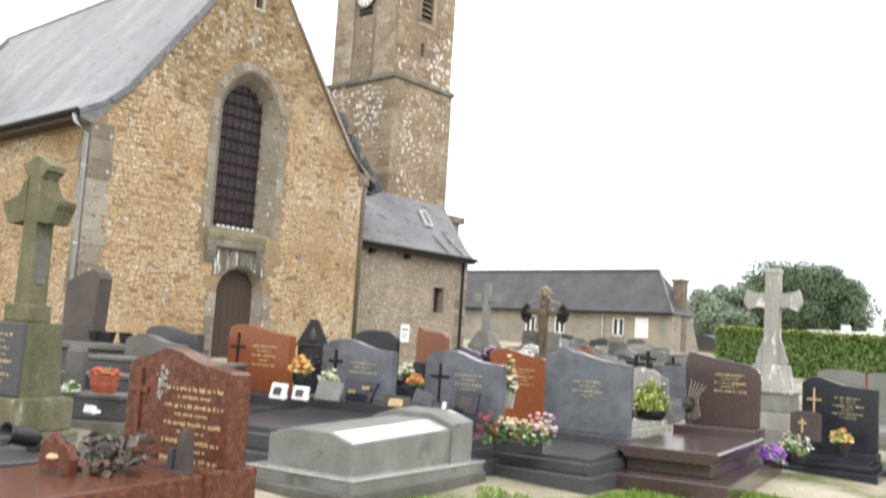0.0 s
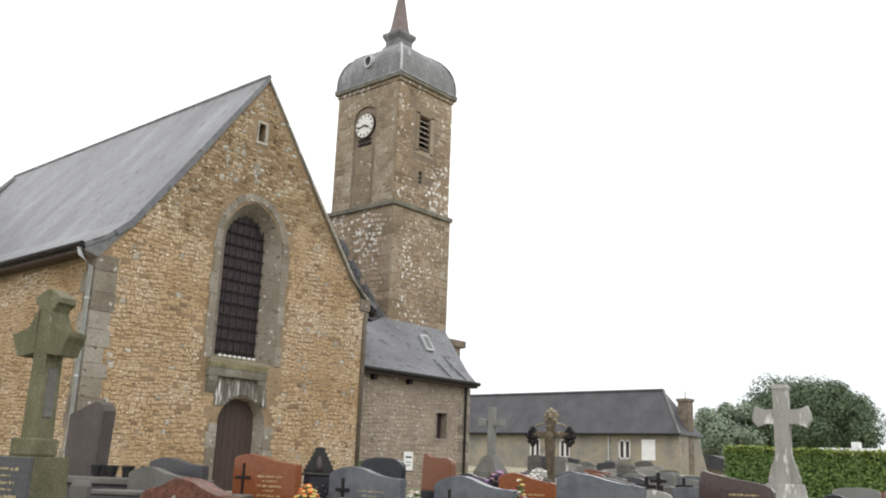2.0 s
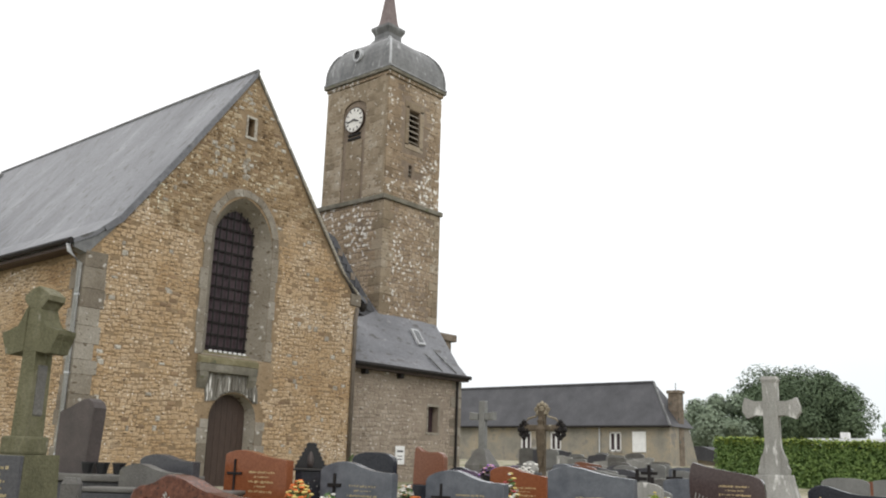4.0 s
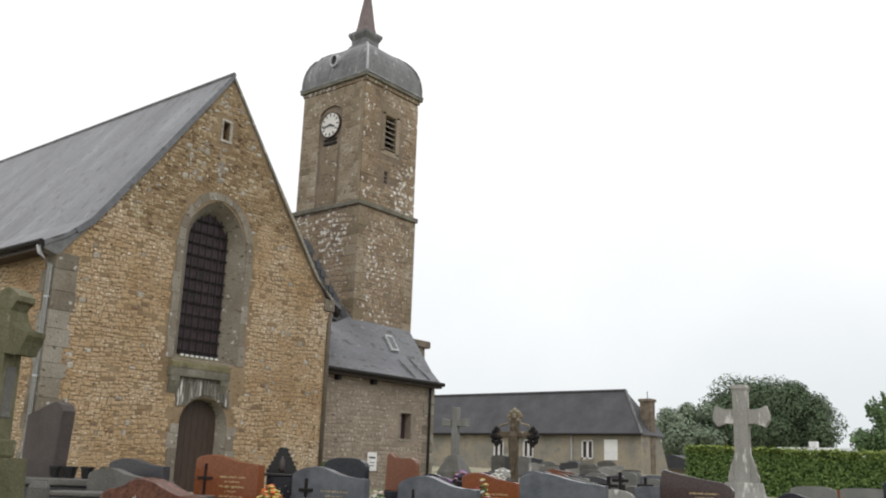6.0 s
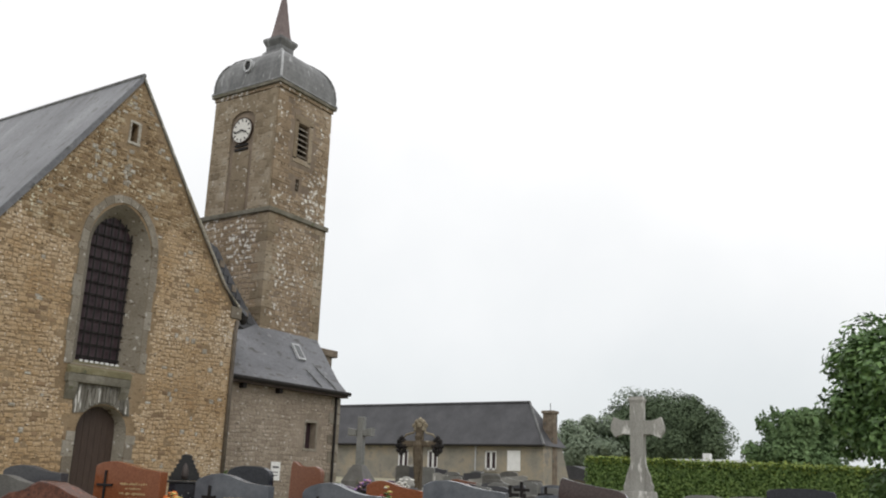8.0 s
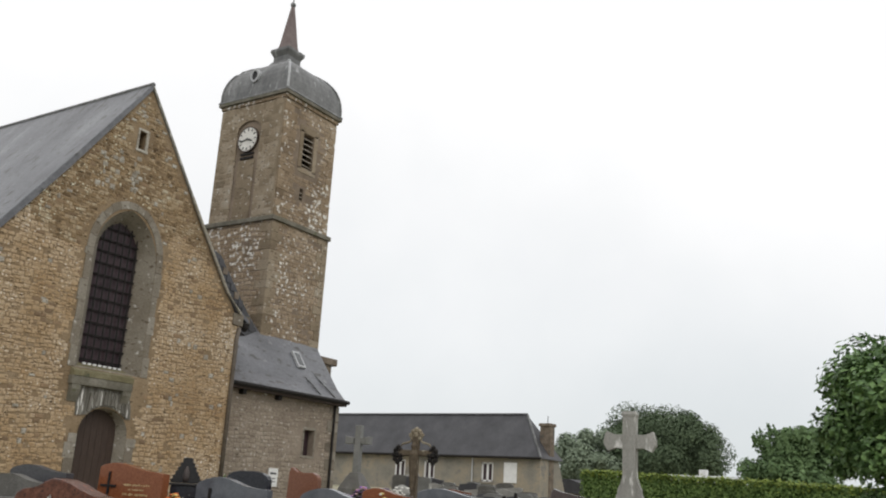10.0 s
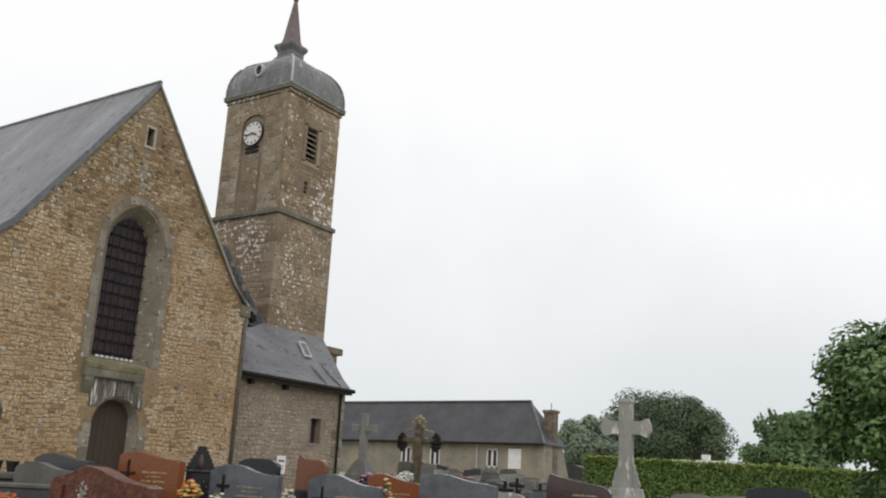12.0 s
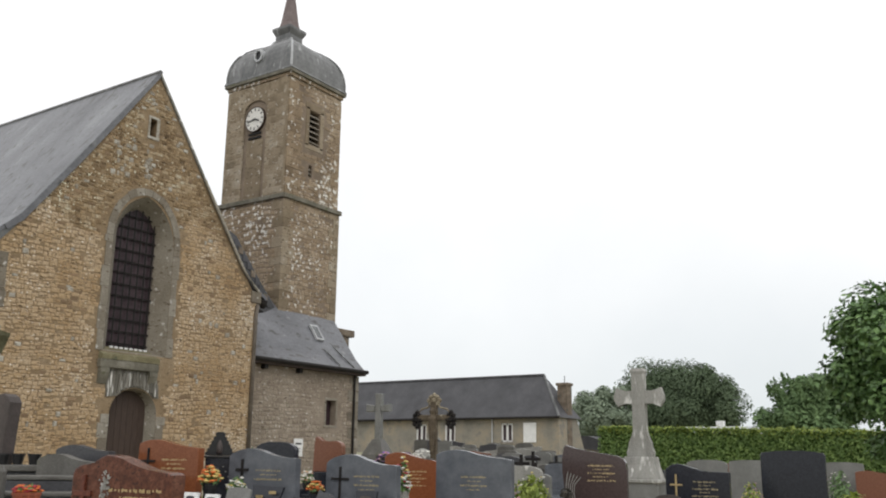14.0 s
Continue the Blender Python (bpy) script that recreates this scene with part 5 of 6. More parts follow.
# Thin overlay on the plinth top, painted pale for reflected sky.
part("plinth_ledge", box(-1.1, 1.12, -0.61, 0.61, tb - 0.019, tb, 0.006), SKYCEMENT, tomb, "smooth wet ledge round the plinth with painted sky sheen")


def ridged(x0, x1, half, z0, side, ridge, slope):
    """A block with a shallow ridged top, falling towards its foot by slope."""
    bm = bmesh.new()
    ends = []
    for x, d in ((x0, -slope), (x1, 0.0)):
        ends.append([bm.verts.new((x, y, z)) for y, z in ((-half, z0), (-half, side + d), (-half * 0.45, ridge + d), (half * 0.45, ridge + d), (half, side + d), (half, z0))])
    a, b = ends
    for i in range(6):
        j = (i + 1) % 6
        bm.faces.new((a[i], a[j], b[j], b[i]))
    bm.faces.new(a[::-1])
    bm.faces.new(b)
    bmesh.ops.bevel(bm, geom=bm.edges[:], offset=0.008, segments=1, affect="EDGES")
    return bm


part("lid", ridged(-0.96, 0.62, 0.48, tb - 0.01, tb + 0.33, tb + 0.41, 0.06), CEMENT, tomb)
part("head_block", ridged(0.63, 1.02, 0.5, tb - 0.01, tb + 0.4, tb + 0.49, 0.02), CEMENT, tomb)
# Overlays on the near slope, painted pale for the sky mirrored in the wet.
bm = bmesh.new()
for x0, x1, lo, hi, sl in ((-0.93, 0.58, tb + 0.338, tb + 0.409, 0.058), (0.65, 1.0, tb + 0.408, tb + 0.486, 0.019)):
    v = [bm.verts.new(p) for p in ((x0, -0.472, lo - sl), (x1, -0.472, lo), (x1, -0.235, hi), (x0, -0.235, hi - sl))]
    low_v = [bm.verts.new(u.co - Vector((0, 0, 0.03))) for u in v]
    bm.faces.new(v)
    for i in range(4):
        k = (i + 1) % 4
        bm.faces.new((v[i], low_v[i], low_v[k], v[k]))
part("lid_panel", bm, SKYCEMENT, tomb, "smooth wet slope of the lid with painted sky sheen")

# tall cement cross on its stepped base
wx, wy = 16.75, 6.43
wg = ground_z(wx, wy)
wcross = thing("memorial_cross", pose(wx, wy, wg, 0, 0, PHI), "tall worn pale cement cross on a stepped base", "cross")
part("base", box(-0.6, 0.6, -0.58, 0.58, -0.3, 0.5 - wg, 0.02), CEMENT, wcross)
part("step", box(-0.46, 0.46, -0.46, 0.46, 0.5 - wg, 0.82 - wg, 0.02), PALECEMENT, wcross)
part("block", box(-0.4, 0.4, -0.4, 0.4, 0.82 - wg, 1.2 - wg, 0.02), CEMENT, wcross)
part("cap", square_loft([(0.4, 0.4, 1.14 - wg), (0.45, 0.45, 1.17 - wg), (0.45, 0.45, 1.21 - wg), (0.38, 0.38, 1.225 - wg)], 0, 0), PALECEMENT, wcross)
part("pedestal", square_loft([(0.36, 0.37, 1.2 - wg), (0.35, 0.36, 1.26 - wg), (0.27, 0.3, 1.5 - wg), (0.25, 0.28, 1.62 - wg), (0.24, 0.27, 1.65 - wg)], 0, 0), PALECEMENT, wcross)
for s in (-1, 1):
    part("scroll", prism([(s * 0.1, 1.65 - wg), (s * 0.26, 1.65 - wg), (s * 0.27, 1.74 - wg), (s * 0.22, 1.82 - wg), (s * 0.22, 1.92 - wg), (s * 0.17, 2.02 - wg), (s * 0.13, 2.14 - wg), (s * 0.1, 2.2 - wg)], "x", -0.09, 0.09, 0.012), PALECEMENT, wcross)
part("shaft", square_loft([(0.12, 0.14, 1.64 - wg), (0.11, 0.125, 2.2 - wg), (0.105, 0.125, 3.26 - wg), (0.12, 0.15, 3.32 - wg), (0.1, 0.125, 3.38 - wg)], 0, 0), PALECEMENT, wcross)
for s in (-1, 1):
    part("arm", prism([(s * 0.1, 2.66 - wg), (s * 0.26, 2.7 - wg), (s * 0.42, 2.62 - wg), (s * 0.5, 2.74 - wg), (s * 0.5, 2.84 - wg), (s * 0.45, 3.0 - wg), (s * 0.28, 2.92 - wg), (s * 0.1, 2.94 - wg)], "x", -0.085, 0.085, 0.015), PALECEMENT, wcross)

# mossy granite cross on a pedestal
lx, ly = 4.03, 8.02
lg = ground_z(lx, ly)
mcross = thing("memorial_cross", pose(lx, ly, lg, 0, 0, 17), "mossy green granite cross on a pedestal with a dark plate", "cross")
part("footing", box(-0.45, 0.45, -0.42, 0.42, -0.3, 0.74 - lg, 0.02), MOSSY, mcross)
part("step", box(-0.31, 0.31, -0.31, 0.31, 0.74 - lg, 1.02 - lg, 0.02), MOSSY, mcross)
ped = part("pedestal", square_loft([(0.21, 0.24, 1.02 - lg), (0.185, 0.22, 1.64 - lg)], 0, 0), MOSSY, mcross)
bm = box(-0.235, -0.2, -0.235, 0.235, 1.03 - lg, 1.63 - lg, 0.006)
part("plate", bm, DARKGREY, ped, "dark plate with faint gilded lines")
part("inscription", bars(0, 1.54 - lg, 0.28, 8, -0.236, 77), GOLDDIM, ped)["kind"] = "stuff"
part("collar", box(-0.13, 0.13, -0.14, 0.14, 1.64 - lg, 1.79 - lg, 0.02), MOSSY, mcross)
part("shaft", square_loft([(0.098, 0.082, 1.78 - lg), (0.088, 0.07, 2.92 - lg)], 0, -0.016), MOSSY, mcross)
part("head", prism([(0.06, 2.87 - lg), (0.085, 2.93 - lg), (0.125, 2.95 - lg), (0.128, 2.99 - lg), (0.05, 3.05 - lg), (-0.02, 3.07 - lg), (-0.09, 3.04 - lg), (-0.165, 2.985 - lg), (-0.162, 2.94 - lg), (-0.12, 2.925 - lg), (-0.09, 2.87 - lg)], "x", -0.092, 0.092, 0.012), MOSSY, mcross)
for s in (-1, 1):
    part("arm", prism([(s * 0.06, 2.5 - lg), (s * 0.14, 2.49 - lg), (s * 0.2, 2.475 - lg), (s * 0.262, 2.48 - lg), (s * 0.27, 2.53 - lg), (s * 0.29, 2.59 - lg), (s * 0.325, 2.64 - lg), (s * 0.33, 2.675 - lg), (s * 0.22, 2.69 - lg), (s * 0.15, 2.715 - lg), (s * 0.115, 2.77 - lg), (s * 0.095, 2.85 - lg), (s * 0.06, 2.9 - lg)], "x", -0.1, 0.1, 0.01), MOSSY, mcross)
part("sunk_panel", prism([(-0.092, 1.95 - lg), (-0.104, 1.97 - lg), (-0.1, 2.38 - lg), (-0.08, 2.4 - lg), (-0.08, 1.95 - lg)], "x", -0.05, 0.05, 0.006), DAMPCEMENT, mcross, "worn grey face of the shaft")

# calvary cross with leafy cast ends, and a plain stone cross behind it
cx, cy = 15.53, 10.56
cg = ground_z(cx, cy)
calvary = thing("calvary_cross", pose(cx, cy, cg, 0, 0, PHI), "rusty brown iron calvary cross with ornate ends", "cross")
part("pedestal", box(-0.35, 0.35, -0.35, 0.35, -0.2, 0.75, 0.03), PALECEMENT, calvary)
part("shaft", box(-0.05, 0.05, -0.075, 0.075, 0.75, 2.3, 0.015), RUSTIRON, calvary)
part("beam", box(-0.045, 0.045, -0.38, 0.38, 1.88, 2.0, 0.02), RUSTIRON, calvary)
part("figure", lathe([(0.03, 0), (0.06, 0.2), (0.09, 0.5), (0.1, 0.72), (0.05, 0.8), (0.07, 0.88), (0.02, 0.95)], 8, at=(-0.08, 0, 1.2)), RUSTIRON, calvary)
for y, z in ((-0.4, 1.9), (0.4, 1.9), (0, 2.3)):
    cast = LICHENIRON if y == 0 else IRON
    knob = part("ornament", lathe([(0.01, -0.07), (0.07, -0.03), (0.075, 0.03), (0.01, 0.08)], 8, at=(0, y, z)), cast, calvary)
    for dy, dz in ((0, 0.1), (0.1, 0), (-0.1, 0), (0, -0.1), (0.06, 0.06), (-0.06, 0.06), (0.07, -0.06), (-0.07, -0.06)):
        part("lobe", lathe([(0.01, -0.055), (0.05, -0.025), (0.055, 0.02), (0.01, 0.06)], 7, at=(0, y + dy * (0.9 if y else 1.2), z + dz * (1.5 if y else 1.1))), cast, knob)
for q in (-1, 1):
    part("bow", tube([(0, q * 0.4, 2.0), (0, q * 0.3, 2.12), (0, q * 0.14, 2.16), (0, q * 0.06, 2.28)], 0.022, 6), LICHENIRON, calvary)
sx_, sy_ = 18.83, 14.6
sg = ground_z(sx_, sy_)
scross = thing("memorial_cross", pose(sx_, sy_, sg, 0, 0, PHI), "plain weathered grey granite cross on a pedestal", "cross")
part("pedestal", square_loft([(0.34, 0.34, -0.2), (0.32, 0.32, 1.0), (0.22, 0.22, 1.2), (0.12, 0.12, 1.4)], 0, 0), DAMPCEMENT, scross)
part("shaft", box(-0.085, 0.085, -0.085, 0.085, 1.38, 2.6, 0.02), CEMENT, scross)
for s in (-1, 1):
    part("arm", prism([(s * 0.1, 2.12), (s * 0.35, 2.12), (s * 0.35, 2.32), (s * 0.1, 2.28)], "x", -0.1, 0.1, 0.02), CEMENT, scross)
for x, y, h in ((17.6, 9.6, 0.9), (20.2, 10.7, 0.95), (20.9, 10.4, 0.85), (19.4, 10.2, 0.7)):
    g = ground_z(x, y)
    ic = thing("grave_cross", pose(x, y, g, 0, 0, PHI), "small black iron cross on a stone foot", "cross", "small iron crosses")
    part("foot", box(-0.2, 0.2, -0.2, 0.2, -0.1, 0.3, 0.02), CEMENT, ic)
    part("upright", box(-0.03, 0.03, -0.035, 0.035, 0.3, 0.35 + h, 0.008), IRON, ic)
    part("crossbar", box(-0.028, 0.028, -0.2, 0.2, 0.12 + h, 0.19 + h, 0.008), IRON, ic)


# ---- flowers, pots and plaques ----
def flower_pot(name, x, y, z, r, h, colours, label, spread=1.0, tall=1.0, count=26, seed=1, leaf=LEAF_LINDEN, pot=BLACK, pot_h=0.14, petal=0.028):
    """A pot or trough with leaves and many small blossoms; z is where it stands."""
    rnd = random.Random(seed)
    t = thing(name, pose(x, y, z, 0, 0, PHI), label, "flowers", "flowers on the graves")
    if pot_h:
        part("pot", lathe([(r * 0.55, 0), (r * 0.7, pot_h * 0.5), (r * 0.72, pot_h * 0.8), (r * 0.78, pot_h * 0.82), (r * 0.78, pot_h), (r * 0.6, pot_h)], 12), pot, t)
    rng = np.random.default_rng(seed)
    n = 130 if r < 0.28 else 420
    d = rng.normal(0, 1, (n, 3))
    d /= np.linalg.norm(d, axis=1, keepdims=True)
    d[:, 2] = np.abs(d[:, 2])
    c = d * np.array([r * spread, r * spread, h * tall]) * rng.uniform(0.4, 0.95, (n, 1)) + np.array([0, 0, pot_h])
    leaf_mesh("leaves", c, d, max(0.045, r * 0.15), leaf, t, 0.6, seed)
    for k, col in enumerate(colours):
        bm = bmesh.new()
        for i in range(2 * count // len(colours)):
            u, v = rnd.uniform(0.05, 1), rnd.uniform(0, 2 * math.pi)
            w = math.sqrt(1 - u * u)
            q = rnd.uniform(0.72, 1.08)
            p = (r * spread * w * q * math.cos(v), r * spread * w * q * math.sin(v), pot_h + h * tall * u * q)
            s = petal * rnd.uniform(0.4, 1.05)
            lathe([(s * 0.2, -s * 0.5), (s, 0), (s * 0.85, s * 0.35), (s * 0.3, s * 0.5)], 6, bm, p)
        part("blossom", bm, col, t)
    return t


flower_pot("flower_bouquet", 7.33, 8.27, 1.09, 0.125, 0.2, (F_ORANGE, F_YELLOW, F_ORANGE, F_YELLOW), "orange and yellow flower bouquet in a black pot", count=44, seed=11, petal=0.036)
flower_pot("flower_bouquet", 7.62, 8.1, 1.0, 0.13, 0.16, (F_YELLOW, F_WHITE), "yellow green flowers in a pot", seed=12)
flower_pot("flower_ball", 5.12, 8.6, 0.99, 0.19, 0.07, (F_RED, F_ORANGE, F_RED), "round orange clay bowl of red flowers", count=60, seed=13, pot=ORANGECLAY, pot_h=0.17, petal=0.03, spread=0.72)
flower_pot("flower_bouquet", 9.75, 7.1, 0.92, 0.11, 0.42, (F_WHITE, F_RED, F_YELLOW, F_WHITE), "tall bouquet of white red and yellow flowers", seed=14, count=40, petal=0.034, pot=PALECEMENT, pot_h=0.2)
flower_pot("plant_pot", 11.97, 6.31, 0.8, 0.33, 0.42, (F_YELLOW, F_WHITE), "leafy yellow green plant in a dark pot", seed=15, count=14, leaf=LEAF_YEL)
flower_pot("flower_bouquet", 11.7, 6.55, 0.75, 0.2, 0.3, (F_WHITE, F_PINK), "white and pink flowers beside a plant", seed=16)
flower_pot("flower_bouquet", 12.4, 4.75, 0.38, 0.16, 0.18, (F_PURPLE, F_PURPLE), "purple artificial flowers in a low pot", seed=17, count=60, petal=0.035, pot_h=0.06)
flower_pot("flower_bouquet", 12.75, 4.6, 0.4, 0.22, 0.25, (F_WHITE, F_PINK), "pale pink and white flowers with leaves", seed=18, count=36)
flower_pot("flower_bouquet", 13.4, 4.2, 0.5, 0.15, 0.17, (F_YELLOW, F_YELLOW, F_ORANGE), "yellow flowers in a dark pot", seed=19, count=50, petal=0.035, pot_h=0.18)
flower_pot("flower_bouquet", 10.32, 9.2, 1.0, 0.12, 0.15, (F_ORANGE, F_ORANGE, F_YELLOW), "orange flowers before a black grave", seed=20, count=50, petal=0.035, pot_h=0.05)
flower_pot("flower_bouquet", 10.45, 9.5, 1.06, 0.1, 0.16, (F_WHITE, F_WHITE, F_PEACH), "white and cream flowers before a black grave", seed=21, count=44)
flower_pot("shrub", 15.6, 3.9, 0.4, 0.35, 0.5, (F_YELLOW,), "yellow green shrub by a black headstone", seed=23, count=16, leaf=LEAF_YEL)
flower_pot("shrub", 18.3, 2.3, 0.3, 0.45, 0.5, (F_YELLOW,), "clipped yellow green shrub by the hedge", seed=24, count=6, leaf=LEAF_YEL)
flower_pot("flower_bouquet", 5.02, 9.05, 0.88, 0.09, 0.12, (F_WHITE, F_WHITE), "white flowers in a narrow vase", seed=25, count=20, pot_h=0.08)
flower_pot("shrub", 20.3, 20.6, 0.95, 0.3, 0.8, (F_YELLOW,), "weeds growing at the foot of the annex", seed=26, count=6, pot_h=0.0)

for x, y, z, cols, k in ((12.9, 9.85, 1.5, (F_MAUVE, F_PURPLE, F_MAUVE, F_PINK), 71), (13.3, 9.6, 1.5, (F_MAUVE, F_MAUVE), 72), (12.85, 9.1, 1.5, (F_WHITE, F_WHITE), 73)):
    flower_pot("flower_bouquet", x, y, z - 0.12, 0.17, 0.18, cols, "white flower dome behind an orange grave" if k == 73 else "mauve and violet flowers behind an orange grave", seed=k, count=60, petal=0.034, leaf=DRIED, pot_h=0.1)
gv = ground_z(13.1, 9.5)
stand = thing("grave", pose(13.15, 9.5, gv, 0, 0, PHI), "plain grey cement grave holding pots of flowers", "grave", "graves in the churchyard")
part("footing", box(-0.8, 0.6, -0.75, 0.75, -0.2, 0.3, 0.015), CEMENT, stand)
part("slab", box(-0.6, 0.5, -0.62, 0.62, 0.3, 1.38 - gv, 0.02), CEMENT, stand)
flower_pot("shrub", 17.1, 2.67, 0.55, 0.5, 0.5, (F_YELLOW, F_YELLOW), "low yellow green bush beside a black headstone", seed=74, count=8, leaf=LEAF_YEL, pot_h=0.05)
flower_pot("shrub", 19.03, 3.25, 0.7, 0.3, 0.75, (F_WHITE, F_WHITE), "dark green shrub among the far graves", seed=75, count=6, leaf=LEAF_MID, pot_h=0.05)
flower_pot("shrub", 15.35, 3.95, 0.75, 0.2, 0.5, (F_YELLOW, F_PINK), "yellow green plant with small blossoms", seed=76, count=12, leaf=LEAF_YEL, pot_h=0.05)
spray = thing("dried_bouquet", pose(12.28, 5.88, 0.8, 0, 0, PHI), "dark dried flowers in a small bronze vase", "flowers", "flowers on the graves")
part("vase", lathe([(0.03, 0), (0.05, 0.06), (0.035, 0.14), (0.055, 0.18), (0.04, 0.17)], 10), BROWNGREY, spray)
rng = np.random.default_rng(77)
d = rng.normal(0, 1, (60, 3))
d /= np.linalg.norm(d, axis=1, keepdims=True)
leaf_mesh("leaves", d * np.array([0.09, 0.09, 0.1]) + np.array([0, 0, 0.24]), d, 0.04, DRIED, spray, 0.5, 77)
flower_pot("shrub", 19.15, 19.45, ground_z(19.15, 19.45), 0.42, 1.15, (F_WHITE,), "leafy green shrub at the foot of the church wall", seed=27, count=4, leaf=LEAF_LINDEN, pot_h=0)
wreath = thing("porcelain_wreath", pose(14.62, 10.2, 1.2, 0, 0, PHI), "pale domed porcelain wreath on a dark stone block", "wreath")
part("block", box(-0.16, 0.16, -0.17, 0.17, -0.85, 0.36, 0.015), DARKGREY, wreath)
part("dome", lathe([(0.15, 0.36), (0.16, 0.42), (0.13, 0.5), (0.07, 0.55), (0.01, 0.565)], 14), PALECEMENT, wreath, smooth=True)
for k in range(7):
    t = 2 * math.pi * k / 7
    part("petal", lathe([(0.006, -0.02), (0.035, 0), (0.012, 0.022)], 7, at=(0.12 * math.cos(t), 0.12 * math.sin(t), 0.5)), F_WHITE, wreath)
trough = thing("flower_trough", pose(8.38, 5.95, 0.58, 0, 0, -55), "black trough of cream pink and red flowers", "flowers", "flowers on the graves")
part("trough", box(-0.24, 0.27, -0.09, 0.09, 0, 0.13, 0.015), BLACK, trough)
rng = np.random.default_rng(31)
c = rng.uniform((-0.34, -0.13, 0.1), (0.34, 0.13, 0.3), (260, 3))
leaf_mesh("leaves", c, np.tile((0, 0, 1.0), (260, 1)), 0.042, LEAF_LINDEN, trough, 0.9, 31)
rnd = random.Random(31)
for col, k, x0, x1, z0, z1 in ((F_WHITE, 46, -0.22, 0.4, 0.18, 0.34), (F_YELLOW, 22, -0.2, 0.2, 0.18, 0.36), (F_PINK, 20, 0.1, 0.4, 0.24, 0.44), (F_RED, 26, -0.46, -0.22, 0.14, 0.38), (F_PEACH, 16, -0.1, 0.3, 0.2, 0.36)):
    bm = bmesh.new()
    for i in range(k):
        q = rnd.uniform(0.014, 0.032)
        lathe([(q * 0.2, -q * 0.5), (q, 0), (q * 0.85, q * 0.35), (q * 0.3, q * 0.5)], 6, bm, (rnd.uniform(x0, x1), rnd.uniform(-0.13, 0.13), rnd.uniform(z0, z1)))
    part("blossom", bm, col, trough)

# a small black shrine with stepped edges round a pale carving, on a dark block
shrine = thing("grave_shrine", pose(8.08, 8.95, 0.95, 0, 0, PHI + 34), "black stepped shrine plaque with carved niche on dark block", "plaque")
part("block", box(-0.12, 0.12, -0.17, 0.17, 0, 0.58, 0.012), DARK, shrine)
part("ledge", box(-0.14, 0.14, -0.225, 0.225, 0.58, 0.61, 0.008), BLACK, shrine)
edge = []
for k in range(6):
    w = 0.182 - k * 0.026
    edge += [(w, 0.612 + k * 0.05), (w + 0.014, 0.655 + k * 0.05)]
edge.append((0.035, 0.925))
part("plate", prism([(y, z) for y, z in edge] + [(-y, z) for y, z in edge[::-1]], "x", -0.04, 0.04, 0.005), BLACK, shrine)
part("niche_carving", lathe([(0.035, 0), (0.045, 0.06), (0.035, 0.13), (0.018, 0.18), (0.004, 0.2)], 10, at=(-0.03, 0, 0.63)), BROWNGREY, shrine, "worn brown grey carving", True)
for k in range(9):
    part("pale_fleck", lathe([(0.004, -0.01), (0.014, 0), (0.004, 0.01)], 6, at=(-0.122, -0.14 + 0.035 * k, 0.34 + 0.16 * ((k * 7) % 5) / 5)), CEMENT, shrine)


def plaque(x, y, z, w, h, mat, label, kind="flat", face=None, tilt=18, turn=0):
    t = thing("plaque", pose(x, y, z, 0, 0, PHI + turn), label, "plaque", "plaques on the graves")
    prof = stele_profile("round" if kind == "round" else kind, w, h)
    sheared = [(p[0], p[1]) for p in prof]
    bm = prism(sheared, "x", -0.02, 0.02, 0.006)
    bmesh.ops.transform(bm, matrix=Matrix.Rotation(radians(tilt), 4, "Y"), verts=bm.verts)
    body = part("body", bm, mat, t)
    if face:
        bm = prism([(p[0] * 0.55, p[1] * 0.55 + h * 0.2) for p in stele_profile("round", w, h)], "x", -0.026, -0.021)
        bmesh.ops.transform(bm, matrix=Matrix.Rotation(radians(tilt), 4, "Y"), verts=bm.verts)
        part("face", bm, face, body)
    part("stand", box(0.0, 0.1, -w * 0.3, w * 0.3, 0, h * 0.35, 0.005), mat, t)
    return t


plaque(6.83, 8.05, 0.97, 0.21, 0.17, WHITE, "small white memorial plaque with a dark oval", "flat", DARK)
plaque(7.0, 7.88, 0.97, 0.2, 0.15, WHITE, "small white memorial plaque with a grey oval", "flat", DARKGREY)
plaque(7.22, 7.68, 0.98, 0.34, 0.22, CEMENT, "grey stone memorial plaque with flowers", "round", None)
wing = plaque(7.52, 7.5, 0.98, 0.44, 0.25, DARK, "black winged memorial plaque with two gilded labels", "wings", None)
for dy, dz in ((0.09, 0.09), (-0.1, 0.14)):
    part("gilded_label", box(-0.012, -0.006, dy - 0.05, dy + 0.05, dz, dz + 0.035), GOLD, wing)
plaque(7.72, 7.12, 0.93, 0.34, 0.15, BROWNGREY, "low brown memorial plaque with a gilded panel", "arched", GOLD)
plaque(8.5, 6.78, 0.9, 0.3, 0.26, DARK, "dark memorial plaque with a faded picture", "flat", BROWNGREY)
plaque(8.3, 6.92, 0.9, 0.1, 0.16, DARKGREY, "narrow plaque with a pale label", "flat", WHITE)
plaque(8.08, 7.08, 0.9, 0.28, 0.27, DARKGREY, "grey granite plaque shaped like a leaf", "leaf", None)
disc = plaque(13.24, 4.62, 0.66, 0.4, 0.4, BROWNGREY, "round brown memorial plaque with a gilded cross", "round", None, tilt=0)
latin_cross(-0.021, 0.04, 0.1, 0.2, 0.11, 0.014, GOLD, disc, deep=0.012)
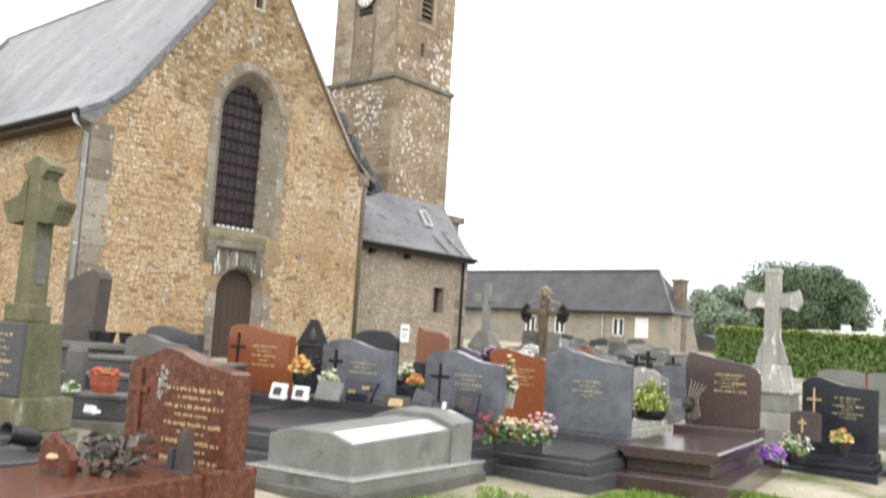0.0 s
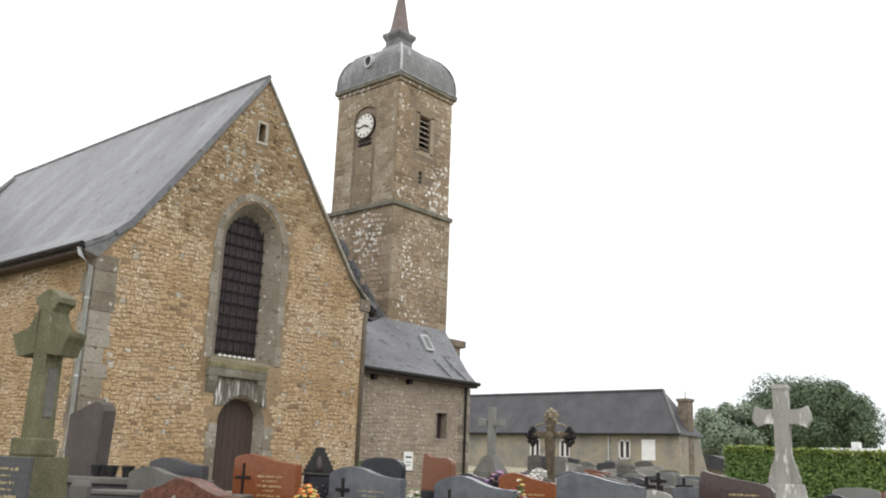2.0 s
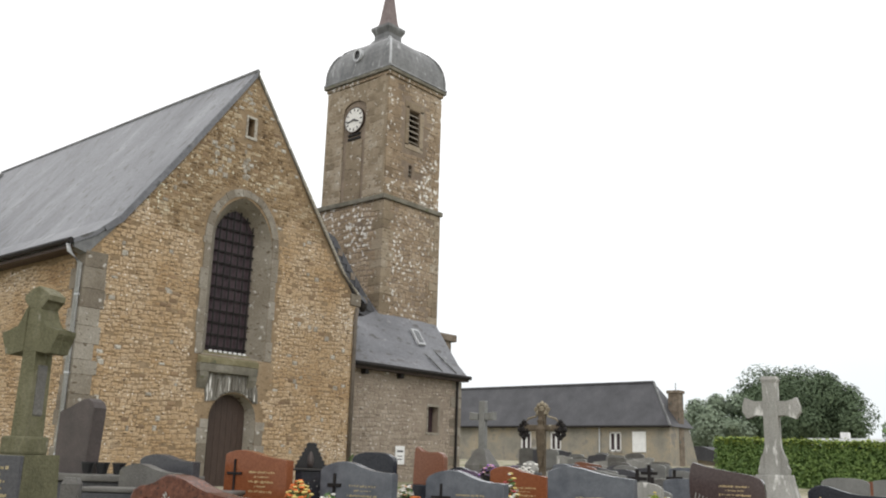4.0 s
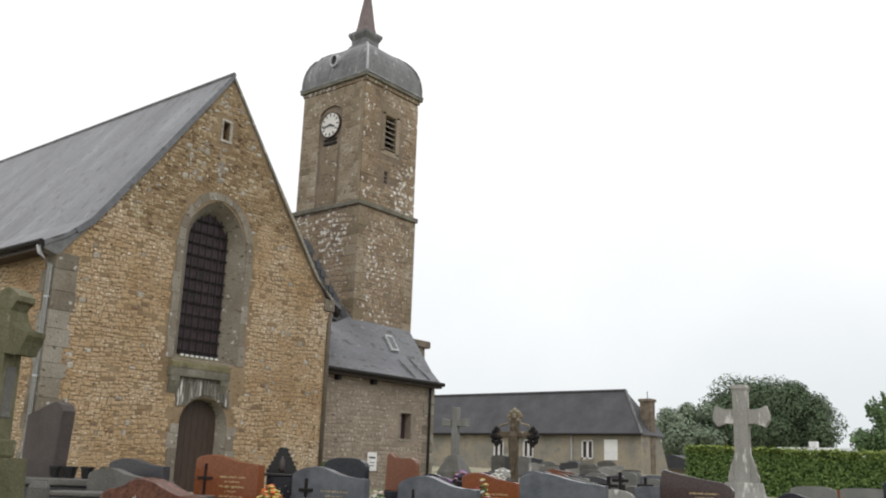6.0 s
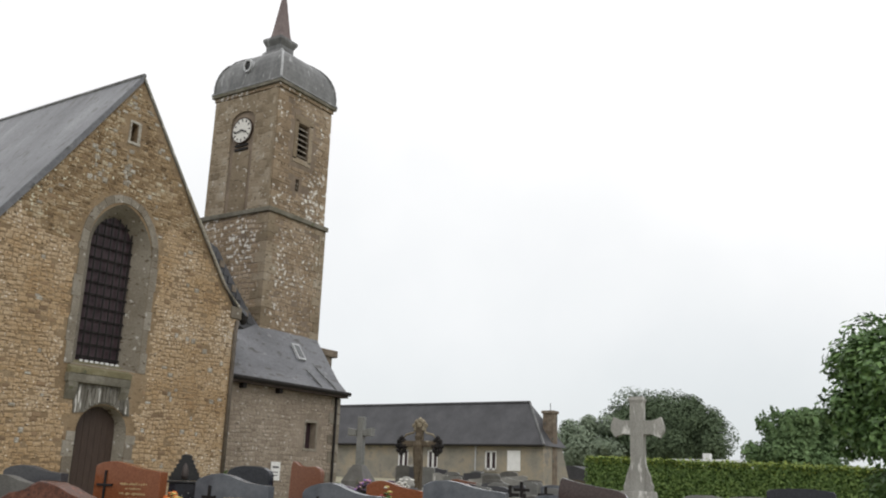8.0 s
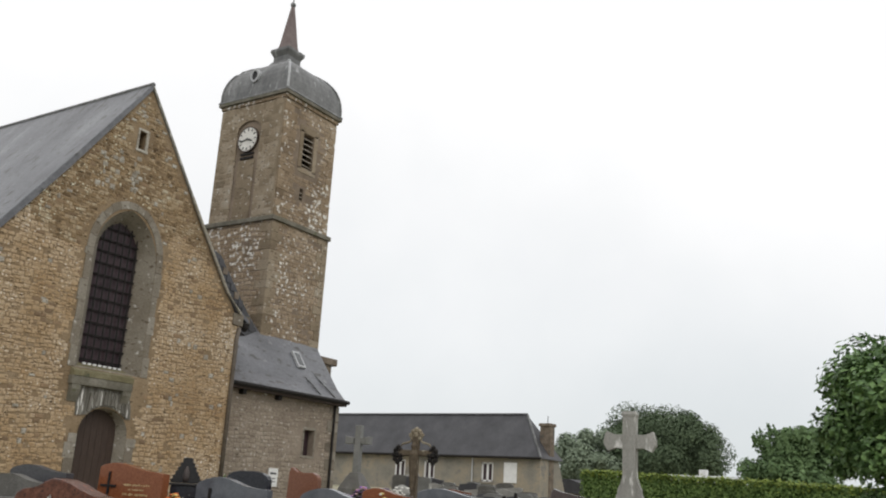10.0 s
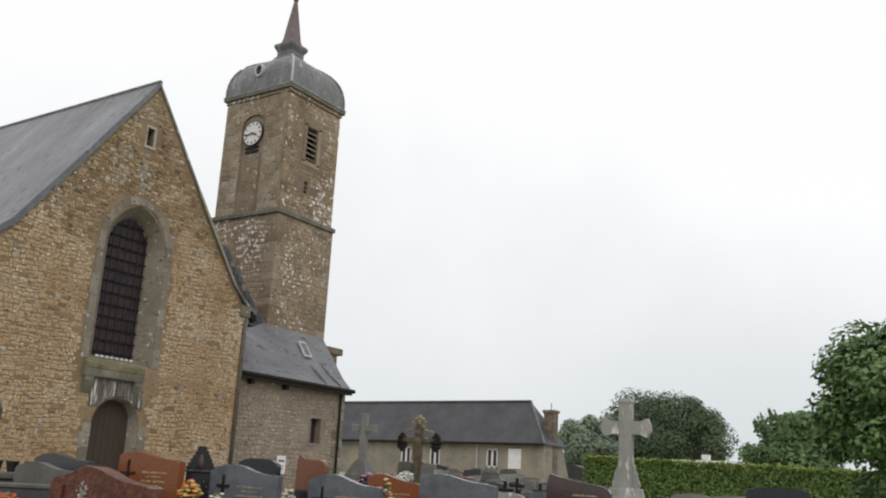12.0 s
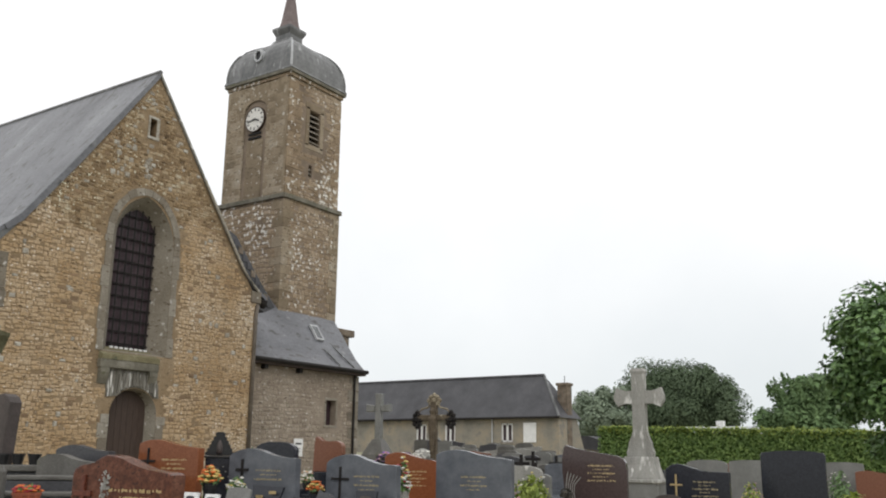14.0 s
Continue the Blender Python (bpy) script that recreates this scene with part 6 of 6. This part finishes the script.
plaque(5.88, 7.9, 0.97, 0.16, 0.12, PALECEMENT, "cream stone plaque on a grey slab", "flat", None)
plaque(4.66, 8.0, 0.86, 0.13, 0.07, WHITE, "small white plaque on a slab", "flat", None)
ob = thing("obelisk_plaque", pose(3.68, 5.07, 0.8, 0, 0, PHI), "small dark obelisk shaped memorial with pale figure", "plaque")
part("foot", box(-0.06, 0.06, -0.09, 0.11, 0, 0.025, 0.006), BROWNGREY, ob)
part("obelisk", square_loft([(0.036, 0.045, 0.025), (0.03, 0.036, 0.2), (0.022, 0.026, 0.25), (0.008, 0.01, 0.28)], 0.01, -0.03), BROWNGREY, ob)
part("pillar", square_loft([(0.02, 0.022, 0.025), (0.016, 0.018, 0.15)], -0.01, 0.06), DARKGREY, ob)
ob = thing("metal_flowers", pose(3.34, 5.26, 0.785, 0, 0, PHI), "dark pewter spray of metal flowers and leaves", "ornament")
rng = np.random.default_rng(51)
c = rng.uniform((-0.14, -0.2, 0.02), (0.14, 0.2, 0.25), (130, 3))
leaf_mesh("leaves", c, np.tile((0, 0, 1.0), (130, 1)), 0.046, PEWTER, ob, 1.0, 51)
bm = bmesh.new()
for i in range(7):
    lathe([(0.006, -0.02), (0.025, 0), (0.03, 0.015), (0.01, 0.024)], 8, bm, tuple(rng.uniform((-0.1, -0.14, 0.12), (0.1, 0.14, 0.22))))
part("blossom", bm, PEWTER, ob)
bm = tube([(0, 0, 0), (0.02, 0, 0.22)], 0.012, 6)
part("stem", bm, PEWTER, ob)
ob = thing("rose_plaque", pose(3.07, 5.36, 0.78, 0, 0, PHI), "pink brown stone plaque with a pale flower", "plaque")
bm = prism([(-0.13, 0.02), (-0.15, 0.12), (-0.1, 0.2), (-0.02, 0.19), (0.04, 0.26), (0.12, 0.21), (0.16, 0.1), (0.13, 0.02)], "x", -0.03, 0.03, 0.012)
part("body", bm, RED, ob)
part("flower", lathe([(0.01, -0.02), (0.045, 0), (0.03, 0.02)], 8, at=(-0.035, 0, 0.12)), F_PEACH, ob)
part("stand", box(-0.05, 0.08, -0.1, 0.1, 0, 0.03), BROWNGREY, ob)
ob = thing("vase", pose(3.45, 6.5, 0.77, 0, 0, PHI), "black stone vase lying on a slab", "vase")
bm = lathe([(0.04, 0), (0.07, 0.08), (0.06, 0.2), (0.085, 0.26), (0.07, 0.25), (0.03, 0.1)], 14)
bmesh.ops.transform(bm, matrix=Matrix.Translation((0.05, 0, 0.085)) @ Matrix.Rotation(radians(-80), 4, "Y"), verts=bm.verts)
part("body", bm, BLACK, ob, smooth=True)
part("foot", box(0.0, 0.12, -0.06, 0.06, 0, 0.05, 0.01), BLACK, ob)
for x, y in ((6.5, 11.42), (6.62, 11.27), (6.75, 11.1), (6.9, 10.9)):
    pt = thing("flower_pot", pose(x, y, 1.412), "small empty black flower pot on a ledge", "pot", "pots on the ledge")
    part("body", lathe([(0.06, 0), (0.08, 0.12), (0.09, 0.12), (0.09, 0.145), (0.07, 0.145), (0.06, 0.08)], 10), BLACK, pt)
lg2 = ground_z(6.6, 10.9)
led = thing("grave", pose(6.65, 11.05, lg2, 0, 0, -52), "low dark granite grave with a cement ledge", "grave", "graves in the churchyard")
part("footing", box(-1.1, 1.1, -0.65, 0.65, -0.2, 0.3, 0.015), DARKGREY, led)
part("slab", box(-1.0, 1.0, -0.35, 0.55, 0.3, 1.33 - lg2, 0.02), DARKGREY, led)
part("ledge", box(-1.0, 1.0, -0.42, 0.6, 1.332 - lg2, 1.41 - lg2, 0.015), DAMPCEMENT, led)
lg3 = ground_z(5.3, 9.0)
led = thing("grave", pose(5.75, 9.3, lg3, 0, 0, -52), "stepped dark granite grave with pale ledges", "grave", "graves in the churchyard")
part("footing", box(-1.0, 1.2, -0.9, 0.95, -0.2, 0.3, 0.015), DAMPCEMENT, led)
for y0, y1, top, over in ((-0.75, -0.2, 0.96, 0.05), (-0.18, 0.3, 1.13, 0.04), (0.32, 0.85, 1.3, 0.05)):
    part("slab", box(-0.62, 1.1, y0, y1, 0.302, top - 0.05 - lg3, 0.02), DARKGREY, led)
    part("ledge", box(-0.64, 1.12, y0 - over * 0.5, y1, top - 0.048 - lg3, top - lg3, 0.015), DAMPCEMENT, led)
post = thing("stone_post", pose(5.18, 9.3, ground_z(5.18, 9.3), 0, 0, -40), "narrow grey stone post beside a stepped grave", "post")
part("shaft", square_loft([(0.09, 0.1, -0.1), (0.085, 0.095, 0.94), (0.06, 0.07, 1.0)], 0, 0), DAMPCEMENT, post)
g4 = ground_z(3.6, 6.65)
led = thing("grave", pose(3.6, 6.65, g4, 0, 0, PHI), "dark granite slab grave beside a mossy cross", "grave", "graves in the churchyard")
part("footing", box(-1.3, 1.0, -0.62, 0.5, -0.2, 0.2, 0.015), CEMENT, led)
part("slab", box(-1.2, 0.9, -0.52, 0.42, 0.2, 0.77 - g4, 0.02), DARKGREY, led)
red = next(o for o in bpy.data.objects if o.get("label", "").startswith("polished red granite"))
st = next(o for o in red.children if o.name.startswith("stele") and "base" not in o.name)
rng = np.random.default_rng(71)
a, r = rng.uniform(0, 6.28, 60), rng.uniform(0, 1, 60) ** 0.7
c = np.stack([np.full(60, -0.085), 0.15 + 0.055 * r * np.cos(a), 1.08 + 0.11 * r * np.sin(a)], 1)
leaf_mesh("carving", c, np.tile((-1.0, 0, 0), (60, 1)), 0.018, PALECEMENT, st, 0.3, 71, "pale carved rose")["kind"] = "stuff"

sign = thing("notice_board", pose(23.15, 21.5, 1.9), "white paper notice with grey lines on the annex wall", "sign")
part("board", box(-0.22, 0.22, -0.06, -0.032, -0.3, 0.3, 0.005), WHITE, sign)
part("stroke", box(-0.15, 0.15, -0.064, -0.06, 0.1, 0.16), DARKGREY, sign)
part("stroke", box(-0.12, 0.12, -0.064, -0.06, -0.05, -0.02), DARKGREY, sign)
part("stroke", box(-0.15, 0.1, -0.064, -0.06, -0.15, -0.12), DARKGREY, sign)


# ---- wall stones, one by one ----
def inside(poly, x, z):
    c = False
    for (x0, z0), (x1, z1) in zip(poly, poly[1:] + poly[:1]):
        if (z0 > z) != (z1 > z) and x < (x1 - x0) * (z - z0) / (z1 - z0) + x0:
            c = not c
    return c


def courses(u0, u1, z0, z1, tall, long, keep, seed):
    """Uneven courses of stones: (middle u, middle z, width, height, how far it stands out)."""
    rnd = random.Random(seed)
    out = []
    z = z0
    while z < z1:
        h = rnd.uniform(*tall)
        u = u0 - rnd.uniform(0, long[1])
        while u < u1:
            w = rnd.uniform(*long)
            a, b = max(u, u0), min(u + w, u1)
            wave = 0.03 * math.sin(u * 1.7 + z) + 0.025 * math.sin(u * 4.3 + z * 3)
            if b - a > 0.06 and rnd.random() > 0.04 and all(keep(x, v) for x in (a, (a + b) / 2, b) for v in (z + wave, z + wave + h)):
                out.append(((a + b) / 2, z + wave + h / 2 + rnd.uniform(-0.016, 0.016), (b - a) - rnd.uniform(0.008, 0.03), h * rnd.uniform(0.7, 1.0), rnd.uniform(0.004, 0.018)))
            u += w
        z += h
    return out


def stone_block(rnd):
    """A unit stone: a rough face stands out from a wider back; x across, y out of the wall (minus), z up."""
    j = lambda k: rnd.uniform(-k, k)
    back = [(-1 + j(0.06), 0, -1 + j(0.1)), (1 + j(0.06), 0, -1 + j(0.1)), (1 + j(0.06), 0, 1 + j(0.1)), (-1 + j(0.06), 0, 1 + j(0.1))]
    face = [(x * (0.8 + j(0.1)), -1 + j(0.25), z * (0.72 + j(0.14))) for x, _, z in back]
    mid = (j(0.2), -1.15, j(0.2))
    return back + face + [mid]


FACES = [(0, 1, 5, 4), (1, 2, 6, 5), (2, 3, 7, 6), (3, 0, 4, 7), (4, 5, 8), (5, 6, 8), (6, 7, 8), (7, 4, 8)]


def stone_field(stones, place, mat, parent, name, seed, label=""):
    """All the stones of a wall as one mesh."""
    rnd = random.Random(seed)
    pts, faces = [], []
    for u, z, w, h, d in stones:
        k = len(pts)
        for a, b, c in stone_block(rnd):
            pts.append(church_at @ Vector(place(u + a * w / 2, b * d, z + c * h / 2)))
        faces += [[k + i for i in f] for f in FACES]
    me = bpy.data.meshes.new(name)
    me.from_pydata([tuple(p) for p in pts], [], faces)
    me.materials.append(mat)
    o = new(name, me)
    o.parent = parent
    o["kind"] = "stuff"
    if label:
        o["label"] = label
    return o


WIN_CLEAR = arch(13.74, 16.23, 3.7, 7.3, 8.86)
DOOR_CLEAR = arch(14.14, 16.08, 0.4, 2.6, 3.55)
PANEL = [(13.84, 3.3), (13.84, 4.1), (16.12, 4.1), (16.12, 3.3)]
SLIT_CLEAR = [(14.68, 10.2), (14.68, 11.06), (15.2, 11.06), (15.2, 10.2)]


def gable_keep(x, z):
    top = EAVE + (APEX - EAVE) * (1 - abs(x - GXM) / (GXM - GX0))
    return z < top - 0.06 and not any(inside(p, x, z) for p in (WIN_CLEAR, DOOR_CLEAR, PANEL, SLIT_CLEAR))


gable_stones = courses(GX0 + 0.3, GX1 - 0.25, 0.7, APEX, (0.06, 0.125), (0.08, 0.26), gable_keep, 21)
near = [s for s in gable_stones if s[1] < 4.2 and s[0] < 14.0][:300]
chosen = set(near)
rnd = random.Random(24)
rest = [s for s in gable_stones if s not in chosen]
kinds = [rnd.random() * (0.04 if abs(s[0] - 14.93) < 0.17 and 8.9 < s[1] < 10.35 else 0.12 if abs(s[0] - 14.2 - (s[1] - 9.8) * 0.35) < 0.28 and 9.0 < s[1] < 10.9 else 0.1 if s[1] > 11.1 else 0.45 if s[0] - GX0 < 1.1 and s[1] < 6.5 else 1.0) for s in rest]
front = lambda u, d, z: (u, GY + d, z)
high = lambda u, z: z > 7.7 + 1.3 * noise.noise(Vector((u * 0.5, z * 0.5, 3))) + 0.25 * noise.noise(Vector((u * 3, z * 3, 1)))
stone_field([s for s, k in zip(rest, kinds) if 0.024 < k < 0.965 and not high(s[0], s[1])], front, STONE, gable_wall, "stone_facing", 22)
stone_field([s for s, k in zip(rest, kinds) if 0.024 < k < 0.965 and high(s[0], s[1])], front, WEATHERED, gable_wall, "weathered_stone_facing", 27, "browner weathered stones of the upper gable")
stone_field([(u, z, min(w, 0.16), h * 1.25, d + 0.004) for (u, z, w, h, d), k in zip(rest, kinds) if k <= 0.024], front, ODDSTONE, gable_wall, "pale_stone_facing", 25, "scattered pale grey stones")
stone_field([s for s, k in zip(rest, kinds) if k >= 0.965], front, DARKSTONE, gable_wall, "dark_stone_facing", 26, "scattered dark brown stones")
rnd = random.Random(23)
for u, z, w, h, d in near:
    me = bpy.data.meshes.new("stone")
    me.from_pydata([tuple(church_at @ Vector((u + a * w / 2, GY + b * d, z + c * h / 2))) for a, b, c in stone_block(rnd)], [], FACES)
    me.materials.append(STONE)
    new("stone", me).parent = gable_wall

stone_field(courses(GY + 0.5, 36, 0.7, EAVE - 0.15, (0.07, 0.1), (0.16, 0.34), lambda u, z: True, 31), lambda u, d, z: (GX0 + d, u, z), STONE, side_wall, "stone_facing", 32)
stone_field(courses(GX1 + 0.02, AX1 - 0.3, 0.7, AEAVE - 0.15, (0.09, 0.17), (0.12, 0.36), lambda x, z: not (24.38 < x < 25.28 and 2.5 < z < 3.8), 41), lambda u, d, z: (u, AY + d, z), ANNEXSTONE, annex_wall, "stone_facing", 42)
stone_field(courses(TX0 + 0.3, TX1 - 0.25, 6.3, STRING - 0.1, (0.12, 0.2), (0.14, 0.4), lambda x, z: True, 51), lambda u, d, z: (u, TY0 + d, z), TOWERSTONE, tower, "stone_facing", 52)
stone_field(courses(TY0 + 0.3, TY1 - 0.1, 6.3, STRING - 0.1, (0.14, 0.22), (0.16, 0.45), lambda x, z: True, 53), lambda u, d, z: (TX0 + d, u, z), TOWERSTONE, tower, "stone_facing", 54)
stone_field(courses(BX0 + 0.3, BX1 - 0.25, STRING + 0.12, DOME - 0.4, (0.12, 0.2), (0.14, 0.4), lambda x, z: not (24.18 < x < 25.34 and 13.38 < z < 15.4) and not (24.44 < x < 24.8 and 12.22 < z < 12.86), 55), lambda u, d, z: (u, BY0 + d, z), TOWERSTONE, tower, "stone_facing", 56)
for y0, y1, k in ((BY0 + 0.1, CY - 0.64, 57), (CY + 0.64, BY1 - 0.06, 58)):
    stone_field(courses(y0, y1, STRING + 0.14, DOME - 0.4, (0.26, 0.34), (0.3, 0.55), lambda x, z: True, k), lambda u, d, z: (BX0 - 0.07 + d * 0.5, u, z), TOWERASHLAR, tower, "stone_facing", k + 10)


# ---- grass along the path ----
rng = np.random.default_rng(81)
blades = []
for x0, x1, y0, y1, k in ((7.7, 9.6, 4.45, 5.2, 6500), (5.8, 7.8, 5.3, 5.85, 2200), (9.0, 10.8, 3.7, 4.35, 4200), (8.4, 9.6, 7.0, 7.6, 500), (10.5, 12.5, 6.7, 7.4, 500)):
    p = rng.uniform((x0, y0), (x1, y1), (k, 2))
    keep = [noise.noise(Vector((a * 1.6, b * 1.6, 5))) > -0.15 for a, b in p]
    blades.append(p[np.array(keep)])
p = np.concatenate(blades)
n = len(p)
lean = rng.normal(0, 0.03, (n, 2))
tall = rng.uniform(0.025, 0.085, n)
wide = rng.normal(0, 0.008, (n, 2))
z = np.array([ground_z(a, b) for a, b in p]) - 0.01
pts = np.stack([np.column_stack([p - wide, z]), np.column_stack([p + wide, z]), np.column_stack([p + lean, z + tall])], 1).reshape(-1, 3)
me = bpy.data.meshes.new("grass")
me.from_pydata(pts.tolist(), [], np.arange(3 * n).reshape(-1, 3).tolist())
me.materials.append(GRASS)
tagged(new("grass", me), "tufts of bright green grass along the gravel path", "grass", kind="stuff")
